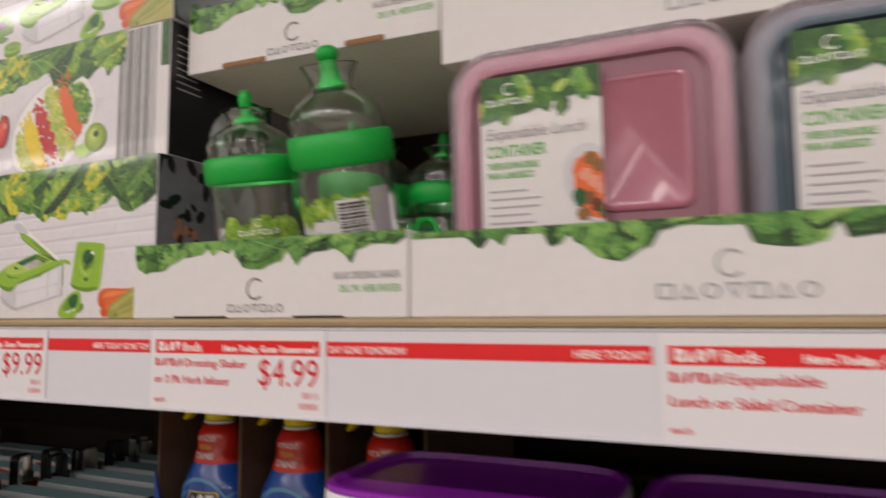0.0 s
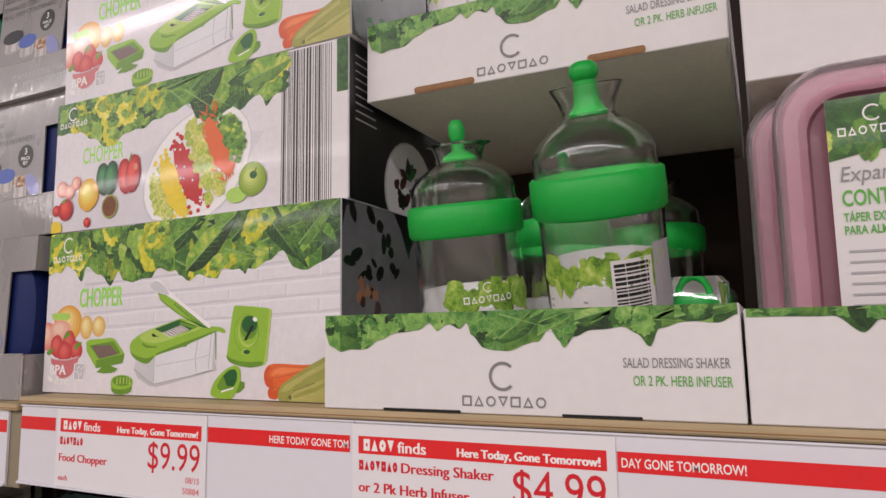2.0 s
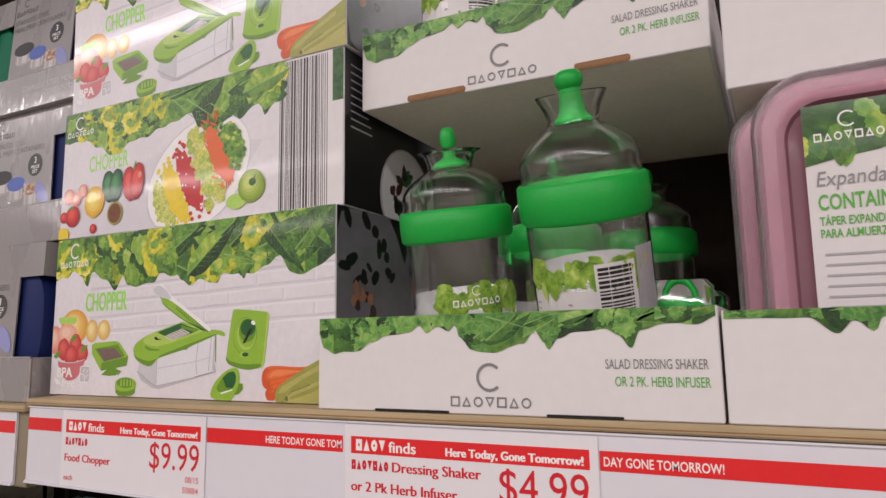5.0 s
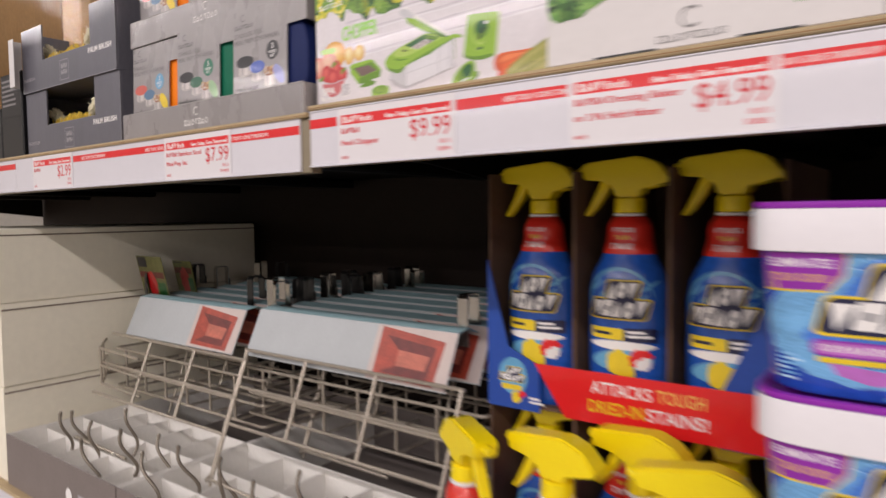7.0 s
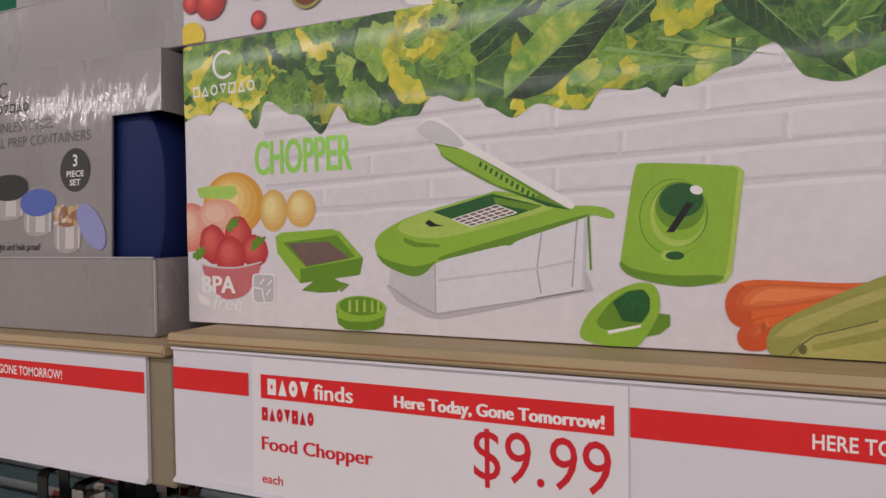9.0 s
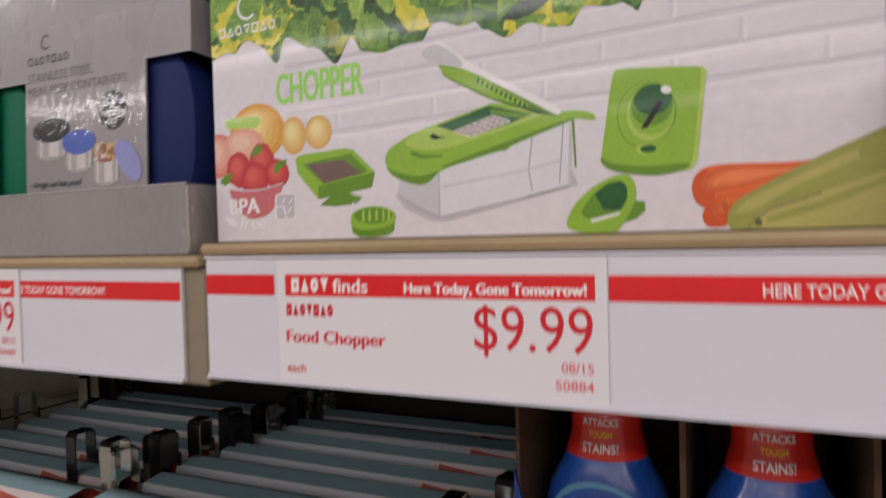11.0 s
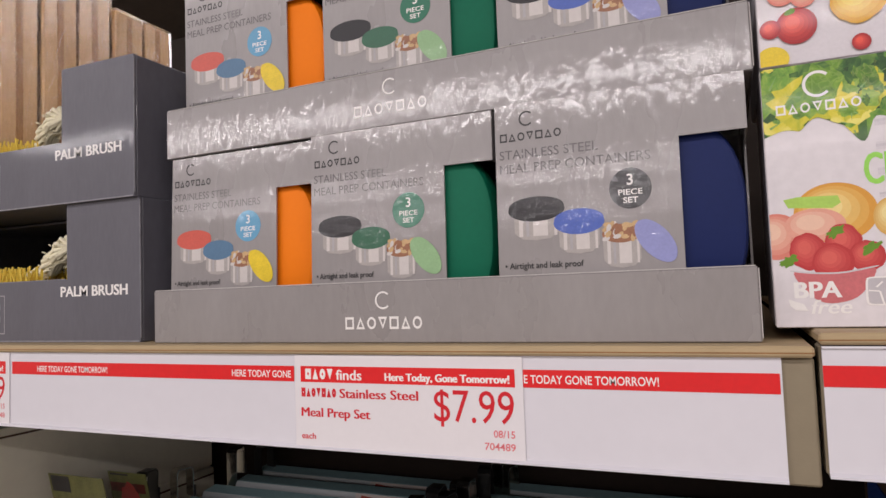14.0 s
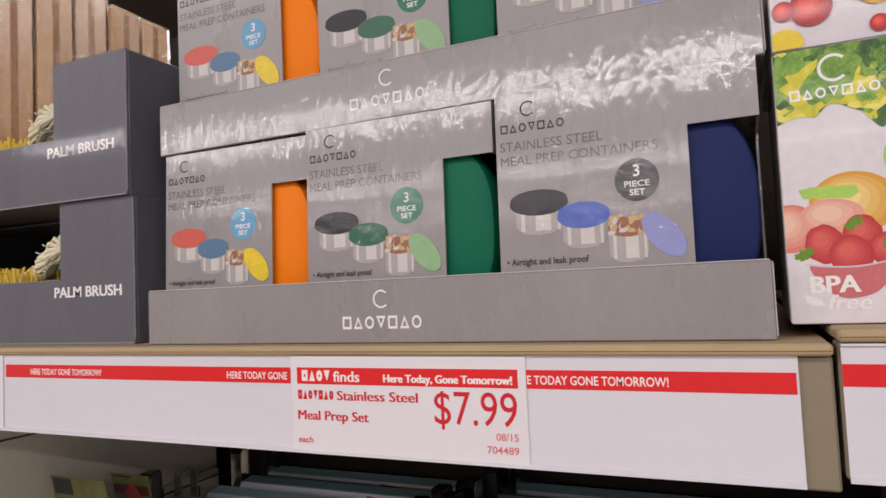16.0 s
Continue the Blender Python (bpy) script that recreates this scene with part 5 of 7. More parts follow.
    a.poly([(0.1493, 0.0449), (0.1683, 0.0500), (0.1682, 0.0504), (0.1492, 0.0453)], WHITE_PRINT)
    a.poly([(0.1513, 0.0442), (0.1703, 0.0492), (0.1702, 0.0496), (0.1512, 0.0446)], WHITE_PRINT)
    a.poly([(0.1431, 0.0473), (0.1512, 0.0442), (0.1513, 0.0446), (0.1433, 0.0476)], WHITE_PRINT)
    a.poly([(0.1463, 0.0482), (0.1544, 0.0451), (0.1546, 0.0454), (0.1465, 0.0485)], WHITE_PRINT)
    a.poly([(0.1495, 0.0490), (0.1576, 0.0459), (0.1578, 0.0463), (0.1497, 0.0494)], WHITE_PRINT)
    a.poly([(0.1527, 0.0499), (0.1608, 0.0467), (0.1610, 0.0471), (0.1528, 0.0503)], WHITE_PRINT)
    a.poly([(0.1558, 0.0508), (0.1640, 0.0476), (0.1641, 0.0479), (0.1560, 0.0511)], WHITE_PRINT)
    a.poly([(0.1589, 0.0516), (0.1671, 0.0484), (0.1672, 0.0487), (0.1590, 0.0520)], WHITE_PRINT)
    a.poly([(0.1620, 0.0525), (0.1702, 0.0492), (0.1703, 0.0496), (0.1621, 0.0528)], WHITE_PRINT)
    a.poly([(0.1309, 0.0462), (0.1329, 0.0475), (0.1358, 0.0457), (0.1398, 0.0449), (0.1333, 0.0446)], BLACK_PRINT)
    # raised lid
    a.poly([(0.1351, 0.0791), (0.1495, 0.0754), (0.1875, 0.0521), (0.1914, 0.0495), (0.1790, 0.0532), (0.1626, 0.0590), (0.1389, 0.0722), (0.1380, 0.0754)], LIME_DARK)
    a.poly([(0.1366, 0.0773), (0.1495, 0.0745), (0.1610, 0.0673), (0.1789, 0.0557), (0.1771, 0.0548), (0.1622, 0.0604), (0.1394, 0.0731)], LIME)
    a.poly([(0.1649, 0.0589), (0.1790, 0.0541), (0.1914, 0.0497), (0.1822, 0.0514)], DEEP_GREEN)
    a.poly([(0.1555, 0.0698), (0.1564, 0.0693), (0.1557, 0.0674), (0.1548, 0.0679)], DEEP_GREEN)
    a.poly([(0.1577, 0.0684), (0.1586, 0.0679), (0.1579, 0.0660), (0.1570, 0.0665)], DEEP_GREEN)
    a.poly([(0.1599, 0.0670), (0.1608, 0.0666), (0.1600, 0.0647), (0.1591, 0.0651)], DEEP_GREEN)
    a.poly([(0.1620, 0.0657), (0.1629, 0.0652), (0.1622, 0.0633), (0.1613, 0.0638)], DEEP_GREEN)
    a.poly([(0.1642, 0.0643), (0.1650, 0.0639), (0.1643, 0.0620), (0.1634, 0.0625)], DEEP_GREEN)
    a.poly([(0.1663, 0.0630), (0.1672, 0.0625), (0.1665, 0.0607), (0.1656, 0.0611)], DEEP_GREEN)
    a.poly([(0.1684, 0.0617), (0.1693, 0.0612), (0.1686, 0.0593), (0.1677, 0.0598)], DEEP_GREEN)
    a.poly([(0.1705, 0.0604), (0.1714, 0.0599), (0.1707, 0.0580), (0.1698, 0.0585)], DEEP_GREEN)
    a.poly([(0.1726, 0.0591), (0.1735, 0.0586), (0.1728, 0.0567), (0.1719, 0.0572)], DEEP_GREEN)
    a.poly([(0.1747, 0.0578), (0.1755, 0.0573), (0.1748, 0.0554), (0.1740, 0.0559)], DEEP_GREEN)
    a.poly([(0.1767, 0.0565), (0.1776, 0.0560), (0.1769, 0.0542), (0.1760, 0.0546)], DEEP_GREEN)
    a.poly([(0.1272, 0.0847), (0.1298, 0.0872), (0.1339, 0.0888), (0.1388, 0.0884), (0.1468, 0.0804), (0.1651, 0.0687), (0.1906, 0.0540), (0.1930, 0.0514), (0.1914, 0.0499), (0.1875, 0.0519), (0.1495, 0.0750), (0.1371, 0.0779), (0.1312, 0.0801)], WHITE_PRINT)
    a.poly([(0.1272, 0.0845), (0.1301, 0.0867), (0.1343, 0.0879), (0.1411, 0.0848), (0.1468, 0.0798), (0.1495, 0.0752), (0.1371, 0.0781), (0.1312, 0.0804)], CLEAR_PRINT)
    # standing grater plate
    a.poly([(0.2450, 0.0632), (0.2477, 0.0627), (0.2494, 0.0609), (0.2490, 0.0578), (0.2455, 0.0271), (0.2435, 0.0241), (0.2394, 0.0233)], LIME_BRIGHT)
    a.poly([(0.2140, 0.0647), (0.2164, 0.0659), (0.2459, 0.0632), (0.2475, 0.0614), (0.2473, 0.0585), (0.2441, 0.0279), (0.2418, 0.0239), (0.2315, 0.0221), (0.2214, 0.0232), (0.2117, 0.0257), (0.2086, 0.0290), (0.2093, 0.0334)], LIME)
    a.poly([(0.2087, 0.0314), (0.2121, 0.0284), (0.2252, 0.0259), (0.2439, 0.0267), (0.2418, 0.0239), (0.2315, 0.0221), (0.2214, 0.0232), (0.2117, 0.0257), (0.2086, 0.0290)], LIME_DARK)
    a.ell(0.2269, 0.0463, 0.0114, 0.0134, LIME_DARK)
    a.ell(0.2271, 0.0463, 0.0112, 0.0131, LIME)
    a.ell(0.2287, 0.0473, 0.0096, 0.0113, LIME_DARK)
    a.ell(0.2284, 0.0470, 0.0092, 0.0109, LIME_BRIGHT)
    a.ell(0.2291, 0.0481, 0.0086, 0.0099, LIME)
    a.ell(0.2291, 0.0500, 0.0081, 0.0082, LIME_DARK)
    a.ell(0.2295, 0.0521, 0.0072, 0.0059, DEEP_GREEN)
    a.poly([(0.2246, 0.0411), (0.2272, 0.0411), (0.2338, 0.0510), (0.2313, 0.0514)], BLACK_PRINT)
    a.ell(0.2345, 0.0554, 0.0021, 0.0015, WHITE_PRINT, -20)
    a.ell(0.2260, 0.0330, 0.0033, 0.0019, LIME_BRIGHT)
    a.ell(0.2274, 0.0330, 0.0031, 0.0015, DEEP_GREEN)
    # oval slicer
    a.poly([(0.2213, 0.0129), (0.2257, 0.0124), (0.2257, 0.0086), (0.2221, 0.0055), (0.2156, 0.0039)], LIME_DARK)
    a.poly([(0.1939, 0.0054), (0.1971, 0.0122), (0.2052, 0.0194), (0.2135, 0.0233), (0.2196, 0.0237), (0.2221, 0.0201), (0.2226, 0.0139), (0.2194, 0.0070), (0.2140, -0.0005), (0.2078, -0.0009), (0.1989, 0.0009), (0.1943, 0.0025)], LIME)
    a.poly([(0.2000, 0.0093), (0.2045, 0.0154), (0.2097, 0.0199), (0.2162, 0.0216), (0.2190, 0.0189), (0.2193, 0.0138), (0.2164, 0.0086), (0.2044, 0.0058), (0.2012, 0.0069)], LIME_DARK)
    a.poly([(0.2061, 0.0163), (0.2116, 0.0203), (0.2169, 0.0210), (0.2190, 0.0181), (0.2189, 0.0138), (0.2160, 0.0092), (0.2095, 0.0096)], DEEP_GREEN)
    a.poly([(0.2040, 0.0058), (0.2160, 0.0086), (0.2158, 0.0076), (0.2047, 0.0046)], WHITE_PRINT)
    a.poly([(0.2097, -0.0008), (0.2140, 0.0002), (0.2151, -0.0009), (0.2109, -0.0017)], LIME_DARK)
    # carrots and courgettes
    a.poly([(0.2431, 0.0163), (0.2442, 0.0212), (0.2476, 0.0243), (0.2538, 0.0253), (0.2796, 0.0241), (0.2898, 0.0258), (0.2689, 0.0151), (0.2520, 0.0106), (0.2481, 0.0086), (0.2446, 0.0111)], ORANGE_PRINT)
    a.poly([(0.2431, 0.0163), (0.2442, 0.0208), (0.2473, 0.0240), (0.2506, 0.0220), (0.2519, 0.0174), (0.2512, 0.0109), (0.2481, 0.0088), (0.2446, 0.0113)], CARROT_DEEP)
    a.poly([(0.2468, 0.0067), (0.2492, 0.0107), (0.2537, 0.0129), (0.2634, 0.0144), (0.2580, 0.0093), (0.2563, 0.0016), (0.2494, 0.0013), (0.2474, 0.0034)], CARROT_DEEP)
    a.poly([(0.2512, 0.0106), (0.2545, 0.0125), (0.2626, 0.0140), (0.2574, 0.0097)], ORANGE_PRINT)
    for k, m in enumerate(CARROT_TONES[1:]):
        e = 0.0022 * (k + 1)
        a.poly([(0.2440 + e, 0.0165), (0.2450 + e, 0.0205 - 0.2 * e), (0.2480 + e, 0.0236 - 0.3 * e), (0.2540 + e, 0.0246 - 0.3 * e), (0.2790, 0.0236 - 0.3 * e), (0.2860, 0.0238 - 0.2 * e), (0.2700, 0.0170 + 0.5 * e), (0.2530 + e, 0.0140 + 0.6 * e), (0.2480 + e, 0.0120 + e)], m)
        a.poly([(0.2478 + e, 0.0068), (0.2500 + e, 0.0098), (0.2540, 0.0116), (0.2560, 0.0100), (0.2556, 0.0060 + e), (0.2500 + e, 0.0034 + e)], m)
    a.poly([(0.2557, 0.0056), (0.2574, 0.0097), (0.2626, 0.0135), (0.2781, 0.0220), (0.2898, 0.0276), (0.3168, 0.0388), (0.3167, 0.0131), (0.2703, 0.0045), (0.2627, -0.0024), (0.2583, -0.0008), (0.2560, 0.0020)], COURGETTE)
    a.poly([(0.2580, 0.0066), (0.2626, 0.0113), (0.2781, 0.0188), (0.2982, 0.0276), (0.2982, 0.0242), (0.2780, 0.0153), (0.2641, 0.0069)], COURGETTE_PALE)
    a.poly([(0.2647, 0.0031), (0.2663, 0.0061), (0.2697, 0.0080), (0.2883, 0.0135), (0.3167, 0.0228), (0.3166, -0.0079), (0.2733, -0.0042), (0.2662, -0.0018)], COURGETTE_PALE)
    a.poly([(0.2688, 0.0044), (0.2868, 0.0101), (0.3142, 0.0179), (0.3142, 0.0154), (0.2868, 0.0070), (0.2694, 0.0023)], COURGETTE)
    a.ell(0.2663, 0.0028, 0.0013, 0.0016, OLIVE_PRINT)
    a.poly([(0.2627, -0.0025), (0.2646, 0.0030), (0.2642, 0.0032), (0.2622, -0.0023)], OLIVE_PRINT)
    a.poly([(0.2645, 0.0029), (0.2699, 0.0072), (0.2696, 0.0077), (0.2643, 0.0033)], OLIVE_PRINT)
    a.poly([(0.2698, 0.0072), (0.2869, 0.0126), (0.2868, 0.0131), (0.2697, 0.0077)], OLIVE_PRINT)
    a.curvy = False


def spice_side(a, W, H, flat):
    """The dark picture on a box's side: slate, a white bowl of dates, nuts and pods."""
    rng = random.Random(11)
    a.rect(0.0005, 0.0005, W - 0.0005, H - 0.0005, BLACK_PRINT)
    if flat:
        for k in range(9):
            a.rect(W * 0.06, H * (0.90 - 0.05 * k), W * rng.uniform(0.22, 0.30), H * (0.905 - 0.05 * k) + 0.0006, SHADOW_PRINT)
        a.ell(W * 0.66, H * 0.16, W * 0.31, H * 0.36, SHADOW_PRINT, -12)
        a.ell(W * 0.66, H * 0.17, W * 0.29, H * 0.34, CLEAR_PRINT, -12)
        for k in range(26):
            a.leaf(W * (0.66 + rng.uniform(-0.20, 0.20)), H * (0.12 + rng.uniform(-0.10, 0.18)), rng.uniform(0.010, 0.020), 0.008, rng.uniform(20, 160), (DATE_BROWN, DEEP_GREEN, BLACK_PRINT)[k % 3], k, 0.25)
    else:
        a.ell(W * 0.40, H * 0.42, W * 0.46, H * 0.70, SLATE_STONE, 8, wob=0.06, seed=2)
        a.ell(W * 0.86, H * 0.50, W * 0.16, H * 0.42, SLATE_STONE, -8, wob=0.06, seed=3)
        for k in range(16):
            a.ell(W * rng.uniform(0.08, 0.9), H * rng.uniform(0.62, 0.95), rng.uniform(0.003, 0.008), rng.uniform(0.002, 0.005), BLACK_PRINT, rng.uniform(0, 180), 14, 0.2, k)
        for k in range(14):
            a.leaf(W * (0.27 + rng.uniform(-0.09, 0.09)), H * (0.40 + rng.uniform(-0.20, 0.16)), rng.uniform(0.008, 0.013), 0.007, rng.uniform(0, 360), NUT_BROWN if k % 3 else DATE_BROWN, k, 0.25)
        for k in range(5):
            a.leaf(W * rng.uniform(0.10, 0.9), H * rng.uniform(0.08, 0.3), 0.010, 0.004, rng.uniform(0, 360), DEEP_GREEN, k, 0.3)


def chopper_box(label, W, D, H, flat, m):
    c = thing("food_chopper_box", label, "boxed product", m, "stacked chopper boxes")
    part("carton", box(0, W, 0, D, 0, H, 0.0012), BOX_WHITE, c)
    a = Art(0.0002, 0.000002, (0.0004, 0.0004, W - 0.0004, H - 0.0004))
    if flat:
        a.rect(0.0005, 0.0005, W - 0.0005, H - 0.0005, BOX_WHITE)
        a.poly([(0, 0), (W * 0.62, 0), (W * 0.76, H * 0.5), (W * 0.5, H * 0.62), (W * 0.1, H * 0.3)], BRICK_LIGHT)
        base = leaf_band(a, W * 0.797, H - 0.0006, [(x / 0.246, d) for x, d in FLAT_HEM], 5, 64, 0.033, (LEAVES, LEAF_DARK, LETTUCE, VEIN), 0.52, ((0.24, 0.010, 0.009), (0.36, 0.020, 0.010), (0.44, 0.006, 0.010), (0.50, 0.014, 0.007)), LEAF_TUFTS)
        a.emblem(0.021, H - 0.011, 0.0062, WHITE_PRINT)
        a.wordmark(0.004, 0.040, H - 0.0225, 0.0046, WHITE_PRINT)
        a.lift = base
        a.text("CHOPPER", 0.036, H * 0.50, 0.0145, TITLE_LIME, 0.050)
        a.rect(W * 0.800, 0.0005, W - 0.0005, H - 0.0005, WHITE_CARD)
        a.barcode(W * 0.812, 0.001, W * 0.955, H * 0.985, DARK_PRINT, 8)
        a.rect(W * 0.968, H * 0.66, W - 0.0005, H - 0.0005, LEAF_DARK)
        a.ell(0.166, H * 0.335, 0.060, 0.043, CLEAR_PRINT, 30)
        a.ell(0.1665, H * 0.34, 0.0585, 0.0415, WHITE_PRINT, 30)
        rng = random.Random(6)
        rows = ((-0.043, SALAD, 90), (-0.027, YELLOW_PRINT, 50), (-0.009, BELL_RED, 70), (0.011, SALAD, 60), (0.028, ORANGE_PRINT, 60), (0.044, LEAVES, 80))
        for off, mt, n in rows:
            half = 0.0345 * math.sqrt(max(0.05, 1 - (off / 0.056) ** 2))
            cx, cz = 0.1665 + off * 0.86, H * 0.34 + off * 0.46
            a.ell(cx, cz, 0.0098, half * 0.86, mt, 27, wob=0.20, seed=n)
            for k in range(n):
                q, r = rng.uniform(-1, 1), rng.uniform(-0.008, 0.008)
                r *= 1.1
                px, pz = cx + r - q * half * 0.46, cz + q * half * 0.92 + r * 0.5
                du, dv = px - 0.1665, pz - H * 0.34
                if ((0.866 * du + 0.5 * dv) / 0.055) ** 2 + ((0.866 * dv - 0.5 * du) / 0.038) ** 2 > 0.94:
                    continue
                if mt == BELL_RED and k % 3 == 0:
                    a.ell(px, pz, 0.0012, 0.0012, WHITE_PRINT, n=6)
                elif mt == ORANGE_PRINT:
                    a.leaf(px, pz, 0.010, 0.0014, rng.uniform(60, 160), ORANGE_PRINT, k, 0.1)
                elif mt == SALAD and off > 0:
                    a.ell(px, pz, 0.0045, 0.0030, SALAD, rng.uniform(0, 180), n=10)
                else:
                    a.ell(px, pz, 0.0021, 0.0019, mt, n=6)
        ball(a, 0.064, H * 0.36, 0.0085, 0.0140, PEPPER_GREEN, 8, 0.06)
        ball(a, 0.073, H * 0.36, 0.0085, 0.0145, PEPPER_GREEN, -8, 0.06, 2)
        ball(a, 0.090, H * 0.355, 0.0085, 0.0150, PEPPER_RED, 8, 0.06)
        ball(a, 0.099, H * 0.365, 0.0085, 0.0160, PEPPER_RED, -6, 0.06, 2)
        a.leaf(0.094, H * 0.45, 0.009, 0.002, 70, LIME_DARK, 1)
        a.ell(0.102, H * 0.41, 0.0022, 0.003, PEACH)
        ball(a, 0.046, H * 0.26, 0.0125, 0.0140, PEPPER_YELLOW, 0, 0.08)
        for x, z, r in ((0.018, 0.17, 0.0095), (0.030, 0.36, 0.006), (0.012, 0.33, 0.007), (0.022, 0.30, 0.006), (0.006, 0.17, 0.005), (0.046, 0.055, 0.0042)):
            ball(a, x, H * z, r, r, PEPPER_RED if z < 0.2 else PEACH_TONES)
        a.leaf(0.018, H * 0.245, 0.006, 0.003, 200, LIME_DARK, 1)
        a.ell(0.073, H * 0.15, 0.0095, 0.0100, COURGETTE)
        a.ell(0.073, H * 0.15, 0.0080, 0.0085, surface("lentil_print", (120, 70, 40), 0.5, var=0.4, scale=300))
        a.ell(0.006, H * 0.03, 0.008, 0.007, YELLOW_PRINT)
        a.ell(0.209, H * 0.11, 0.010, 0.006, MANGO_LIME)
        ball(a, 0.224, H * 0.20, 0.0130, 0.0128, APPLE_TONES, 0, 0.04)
        a.ell(0.225, H * 0.225, 0.0035, 0.003, DEEP_GREEN)
        a.leaf(0.225, H * 0.225, 0.007, 0.0014, 60, OLIVE_PRINT, 2)
    else:
        chopper_scene(a, W, H)
        chopper_kit(a)
    a.emit("front_print", c, on_front(), "leafy chopper picture on white brick")
    s = Art(0.0002, 0.000002, (0.0004, 0.0004, D - 0.0004, H - 0.0004))
    spice_side(s, D, H, flat)
    s.emit("side_print", c, on_right(W), "dark spice picture on the side")
    return c


boxA = chopper_box("white chopper box printed with green leaves and kit", CW, 0.116, 0.1345, False, pose(-0.816, 0.516, TOP_R + 0.0004, 0, 0, -1.2))
chopper_box("white chopper box lying flat, salad platter and barcode", CW, 0.134, 0.1155, True, pose(-0.8155, 0.516, 1.5903, 0, 0, 0.3))
copy_thing(boxA, pose(-0.8135, 0.520, 1.7063, 1.6, 0, -0.4))


# ---- meal prep sets ----
def prep_box(label, w, lid_mat, tones, badge, m):
    """A grey card box with a wrap-round window that shows the lid inside. tones: the three printed lids."""
    h, d, wx, w0, w1 = 0.1365, 0.145, 0.755, 0.022, 0.106
    c = thing("meal_prep_box", label, "boxed product", m, "meal prep boxes in the trays")
    wx *= w
    t = 0.0012
    part("front_panel", prism([(0, 0), (w, 0), (w, w0), (wx, w0), (wx, w1), (w, w1), (w, h), (0, h)], 0, t), GREY_CARD, c)
    part("side_panel", box(0, t, t + 0.0002, d, 0, h), GREY_CARD, c)
    cut = 0.040
    part("side_panel", prism([(t + 0.0002, 0), (d, 0), (d, h), (t + 0.0002, h), (t + 0.0002, w1), (cut, w1), (cut, w0), (t + 0.0002, w0)], w - t, w, "yz"), GREY_CARD, c)
    part("top_flap", box(t + 0.0002, w - t - 0.0002, t + 0.0002, d, h - t, h), GREY_CARD, c)
    part("back_panel", box(t + 0.0002, w - t - 0.0002, d + 0.0002, d + t, 0, h), GREY_CARD, c)
    part("bottom_flap", box(t + 0.0002, w - t - 0.0002, t + 0.0002, d, 0, t), GREY_CARD, c)
    r, cz, cx = w / 2 - 0.0018, 0.0635, w / 2 - 0.0002
    prof = [(r - 0.004, 0.0042), (r - 0.0012, 0.0055), (r, 0.009), (r, 0.022), (r - 0.003, 0.024), (r - 0.004, 0.06), (r - 0.012, 0.11)]
    bm = loft([[(cx + x, y, cz + z * 0.93) for x, z, _ in squircle(q, q, 0, 56, 2.7)] for q, y in prof])
    part("lid", bm, lid_mat, c, "round silicone lid showing in the window", 40)
    a = Art(0.0002)
    k = w / 0.137
    a.emblem(0.0195 * k, h - 0.0095, 0.0045, DARK_PRINT)
    a.wordmark(0.0025, 0.0405 * k, h - 0.0225, 0.0050, DARK_PRINT)
    a.text("STAINLESS STEEL", 0.0025, h - 0.0330, 0.0056, SILVER_TEXT, 0.058 * k, weight=0.0)
    a.text("MEAL PREP CONTAINERS", 0.0025, h - 0.0415, 0.0056, SILVER_TEXT, 0.086 * k, weight=0.0)
    bx, bz, br = 0.0770 * k, h - 0.0565, 0.0114
    a.ell(bx, bz, br, br, badge)
    a.text("3", bx, bz + 0.0020, 0.0062, WHITE_PRINT, None, "mid")
    a.text("PIECE", bx, bz - 0.0035, 0.0032, WHITE_PRINT, 0.0130, "mid")
    a.text("SET", bx, bz - 0.0080, 0.0032, WHITE_PRINT, 0.0080, "mid")
    rng = random.Random(5)
    for j, (x, z, q) in enumerate(((0.0235, 0.0735, 0.0168), (0.0480, 0.0645, 0.0144), (0.0712, 0.0555, 0.0128))):
        x *= k
        zz = z - 0.0145
        a.poly([(x - q * 0.80, z), (x + q * 0.80, z), (x + q * 0.78, zz), (x + q * 0.5, zz - 0.0035), (x, zz - 0.0045), (x - q * 0.5, zz - 0.0035), (x - q * 0.78, zz)], STEEL_PRINT)
        for g, wd in ((-0.62, 0.14), (-0.36, 0.10), (-0.12, 0.52), (0.62, 0.10)):
            a.poly([(x + q * g, z), (x + q * (g + wd), z), (x + q * (g + wd), zz - 0.002), (x + q * g, zz - 0.002)], STEEL_LIGHT if g != -0.36 else SHADOW_PRINT)
        if j < 2:
            a.ell(x, z - 0.0012, q, 0.0068, tones[j])
            a.ell(x, z + 0.0006, q * 0.98, 0.0060, tones[j])
        else:
            a.ell(x, z, q * 0.82, 0.0052, NUT_BROWN)
            for n in range(30):
                a.ell(x + rng.uniform(-0.0085, 0.0085), z + rng.uniform(-0.003, 0.0055), 0.0023, 0.0013, (NUT_TAN, NUT_BROWN, STEEL_LIGHT, NUT_TAN)[n % 4], rng.uniform(0, 90), n=8)
            a.ell(x + 0.0178 * k, z - 0.0052, 0.0142, 0.0074, tones[j], -50)
            a.ell(x + 0.0186 * k, z - 0.0043, 0.0134, 0.0066, tones[j], -50)
    a.text("• Airtight and leak proof", 0.004, 0.0385, 0.0036, DARK_PRINT, 0.046 * k)
    a.emit("print", c, on_front())
    return c


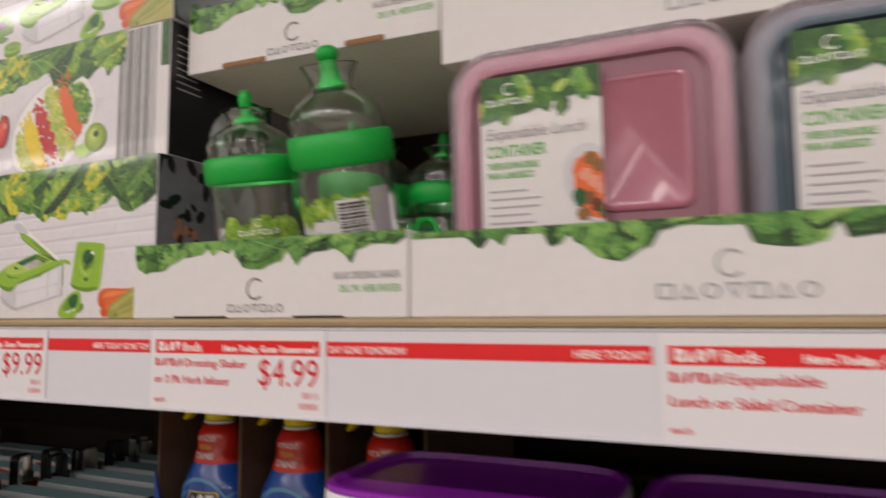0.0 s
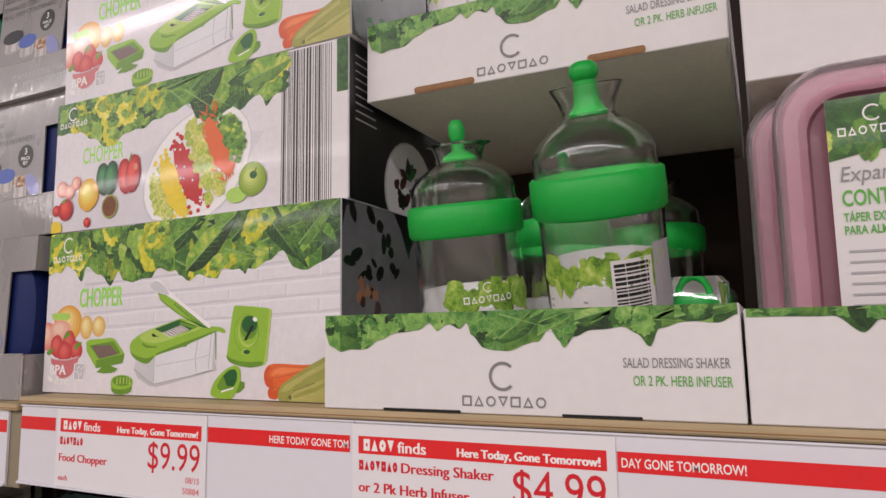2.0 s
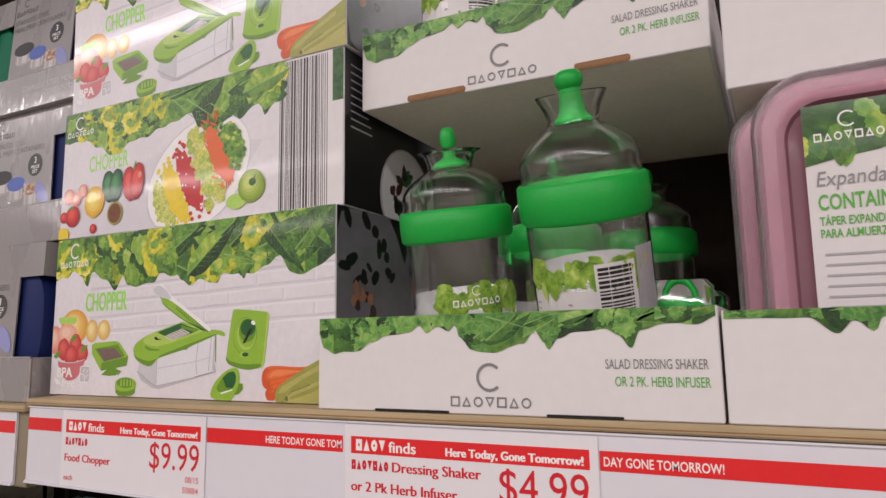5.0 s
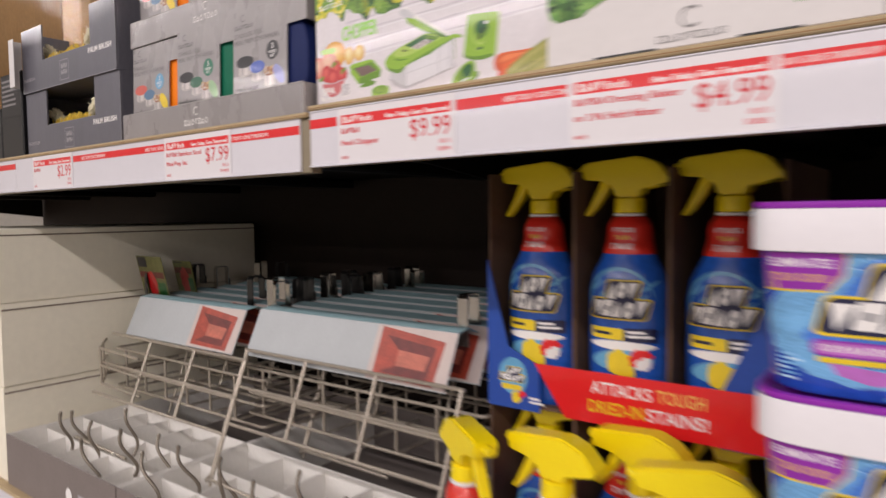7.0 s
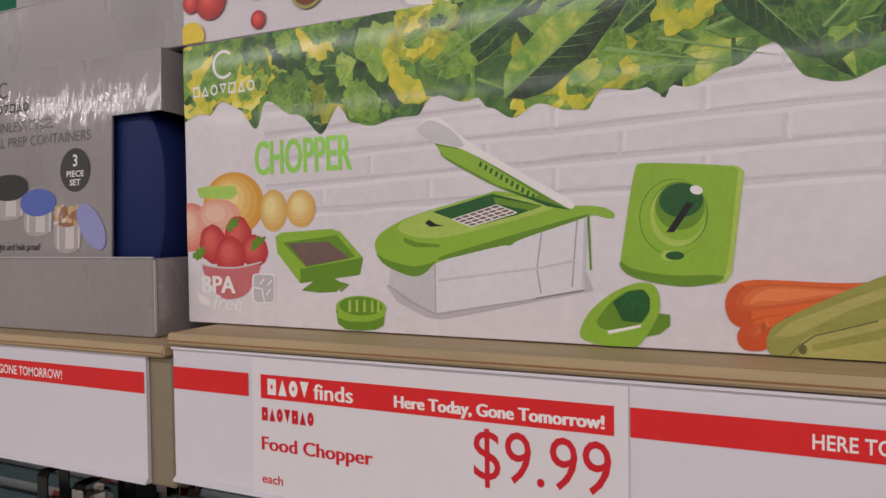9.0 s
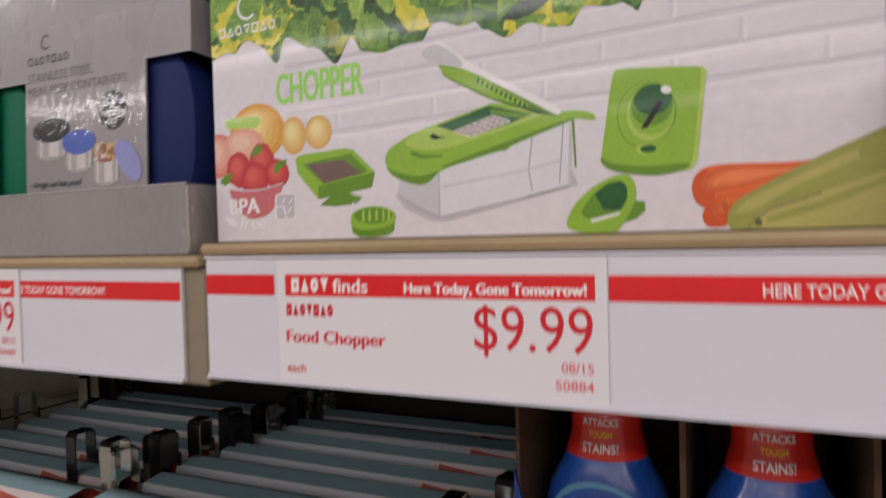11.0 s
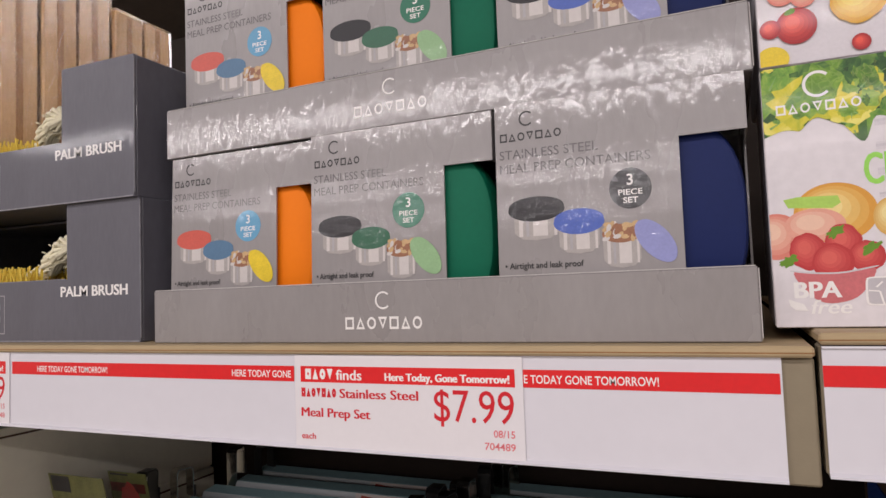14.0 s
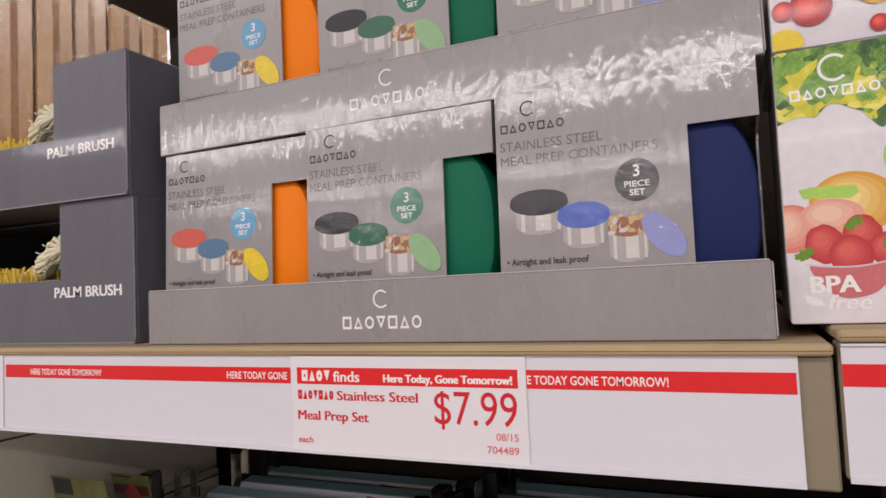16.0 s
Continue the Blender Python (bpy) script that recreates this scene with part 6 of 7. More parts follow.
ROSE = surface("coral_lid_print", (214, 92, 78), 0.35, var=0.1, scale=80, coat=1.0, coat_ior=1.55, bump=0.13, bscale=105)
STEELBLUE = surface("slate_blue_lid_print", (86, 124, 158), 0.35, var=0.1, scale=80, coat=1.0, coat_ior=1.55, bump=0.13, bscale=105)
COBALT = surface("cobalt_lid_print", (78, 104, 190), 0.35, var=0.1, scale=80, coat=1.0, coat_ior=1.55, bump=0.13, bscale=105)
LILAC = surface("lilac_lid_print", (150, 154, 208), 0.35, var=0.08, scale=80, coat=1.0, coat_ior=1.55, bump=0.13, bscale=105)
PINE = surface("pine_lid_print", (48, 104, 78), 0.35, var=0.1, scale=80, coat=1.0, coat_ior=1.55, bump=0.13, bscale=105)
SAGE = surface("sage_lid_print", (150, 190, 140), 0.35, var=0.08, scale=80, coat=1.0, coat_ior=1.55, bump=0.13, bscale=105)
BADGE_SKY = surface("sky_badge_print", (104, 168, 206), 0.35, var=0.06, scale=80, coat=1.0, coat_ior=1.6, bump=0.13, bscale=105)
BADGE_GREEN = surface("green_badge_print", (30, 116, 88), 0.35, var=0.06, scale=80, coat=1.0, coat_ior=1.6, bump=0.13, bscale=105)
BADGE_DARK = surface("charcoal_badge_print", (50, 49, 52), 0.35, var=0.06, scale=80, coat=1.0, coat_ior=1.6, bump=0.13, bscale=105)
LID_BLACK = surface("black_lid_print", (30, 28, 33), 0.4, var=0.1, scale=80, coat=0.6, coat_ior=1.55, bump=0.13, bscale=105)
WM = 0.407


def prep_tray(label, m, words=False, WM=0.407):
    t = board_tray("display_tray", label, WM, 0.17, 0.038, GREY_CARD, GREY_CARD, m)
    part("cut_edge", box(0.001, WM - 0.001, 0.0004, 0.0018, 0.0381, 0.0386), CUT_EDGE, t, "pale cut card edge")
    part("corner_fold", box(WM + 0.0001, WM + 0.0006, 0.0002, 0.0014, 0.002, 0.037), CUT_EDGE, t, "pale worn corner fold")
    a = Art(0.0003)
    a.emblem(WM * 0.475, 0.0265, 0.0056, WHITE_PRINT)
    a.wordmark(WM * 0.475 - 0.0285, WM * 0.475 + 0.0275, 0.0085, 0.0078, WHITE_PRINT)
    if words:
        a.text("STAINLESS STEEL MEAL", WM - 0.004, 0.0190, 0.0058, CLEAR_PRINT, 0.080, "right", weight=0.0)
        a.text("PREP CONTAINERS", WM - 0.004, 0.0100, 0.0058, CLEAR_PRINT, 0.061, "right", weight=0.0)
    a.emit("print", t, on_front())
    return t


prep_tray("silver grey card tray holding meal prep boxes", pose(-1.2285, 0.501, TOP_L + 0.0004), WM=0.4055)
zp = TOP_L + 0.0036
p1 = prep_box("grey meal prep box with orange lid window", 0.130, ORANGE_LID, (ROSE, STEELBLUE, YELLOW_PRINT), BADGE_SKY, pose(-1.2290, 0.5170, zp, -1.8, 0, 0.4))
p2 = prep_box("grey meal prep box with green lid window", 0.131, GREEN_LID, (LID_BLACK, PINE, SAGE), BADGE_GREEN, pose(-1.0950, 0.5095, zp, -1.6, 0, 0))
p3 = prep_box("grey meal prep box with navy lid window", 0.137, NAVY_LID, (LID_BLACK, COBALT, LILAC), BADGE_DARK, pose(-0.9605, 0.5055, zp + 0.0005, -1.7, 0, 0))
Z2 = TOP_L + 0.1405
prep_tray("silver grey card tray stacked on meal prep boxes", pose(-1.2330, 0.519, Z2, -0.9, -0.35, 0.1), WM=0.4145)
for ob, x in ((p1, -1.2260), (p2, -1.0955), (p3, -0.9640)):
    copy_thing(ob, pose(x, 0.533, Z2 + 0.0042, 0, 0, 0.4))

Z3 = Z2 + 0.1418
prep_tray("silver grey card tray at the top of the stack", pose(-1.2300, 0.527, Z3, -2.5, 0.2, 0), True)
for ob, x in ((p1, -1.2230), (p2, -1.0925), (p3, -0.9610)):
    copy_thing(ob, pose(x, 0.541, Z3 + 0.0042, -2.8, 0, -0.3))


# ---- palm brushes in slate grey boxes ----
def palm_case(label, m, closed=True):
    """A box with a low front between two full-height corners."""
    w, h, d, t = 0.345, 0.1125, 0.30, 0.0025
    c = thing("palm_brush_case", label, "display box", m, "palm brush cases")
    part("front_panel", prism([(0, 0), (w, 0), (w, h), (w - 0.0815, h), (w - 0.0815, 0.051), (0.085, 0.051), (0.085, h), (0, h)], 0, t), SLATE_CARD, c, "", 0)
    part("base_fold", box(0.001, w - 0.001, -0.0004, 0.0001, 0.0, 0.0011), WORN_SLATE, c, "worn pale lower fold")
    for x in (0, w - t):
        part("side_panel", box(x, x + t, t + 0.0003, d - t - 0.0003, 0, h, 0.0006), SLATE_CARD, c)
    part("back_panel", box(0, w, d - t, d, 0, h if closed else 0.051, 0.0006), SLATE_CARD, c)
    part("base", box(t + 0.0003, w - t - 0.0003, t + 0.0003, d - t - 0.0003, 0.0005, 0.003), SLATE_CARD, c)
    if closed:
        part("roof_flap", box(t, w - t, d * 0.25, d - t, h - 0.002, h - 0.0003), SLATE_CARD, c)
    for x in (w + 0.0001, w - 0.0813):
        part("worn_fold", box(x, x + 0.0005, -0.0002, 0.0008, 0.056 if x < w else 0.003, h - 0.002), WORN_SLATE, c, "worn pale corner fold")
    part("worn_lip", box(0.090, w - 0.0845, 0.0003, 0.0017, 0.0511, 0.0516), WORN_SLATE, c, "worn pale lip edge")
    a = Art(0.0003)
    a.text("PALM BRUSH", w - 0.0890, 0.0370, 0.0085, WHITE_PRINT, 0.0755, bold=0.0006)
    a.emit("lettering", c, on_front())
    a = Art(0.0003)
    a.ring(w * 0.49, 0.0235, 0.0235, 0.0011, SHADOW_PRINT, 45, 405, 4)
    a.wordmark(w * 0.49 - 0.011, w * 0.49 + 0.011, 0.0262, 0.0075, SHADOW_PRINT)
    a.wordmark(w * 0.49 - 0.011, w * 0.49 + 0.011, 0.0160, 0.0075, SHADOW_PRINT)
    a.emit("square_mark", c, on_front(), "pale printed square mark")
    a = Art(0.0003)
    a.text("PALM BRUSH", 0.006, 0.020, 0.0060, SHADOW_PRINT, 0.046)
    a.emit("lettering", c, on_front())
    return c


def palm_brush(m, seed):
    """A brush of palm fibre: a pad of yellow bristles and a knotted pale grip."""
    b = thing("palm_brush", "pale palm fibre brush with yellow bristles", "brush", m, "palm brushes")
    rng = random.Random(seed)
    bm = bmesh.new()
    spine = lambda t: Vector((-0.034 + 0.046 * t, 0.004 * math.sin(6 * t), 0.051 + 0.024 * t ** 1.5))
    for n in range(16):
        line = []
        for k in range(17):
            t = k / 16
            r = 0.0052 + 0.0022 * math.sin(t * 13) + 0.0045 * max(0.0, t - 0.62) / 0.38
            a = 2 * math.pi * n / 16 + 1.1 * t + 0.25 * math.sin(9 * t + n)
            line.append(spine(t) + Vector((0.3 * r * math.cos(a), r * math.cos(a), r * math.sin(a))))
        wire(line + [spine(1.0) + Vector((0.006, 0, 0.001))], 0.0017 + 0.0009 * rng.random(), 6, bm)
    for n in range(90):
        t, a = rng.random(), rng.uniform(0, 2 * math.pi)
        r = 0.0080 + 0.0045 * max(0.0, t - 0.62) / 0.38
        p = spine(t) + Vector((0, r * math.cos(a), r * math.sin(a)))
        wire([p, p + Vector((rng.uniform(-0.006, 0.006), rng.uniform(-0.002, 0.002), rng.uniform(-0.0015, 0.002)))], 0.0005, 4, bm)
    part("grip", bm, PALM_FIBRE, b, "knotted pale fibre grip", 70)
    part("pad", box(-0.084, -0.012, -0.020, 0.020, 0, 0.047, 0.006, seg=2), PALM_YELLOW, b, "", 50)
    bm = bmesh.new()
    for k in range(260):
        x, y = rng.uniform(-0.082, -0.014), rng.uniform(-0.019, 0.019)
        wire([(x, y, 0.044), (x + rng.uniform(-0.005, 0.005), y + rng.uniform(-0.003, 0.003), rng.uniform(0.052, 0.062))], 0.0009, 4, bm)
    tagged(part("bristles", bm, PALM_YELLOW, b, "stiff yellow bristles"), kind="stuff")
    return b


palm_case("slate grey palm brush box with low front", pose(-1.5985, 0.511, TOP_L + 0.0004))
palm_case("slate grey palm brush box stacked on another", pose(-1.6000, 0.5075, TOP_L + 0.1142, 0, 0.2, 0), False)
pb = palm_brush(pose(-1.374, 0.533, TOP_L + 0.0040), 1)
for x, y, z, rz in ((-1.530, 0.530, 0, 184), (-1.36, 0.580, 0, -6), (-1.45, 0.585, 0, 5), (-1.36, 0.64, 0, 3), (-1.365, 0.519, 0.1140, -5), (-1.532, 0.523, 0.1140, 183), (-1.36, 0.583, 0.1140, 8)):
    copy_thing(pb, pose(x - 0.016, y + 0.014, TOP_L + 0.0040 + z, 0, 0, rz))


def kraft_carton(m, hh):
    c = thing("kraft_carton", "brown kraft carton wrapped in shiny clear film", "carton", m, "film-wrapped kraft cartons")
    part("carton", box(-0.075, 0.0, -0.0215, 0.0215, 0, hh, 0.0015), KRAFT, c)
    part("seam_tape", box(-0.0005, 0.0006, -0.004, 0.004, 0.004, hh - 0.004), KRAFT_EDGE, c)
    bm = box(-0.077, 0.002, -0.0232, 0.0232, 0.001, hh + 0.002)
    bmesh.ops.subdivide_edges(bm, edges=list(bm.edges), cuts=9, use_grid_fill=True)
    for v in bm.verts:
        q = noise.noise(Vector((v.co.x * 60, v.co.y * 60, v.co.z * 22)))
        v.co += Vector((0.0007 * q if v.co.x > 0 else 0, 0.0006 * q, 0))
    film = part("film_wrap", bm, FILM, c, "crinkled clear shrink film", 60)
    film.visible_shadow = False
    return c


k1 = kraft_carton(pose(-1.545, 0.612, TOP_L + 0.1135), 0.31)
for n in range(1, 5):
    copy_thing(k1, pose(-1.545 + (0.0, 0.001, -0.002, 0.002, 0.0)[n], 0.612 + 0.0485 * n, TOP_L + 0.1135 if n < 3 else TOP_L + 0.096, 0, 0, (0, 1, -1, 2, 0)[n]))


# ---- dark goods at the far end of the shelf ----
def plain_carton(name, label, x0, x1, y0, y1, z0, z1, mat, extra=None):
    c = thing(name, label, "carton", pose((x0 + x1) / 2, y0, z0))
    w = (x1 - x0) / 2
    part("carton", box(-w, w, 0, y1 - y0, 0, z1 - z0, 0.002), mat, c)
    part("flap_seam", box(-w + 0.004, w - 0.004, -0.0008, 0.0004, (z1 - z0) * 0.5 - 0.001, (z1 - z0) * 0.5 + 0.001), BLACK_PRINT, c)
    if extra:
        a = Art(0.0010)
        a.lines(-w * 0.8, w * 0.8, (z1 - z0) * 0.9, 0.004, 0.009, 6, extra)
        a.emit("print", c, on_front())
    return c


plain_carton("black_carton", "small black carton beside palm brush boxes", -1.70, -1.605, 0.505, 0.75, TOP_L + 0.0003, TOP_L + 0.16, BLACK_PRINT, GREY_PRINT)
plain_carton("black_carton", "small black carton with pale lettering", -1.83, -1.705, 0.505, 0.75, TOP_L + 0.0003, TOP_L + 0.10, BLACK_PRINT, SHADOW_PRINT)
plain_carton("yellow_carton", "tan and yellow carton with black print", -1.98, -1.84, 0.51, 0.80, TOP_L + 0.0003, TOP_L + 0.42, KRAFT, BLACK_PRINT)
plain_carton("black_carton", "tall black carton with pale lettering", -1.80, -1.66, 0.76, 1.0, TOP_L + 0.0003, TOP_L + 0.36, BLACK_PRINT, SHADOW_PRINT)
flap = thing("card_flap", "loose white card flap by palm brush boxes", "card", pose(-1.588, 0.490, TOP_L + 0.125, 0, 0, 0))
part("sheet", box(-0.020, 0.0, -0.001, 0.0, 0, 0.085), WHITE_CARD, flap)
part("fold", box(-0.0212, -0.0202, -0.001, 0.02, 0, 0.085), WHITE_CARD, flap)


# ---- spray bottles ----
def spray_rx(z):
    pts = ((0.0, 0.043), (0.006, 0.0465), (0.06, 0.0490), (0.12, 0.0495), (0.145, 0.0490), (0.165, 0.0450), (0.182, 0.0360), (0.190, 0.0305), (0.198, 0.0288), (0.207, 0.0262), (0.213, 0.0254), (0.219, 0.0256), (0.227, 0.0240), (0.233, 0.0205), (0.237, 0.0178))
    for (a, r), (b, q) in zip(pts, pts[1:]):
        if z <= b:
            t = (z - a) / (b - a)
            return r + (q - r) * t
    return pts[-1][1]


def spray_ry(z):
    return spray_rx(z) * (0.62 if z < 0.14 else 0.62 + 0.30 * min(1, (z - 0.14) / 0.06))


def spray_place(u, v, n):
    rx, ry = spray_rx(v), spray_ry(v)
    q = max(-0.999, min(0.999, u / rx))
    return (u, -(ry + n) * math.sqrt(1 - q * q) - n, v)


def brand_badge(a, cx, cz, s, tall=1.0):
    """A brand's two-line mark as slanted plain blocks on a dark, yellow-edged ground."""
    h = 0.21 * s * tall
    rows = ((3, 0.50, 0.25, 0.16), (5, 0.95, -0.24, 0.0))
    for mt, e in ((YELLOW_PRINT, 0.10), (NAVY_SOLID, 0.055)):
        for n, w, dz, sh in rows:
            x, z, g = cx + sh * s, cz + dz * s * tall, e * s
            a.poly([(px + 0.25 * (pz - z), pz) for px, pz in rounded(x - w * s - g, z - h - g, x + w * s + g, z + h + g, 0.12 * s, 4)], mt)
    for n, w, dz, sh in rows:
        bw = 2 * w * s / n
        for k in range(n):
            x, z = cx + sh * s - w * s + k * bw, cz + dz * s * tall
            up = 0.06 * s * ((k * 2) % 3 - 1)
            a.outline((3, 2, 0, 1)[(k + n) % 4], x + 0.03 * bw - 0.25 * h, z - h + up * 0.3, x + 0.97 * bw - 0.25 * h, z + h + up * 0.3, 0.33 * bw, WHITE_PRINT, 0.25)
        a.lift += a.step


def spray_bottle(label, m):
    s = thing("spray_bottle", label, "spray bottle", m, "stain remover sprays")
    zs = [0.0, 0.003, 0.008, 0.03, 0.06, 0.09, 0.12, 0.134, 0.146, 0.157, 0.167, 0.176, 0.185, 0.194]
    part("bottle", loft([[(spray_rx(z) * math.cos(2 * math.pi * k / 40), spray_ry(z) * math.sin(2 * math.pi * k / 40), z) for k in range(40)] for z in zs]), SPRAY_BLUE, s, "glossy blue plastic bottle", 50)
    zs = [0.1925, 0.1935, 0.198, 0.203, 0.207, 0.213, 0.219, 0.223, 0.227, 0.230, 0.233, 0.2355]
    sl = part("neck_sleeve", loft([[((spray_rx(z) + 0.0008) * math.cos(2 * math.pi * k / 40), (spray_ry(z) + 0.0008) * math.sin(2 * math.pi * k / 40), z) for k in range(40)] for z in zs]), SPRAY_RED, s, "red sleeve with white words", 50)
    part("collar_ring", lathe([(0.0170, 0.2358), (0.0186, 0.2364), (0.0186, 0.2390), (0.0170, 0.2398)], 28), TUB_LID, s, "thin white ring under the collar", 40)
    part("collar", lathe([(0.0165, 0.2400), (0.0176, 0.2412), (0.0172, 0.256), (0.0150, 0.258)], 28), SPRAY_YELLOW, s, "ribbed yellow collar", 40)
    head = prism([(-0.054, 0.280), (-0.057, 0.295), (-0.050, 0.300), (0.014, 0.3055), (0.036, 0.297), (0.052, 0.279), (0.050, 0.272), (0.018, 0.2695), (0.015, 0.2585), (-0.014, 0.2585), (-0.016, 0.274), (-0.032, 0.278)], -0.0135, 0.0135)
    bmesh.ops.bevel(head, geom=list(head.edges), offset=0.0022, segments=2, affect="EDGES")
    part("trigger_head", head, SPRAY_YELLOW, s, "yellow plastic trigger head", 45)
    part("trigger", prism([(-0.021, 0.2765), (-0.034, 0.2775), (-0.041, 0.261), (-0.049, 0.246), (-0.055, 0.237), (-0.050, 0.236), (-0.041, 0.244), (-0.030, 0.259)], -0.006, 0.006, bevel=0.0012), SPRAY_YELLOW, s, "yellow finger trigger", 45)
    part("nozzle", loft([[(x, r * math.cos(2 * math.pi * k / 16), 0.2895 + r * math.sin(2 * math.pi * k / 16)) for k in range(16)] for x, r in ((-0.0560, 0.0058), (-0.061, 0.0058), (-0.0635, 0.0050), (-0.0635, 0.0025))]), SPRAY_YELLOW, s, "", 40)
    a = Art(0.0004, 0.00003)
    a.ell(-0.002, 0.142, 0.038, 0.036, SKY_PRINT, 0, n=40)
    a.ell(-0.001, 0.138, 0.037, 0.036, SPRAY_BLUE, 0, n=40)
    for k in range(7):
        a.leaf(-0.036 + 0.010 * k, 0.150 - 0.008 * (k % 3), 0.022, 0.0035, 38, SKY_PRINT, k, 0.2)
    brand_badge(a, -0.003, 0.140, 0.0340, 1.30)
    a.rect(-0.038, 0.0935, 0.004, 0.1070, YELLOW_PRINT, 0.002)
    a.rect(0.005, 0.0920, 0.040, 0.1080, NAVY_SOLID, 0.002)
    a.lines(-0.034, -0.001, 0.0985, 0.0036, 0.004, 1, NAVY_SOLID)
    a.lines(0.008, 0.037, 0.1020, 0.0028, 0.0050, 2, WHITE_PRINT)
    a.ell(0.0, 0.0870, 0.039, 0.0055, WHITE_PRINT)
    a.ell(0.0, 0.070, 0.036, 0.012, SKY_PRINT, 5)
    a.ell(-0.002, 0.068, 0.015, 0.014, YELLOW_PRINT, 20, wob=0.25, seed=2)
    a.ell(0.006, 0.054, 0.011, 0.015, YELLOW_PRINT, -10, wob=0.2, seed=3)
    a.ell(0.022, 0.075, 0.014, 0.008, RED, 30, wob=0.4, seed=4)
    a.ell(0.026, 0.067, 0.009, 0.007, WHITE_PRINT, 30, wob=0.3, seed=5)
    a.slice(0.004).slice(0.005, 1).emit("label", s, spray_place, "printed front label with white block mark")
    b = Art(0.0013, 0.00002)
    b.text("ATTACKS", 0.0, 0.2180, 0.0052, WHITE_PRINT, 0.026, "mid")
    b.text("TOUGH", 0.0, 0.2095, 0.0046, YELLOW_PRINT, 0.017, "mid")
    b.text("STAINS!", 0.0, 0.1985, 0.0068, WHITE_PRINT, 0.026, "mid")
    b.emit("lettering", sl, spray_place)
    return s


DX0, DX1, DY0, DY1, TIER = -0.716, -0.366, 0.716, 0.99, 1.094
disp = thing("spray_display", "brown board spray display with blue and red front", "display box")
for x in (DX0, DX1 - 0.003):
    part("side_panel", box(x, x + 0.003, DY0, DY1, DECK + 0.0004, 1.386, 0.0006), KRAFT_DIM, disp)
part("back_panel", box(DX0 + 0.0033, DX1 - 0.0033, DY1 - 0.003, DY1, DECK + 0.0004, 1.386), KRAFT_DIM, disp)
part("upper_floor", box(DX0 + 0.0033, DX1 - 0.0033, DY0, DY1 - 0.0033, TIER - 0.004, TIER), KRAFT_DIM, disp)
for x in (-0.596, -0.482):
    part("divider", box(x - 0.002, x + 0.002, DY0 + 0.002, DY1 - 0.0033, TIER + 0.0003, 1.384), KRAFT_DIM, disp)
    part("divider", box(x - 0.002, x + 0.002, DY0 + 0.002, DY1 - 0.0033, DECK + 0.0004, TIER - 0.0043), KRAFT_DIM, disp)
part("side_wing", prism([(DY0 - 0.001, TIER - 0.008), (DY1 - 0.03, TIER - 0.008), (DY1 - 0.03, 1.275), (DY0 - 0.001, 1.275)], DX0 - 0.0016, DX0 - 0.0003, "yz"), BANNER_BLUE, disp, "blue printed side")
part("corner_flap", prism([(DX0 - 0.001, TIER - 0.008), (DX0 - 0.001, 1.275), (DX0 + 0.030, 1.165), (DX0 + 0.075, 1.145), (DX0 + 0.075, TIER - 0.008)], DY0 - 0.0028, DY0 - 0.0006), BANNER_BLUE, disp, "blue printed corner flap")
part("corner_flap", prism([(DX1 + 0.001, TIER - 0.008), (DX1 + 0.001, 1.275), (DX1 - 0.060, 1.145), (DX1 - 0.060, TIER - 0.008)], DY0 - 0.0028, DY0 - 0.0006), BANNER_BLUE, disp, "blue printed corner flap")
ban = part("banner", prism([(-0.646, 1.149), (-0.372, 1.149), (-0.372, 1.088), (-0.604, 1.088)], DY0 - 0.0065, DY0 - 0.0045), RED, disp, "red banner with white and orange words")
a = Art(0.0003)
a.text("ATTACKS", -0.570, 1.1245, 0.0145, WHITE_PRINT, 0.072)
a.text("TOUGH", -0.492, 1.1245, 0.0145, MANGO, 0.052)
a.text("DRIED-IN", -0.573, 1.1020, 0.0145, YELLOW_PRINT, 0.066)
a.text("STAINS!", -0.503, 1.1020, 0.0145, WHITE_PRINT, 0.066)
a.emit("lettering", ban, on_front(DY0 - 0.0065))
a = Art(0.0004)
a.ell(-0.679, 1.128, 0.021, 0.024, SKY_PRINT)
brand_badge(a, -0.681, 1.130, 0.018)
a.rect(-0.696, 1.110, -0.666, 1.117, YELLOW_PRINT, 0.002)
a.ell(-0.674, 1.101, 0.007, 0.008, YELLOW_PRINT, 20, wob=0.3, seed=2)
a.ell(-0.666, 1.106, 0.006, 0.004, RED, 30, wob=0.4, seed=4)
a.lines(-0.655, -0.634, 1.101, 0.003, 0.005, 2, WHITE_PRINT)
a.emit("flap_print", disp, on_front(DY0 - 0.0028))
spray = spray_bottle("blue stain remover spray with yellow trigger", pose(-0.654, 0.751, TIER + 0.0004))
for x, y, z, rz in ((-0.540, 0.751, TIER + 0.0004, 2), (-0.424, 0.751, TIER + 0.0004, -3),
                    (-0.655, 0.765, DECK + 0.0004, 0), (-0.545, 0.765, DECK + 0.0004, 4), (-0.428, 0.765, DECK + 0.0004, 0)):
    copy_thing(spray, pose(x, y, z, 0, 0, rz))
for x, y, rz in ((-0.664, 0.588, 148), (-0.560, 0.606, -6), (-0.415, 0.604, 14), (-0.490, 0.668, -5)):
    copy_thing(spray, pose(x, y, DECK + 0.0004, 0, 0, rz))


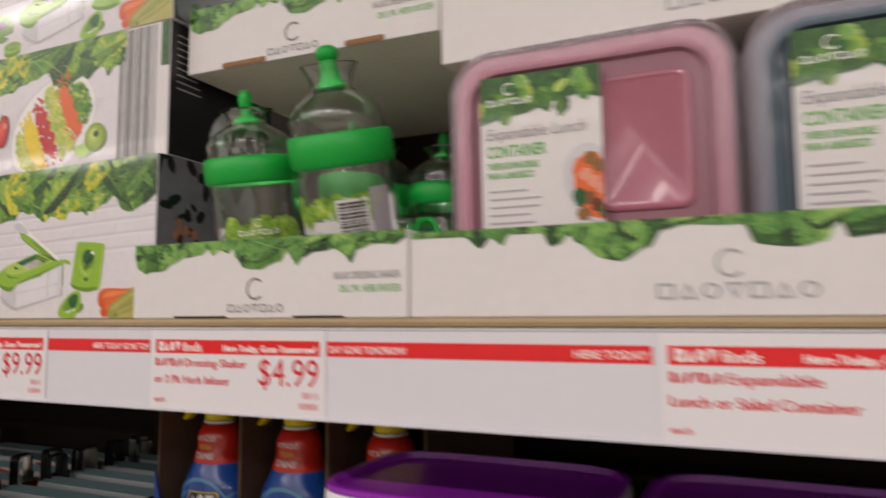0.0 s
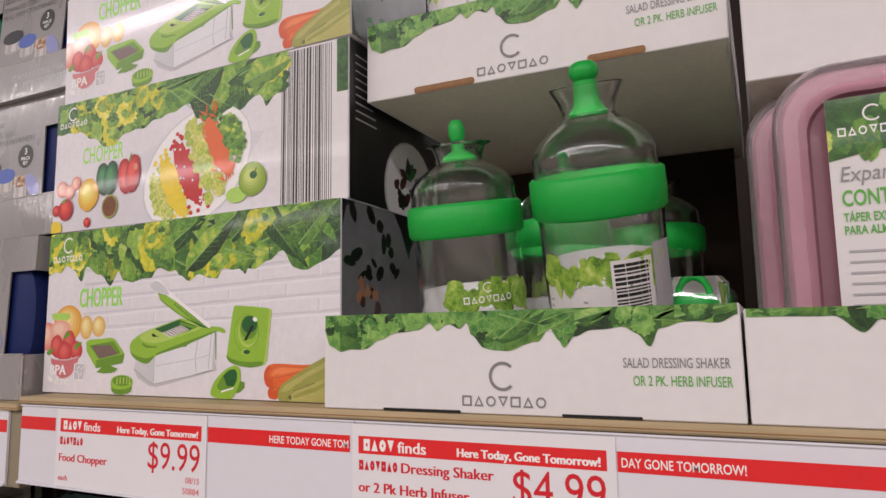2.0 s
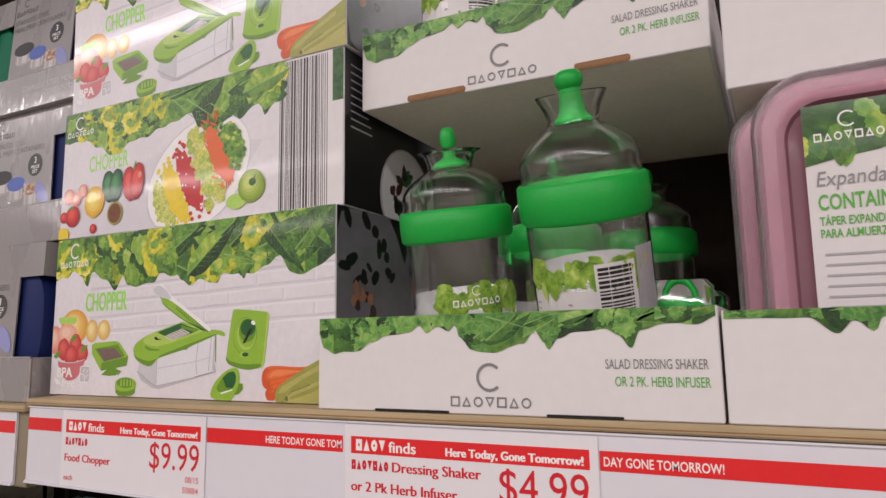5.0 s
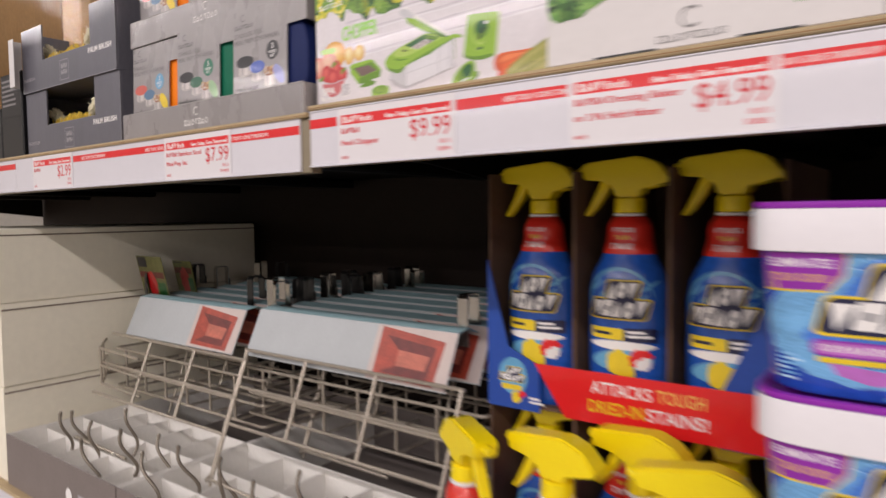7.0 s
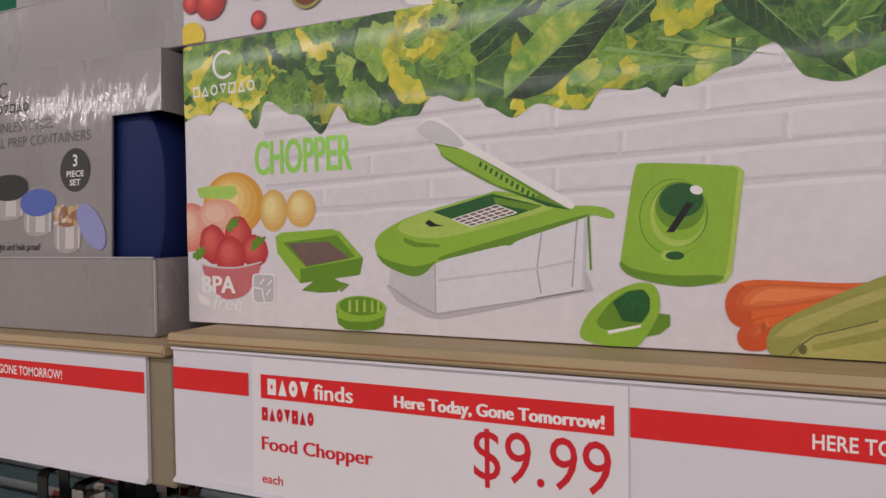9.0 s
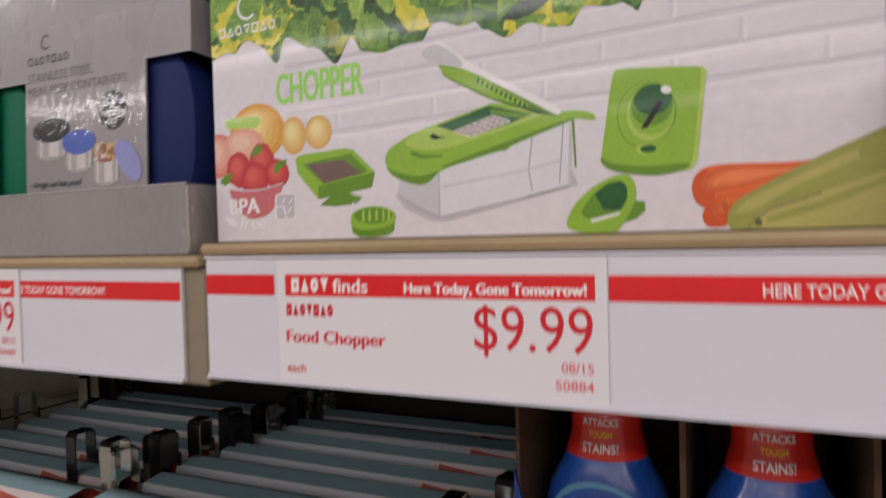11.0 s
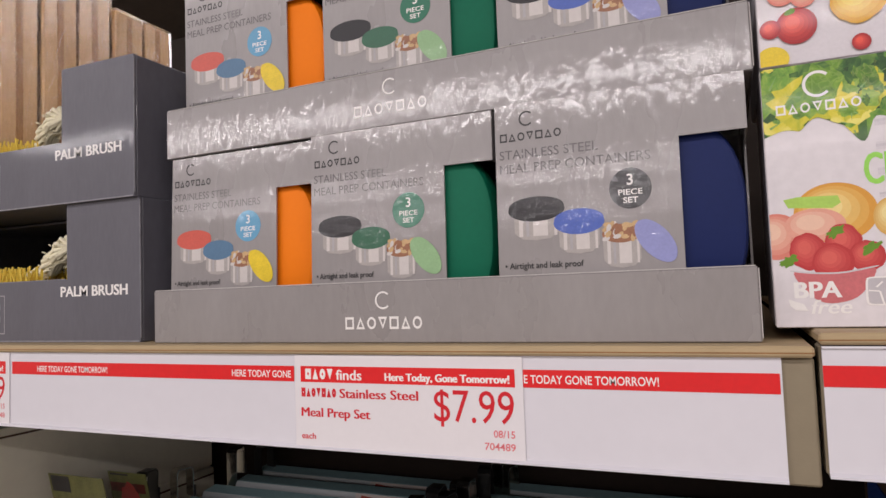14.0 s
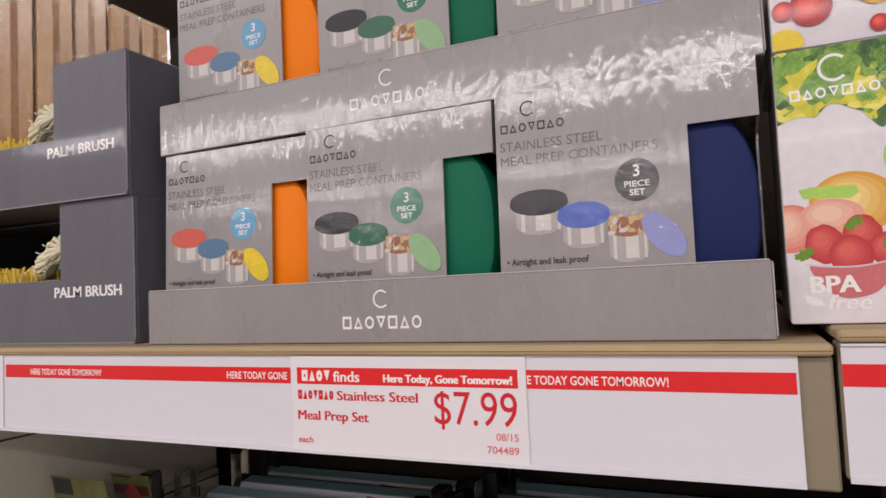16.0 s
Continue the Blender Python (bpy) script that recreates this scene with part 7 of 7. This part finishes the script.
# ---- tubs ----
TUB_FOAM = surface("foaming_blue_print", (118, 178, 236), 0.22, var=0.35, scale=40, coat=0.5, stretch=(1, 1, 1.6))
TUB_MID = surface("mid_blue_print", (72, 126, 216), 0.22, var=0.3, scale=36, coat=0.5)
TA, TB = 0.0955, 0.064


def tub_side(v):
    return 0.90 + 0.10 * v / 0.108


def tub_place(u, v, n):
    k = tub_side(v)
    q = max(-0.999, min(0.999, u / (TA * k)))
    return (u, -TB * k * (1 - abs(q) ** 5) ** 0.2 - n, v)


def wash_tub(label, m):
    t = thing("powder_tub", label, "tub", m, "stacked powder tubs")
    part("body", loft([squircle(TA * tub_side(z) * e, TB * tub_side(z) * e, z, 60, 5.0) for z, e in ((0.0, 0.97), (0.003, 1.0), (0.03, 1), (0.06, 1), (0.09, 1), (0.108, 1))]), TUB_BLUE, t, "glossy blue printed body", 50)
    lid = part("lid", loft([squircle(TA * e, TB * f, z, 60, 5.0) for z, e, f in ((0.100, 1.03, 1.04), (0.1005, 1.055, 1.08), (0.128, 1.055, 1.08), (0.130, 1.045, 1.07), (0.130, 0.99, 0.99))]), TUB_LID, t, "white plastic lid", 40)
    part("lid_rim", loft([squircle(TA * e, TB * f, z, 60, 5.0) for z, e, f in ((0.1303, 1.04, 1.06), (0.1325, 1.05, 1.075), (0.1345, 1.045, 1.07), (0.1352, 1.03, 1.05), (0.1352, 0.99, 1.0), (0.1303, 0.98, 0.99))]), TUB_PURPLE, lid, "violet lid top", 40)
    a = Art(0.0004, 0.00002)
    a.ell(-0.014, 0.056, 0.072, 0.047, TUB_FOAM, 8, n=60, wob=0.05)
    a.ell(-0.008, 0.060, 0.058, 0.037, TUB_MID, 8, n=60, wob=0.03)
    a.poly([(0.086, 0.004), (0.0885, 0.076), (0.080, 0.060), (0.068, 0.046), (0.054, 0.034), (0.038, 0.024), (0.018, 0.016), (-0.004, 0.011), (-0.010, 0.003), (0.080, 0.002)], PURPLE_PRINT)
    a.poly([(0.0885, 0.088), (0.080, 0.072), (0.070, 0.058), (0.058, 0.045), (0.045, 0.036), (0.020, 0.026), (-0.010, 0.021), (-0.045, 0.024), (-0.040, 0.016), (-0.020, 0.011), (0.010, 0.013), (0.036, 0.022), (0.054, 0.034), (0.070, 0.048), (0.0885, 0.074)], PINKISH)
    rng = random.Random(4)
    for k in range(24):
        t0 = rng.uniform(0, 2 * math.pi)
        a.ell(0.066 * math.cos(t0) + rng.gauss(0, 0.006), 0.052 + 0.046 * math.sin(t0) + rng.gauss(0, 0.004), rng.uniform(0.0006, 0.0015), rng.uniform(0.0006, 0.0015), TUB_LIGHT, n=9)
    for k in range(6):
        a.leaf(-0.082 + 0.004 * k, 0.03 + 0.01 * k, 0.045, 0.009, 42 - 4 * k, TUB_FOAM, k, 0.3)
    a.poly([(-0.088, 0.0995), (-0.034, 0.0995), (-0.036, 0.084), (-0.046, 0.0725), (-0.087, 0.0715)], YELLOW_PRINT)
    a.poly([(-0.088, 0.0995), (-0.0355, 0.0995), (-0.0375, 0.085), (-0.047, 0.0740), (-0.087, 0.0730)], PURPLE_PRINT)
    a.text("ELIMINATES", -0.084, 0.0895, 0.0062, WHITE_PRINT, 0.041)
    a.text("TOUGH ODORS!", -0.084, 0.0795, 0.0056, MANGO, 0.038)
    brand_badge(a, -0.004, 0.068, 0.046)
    a.rect(-0.056, 0.0285, 0.040, 0.0400, PURPLE_PRINT, 0.005)
    a.rect(-0.0535, 0.0300, -0.006, 0.0385, PINKISH, 0.003)
    a.text("ODOR BLASTERS", -0.0510, 0.0322, 0.0045, WHITE_PRINT, 0.0430)
    a.rect(-0.004, 0.0290, 0.022, 0.0395, NAVY_SOLID)
    a.lines(-0.001, 0.020, 0.0362, 0.0018, 0.0032, 2, WHITE_PRINT)
    a.lines(0.026, 0.037, 0.0345, 0.004, 0.006, 1, PINKISH)
    a.poly([(-0.052, 0.0240), (0.040, 0.0245), (0.044, 0.0290), (0.044, 0.0360), (0.0415, 0.0360), (0.0410, 0.0285), (-0.052, 0.0278)], YELLOW_PRINT)
    a.lines(-0.078, -0.062, 0.0260, 0.0018, 0.0034, 6, TUB_LIGHT)
    a.rect(0.040, 0.0065, 0.062, 0.0095, YELLOW_PRINT)
    a.lines(0.064, 0.078, 0.0065, 0.003, 0.004, 1, PINKISH)
    a.lines(0.058, 0.074, 0.0960, 0.0009, 0.0022, 2, TUB_LIGHT, 5)
    a.slice(0.006).emit("label", t, tub_place, "swirling blue, pink and violet label")
    return t


tub = wash_tub("blue powder tub with white and violet lid", pose(-0.2555, 0.572, DECK + 0.0004))
for x in (-0.2555, -0.042, 0.172, 0.386):
    for row in range(4):
        for y in (0.572, 0.718):
            if (x, row, y) != (-0.2555, 0, 0.572) and (y < 0.6 or row < 3):
                copy_thing(tub, pose(x + 0.002 * ((row * 7) % 3 - 1), y, DECK + 0.0004 + 0.1355 * row, 0, 0, ((row * 5) % 3 - 1) * 0.8))


HEADER_PINK = surface("header_card_blush", (206, 190, 184), 0.5, var=0.05, scale=25)


# ---- wire racks in a grey floor bin, with header cards ----
def header_card(label, w, m, photo):
    """A folded card header: a sloping white front, a pale top edge, a photograph at one end."""
    c = thing("header_card", label, "card header", m, "card headers of wire racks")
    run, rise = 0.036, 0.078
    ln = math.hypot(run, rise)
    part("card", prism([(0.0, 0.0), (run, rise), (run + 0.001, rise - 0.001), (0.0012, -0.0012)], 0, w, "yz"), HEADER_WHITE, c)
    q = lambda u, v, n: (u, (run * v - n * rise * 1.0) / ln, (rise * v + n * run) / ln)
    a = Art(0.0004)
    px = w - 0.140
    a.rect(px - 0.012, 0.001, w - 0.001, 0.0850, HEADER_PINK)
    a.poly([(px, 0.006), (px - 0.002, 0.083), (w - 0.018, 0.070), (w - 0.024, 0.004)], photo)
    a.poly([(px + 0.012, 0.014), (px + 0.012, 0.070), (w - 0.032, 0.060), (w - 0.038, 0.011)], PHOTO_DARK)
    a.poly([(px + 0.012, 0.014), (px + 0.012, 0.070), (px + 0.040, 0.050), (px + 0.040, 0.026)], PHOTO_RED)
    a.poly([(px + 0.040, 0.026), (px + 0.040, 0.050), (w - 0.040, 0.046), (w - 0.044, 0.024)], PHOTO_SOFT)
    a.emit("photo_print", c, q, "red cabinet photograph")
    part("top_edge", prism([(run + 0.0002, rise + 0.0004), (run + 0.026, rise + 0.004), (run + 0.050, rise - 0.006), (run + 0.050, rise - 0.007), (run + 0.026, rise + 0.003), (run + 0.0012, rise - 0.0006)], 0.001, w - 0.001, "yz"), HEADER_TEAL, c, "pale teal folded top")
    return c


def rack_hook(m, mat, label):
    h = thing("rack_hook", label, "hook", m, "hooks of the wire racks")
    t, w = 0.0016, 0.018
    out = [(0, 0), (0, 0.070), (0.004, 0.076), (0.026, 0.076), (0.030, 0.070), (0.030, 0.030), (0.030 - t, 0.030), (0.030 - t, 0.069), (0.026, 0.076 - t), (0.0045, 0.076 - t), (t, 0.069), (t, 0)]
    part("strap", prism(out, -w / 2, w / 2, "yz", bevel=0.0003), mat, h)
    part("pad", box(-w / 2 - 0.001, w / 2 + 0.001, 0.0302, 0.0335, 0.028, 0.046, 0.001), HOOK_DARK, h, "black foam pad")
    return h


def wire_rack(label, m, w=0.465, cols=4, corner=0.0):
    """A sloping wire front with a basket behind it."""
    r = thing("wire_rack", label, "wire rack", m, "wire racks in the bin")
    rad = 0.0030
    top, bot = (0.0, 0.135), (-0.078, -0.062)
    at = lambda x, t: (x, top[0] + (bot[0] - top[0]) * t, top[1] + (bot[1] - top[1]) * t)
    for k in range(1 if corner else 0, cols):
        x = w * k / (cols - 1)
        end = 1.0 if k in (0, cols - 1) else 0.60
        part("upright_wire", wire([at(x, 0), at(x, end)], rad), WIRE, r, "", 50)
    for t in (0.0, 0.30, 0.60):
        part("cross_wire", wire([at(-0.004, t), at(w + 0.004, t)], rad), WIRE, r, "", 50)
    part("loop_wire", wire(bent([at(0, 1.0), (0.0, -0.090, -0.070), (0.03, -0.100, -0.058), (w * 0.5, -0.100, -0.060)], 0.01), rad), WIRE, r, "", 50)
    for z in (0.10, 0.055, 0.018):
        part("basket_wire", wire(bent([(-0.02, 0.16, z), (-0.02, 0.012, z), (w + 0.03, 0.012, z), (w + 0.03, 0.16, z)], 0.012), rad * 0.85), WIRE, r, "", 50)
    if corner:
        for z in (0.112, 0.075, 0.036):
            part("basket_wire", wire(bent([(-corner, 0.10, z), (-corner, 0.02, z), (0.0, -0.03, z - 0.004), (w * 0.34, -0.03, z - 0.008)], 0.008), rad * 0.9), WIRE, r, "", 50)
        for x, y in ((-corner, 0.10), (-corner, 0.02), (-corner * 0.5, -0.005), (0.0, -0.03)):
            part("basket_wire", wire([(x, y, 0.113), (x, y, 0.030)], rad * 0.9), WIRE, r, "", 50)
    for k in range(6):
        x = w * (k + 0.3) / 6
        part("basket_wire", wire(bent([(x, 0.014, 0.102), (x, 0.014, 0.016), (x, 0.16, 0.016)], 0.008), rad * 0.85), WIRE, r, "", 50)
    return r


def s_hook(m, seed):
    rng = random.Random(seed)
    h = thing("wire_hook", "bent steel wire hook standing in the bin", "hook", m, "loose wire hooks in the bin")
    pts = [(0, 0, 0)]
    for k in range(1, 13):
        t = k / 12
        pts.append((0.006 * math.sin(t * 4.6), -0.026 * t + 0.008 * math.sin(t * 6), 0.084 * t))
    part("bar", wire(pts, 0.0029, 8), HOOK_STEEL, h, "", 60)
    part("tip", lathe([(0.0001, -0.0030), (0.0032, -0.0012), (0.0034, 0.004), (0.0026, 0.0062)], 10, cx=pts[-1][0], cy=pts[-1][1]), HOOK_STEEL, h, "", 60).location = (0, 0, 0.084)
    return h


def floor_bin(label, x0, x1, seed):
    b = thing("display_bin", label, "display bin", pose(x0, 0.500, DECK + 0.0004), "grey display bins on the lower shelf")
    w, d, h, t = x1 - x0, 0.60, 0.103, 0.003
    part("front_panel", box(0, w, 0, t, 0, h, 0.0008), BIN_GREY, b)
    part("back_panel", box(0, w, d - t, d, 0, h, 0.0008), BIN_GREY, b)
    for x in (0, w - t):
        part("side_panel", box(x, x + t, t + 0.0003, d - t - 0.0003, 0, h, 0.0008), BIN_INSIDE, b)
    part("base", box(t + 0.0003, w - t - 0.0003, t + 0.0003, d - t - 0.0003, 0.0005, 0.003), BIN_GREY, b)
    for k in range(1, 5):
        x = w * k / 5
        part("divider", prism([(0.008, 0.0033), (0.245, 0.0033), (0.245, 0.100), (0.15, 0.100), (0.14, 0.096), (0.008, 0.090)], x - 0.0012, x + 0.0012, "yz"), BIN_INSIDE, b, "pale board divider")
    for y in (0.075, 0.147, 0.248):
        part("divider", box(t + 0.001, w - t - 0.001, y, y + 0.0022, 0.0033, 0.094 + 0.06 * (y - 0.075)), BIN_INSIDE, b, "pale board divider")
    part("inner_front", box(t + 0.0005, w - t - 0.0005, t + 0.0003, t + 0.0022, 0.0033, h - 0.002), BIN_INSIDE, b)
    a = Art(0.0004)
    a.ell(w * 0.62, 0.045, 0.012, 0.014, WHITE_PRINT)
    a.lines(w * 0.70, w * 0.95, 0.050, 0.006, 0.011, 2, SHADOW_PRINT)
    a.emit("print", b, on_front())
    rng = random.Random(seed)
    for k in range(9):
        if x0 + w * (k + 0.5) / 9 < -1.62:
            continue
        s_hook(pose(x0 + w * (k + 0.5) / 9, 0.545 + 0.035 * (k % 3) + rng.uniform(-0.01, 0.01), DECK + 0.06 + 0.02 * (k % 2), rng.uniform(-14, 4), rng.uniform(-12, 12), rng.uniform(-60, 60)), seed * 50 + k)
    return b


floor_bin("grey board display bin with pale dividers", -1.742, -1.297, 1)
floor_bin("grey board display bin with pale dividers", -1.293, -0.742, 2)
for x, y, z in ((-1.215, 0.700, 0.966), (-1.672, 0.690, 0.950)):
    wire_rack("steel wire rack leaning in the grey bin", pose(x, y, z), corner=0.08 if x < -1.5 else 0.0)
    wire_rack("steel wire rack stacked behind another", pose(x + 0.012, y + 0.19, z - 0.006))
cards = ((-1.232, 0.708, 0.446, 1.089), (-1.664, 0.712, 0.385, 1.082))
for x, y, w, z in cards:
    c0 = header_card("white card header with red cabinet photograph", w, pose(x, y, z, 0, 0, 0), PHOTO_RED)
    for k in range(1, 7):
        copy_thing(c0, pose(x + 0.006 * k + (0.012 if k % 2 else 0), y + 0.058 * k, z + 0.002 * k, 0, 0, 0.4 * (k % 3 - 1)))
hk = rack_hook(pose(-0.800, 0.772, 1.142), CHROME, "chromed steel over-door hook")
hd = rack_hook(pose(-1.34, 0.80, 1.140), HOOK_DARK, "black plastic over-door rack hook")
for k in range(7):
    y = 0.775 + 0.052 * k
    for j, x in enumerate((-1.235, -0.80, -1.285, -1.690)):
        if (k + j) % 3 != 1 or j == 0:
            copy_thing(hk if (k + j) % 2 == 0 else hd, pose(x + 0.012 * k + 0.02 * ((k * 3 + j) % 3), y, 1.138 + 0.004 * ((k + j) % 3), 0, 0, 12 * ((k + 2 * j) % 3 - 1)))
for k, (x, y, z) in enumerate(((-1.715, 0.79, 1.140), (-1.69, 0.86, 1.145))):
    pc = thing("photo_card", "olive and red product photo card", "card header", pose(x, y, z, 12, 0, 0), "card headers of wire racks")
    part("card", box(0, 0.105 - 0.03 * k, 0, 0.001, -0.10, 0.110 - 0.02 * k), OLIVE_PRINT, pc)
    a = Art(0.0003)
    a.rect(0.004, 0.085, 0.040, 0.108 - 0.02 * k, DARK_PRINT)
    a.rect(0.002, 0.060, 0.10 - 0.03 * k, 0.074, PHOTO_DARK)
    a.ell(0.048 - 0.01 * k, 0.045, 0.018, 0.030, BELL_RED, wob=0.2, seed=k)
    a.rect(0.070 - 0.02 * k, 0.020, 0.100 - 0.03 * k, 0.050, DEEP_GREEN)
    a.emit("photo_print", pc, on_front())


# ---- white cartons stacked beside the racks ----
def white_carton(label, m, w, d, h):
    c = thing("white_carton", label, "carton", m, "white cartons on the lower shelf")
    part("carton", box(-w, 0, 0, d, 0, h, 0.006, seg=2), CARTON_WHITE, c, "", 40)
    part("lid_edge", box(-w + 0.003, 0.0012, 0.003, d - 0.003, h - 0.014, h - 0.0115), KRAFT_DIM, c)
    return c


zc = DECK + 0.0006
for k, hh in enumerate((0.194, 0.169, 0.150)):
    white_carton("large plain white carton stacked on the lower shelf", pose(-1.752 + 0.004 * (k % 2), 0.502, zc), 0.55, 0.62, hh)
    zc += hh + 0.0006
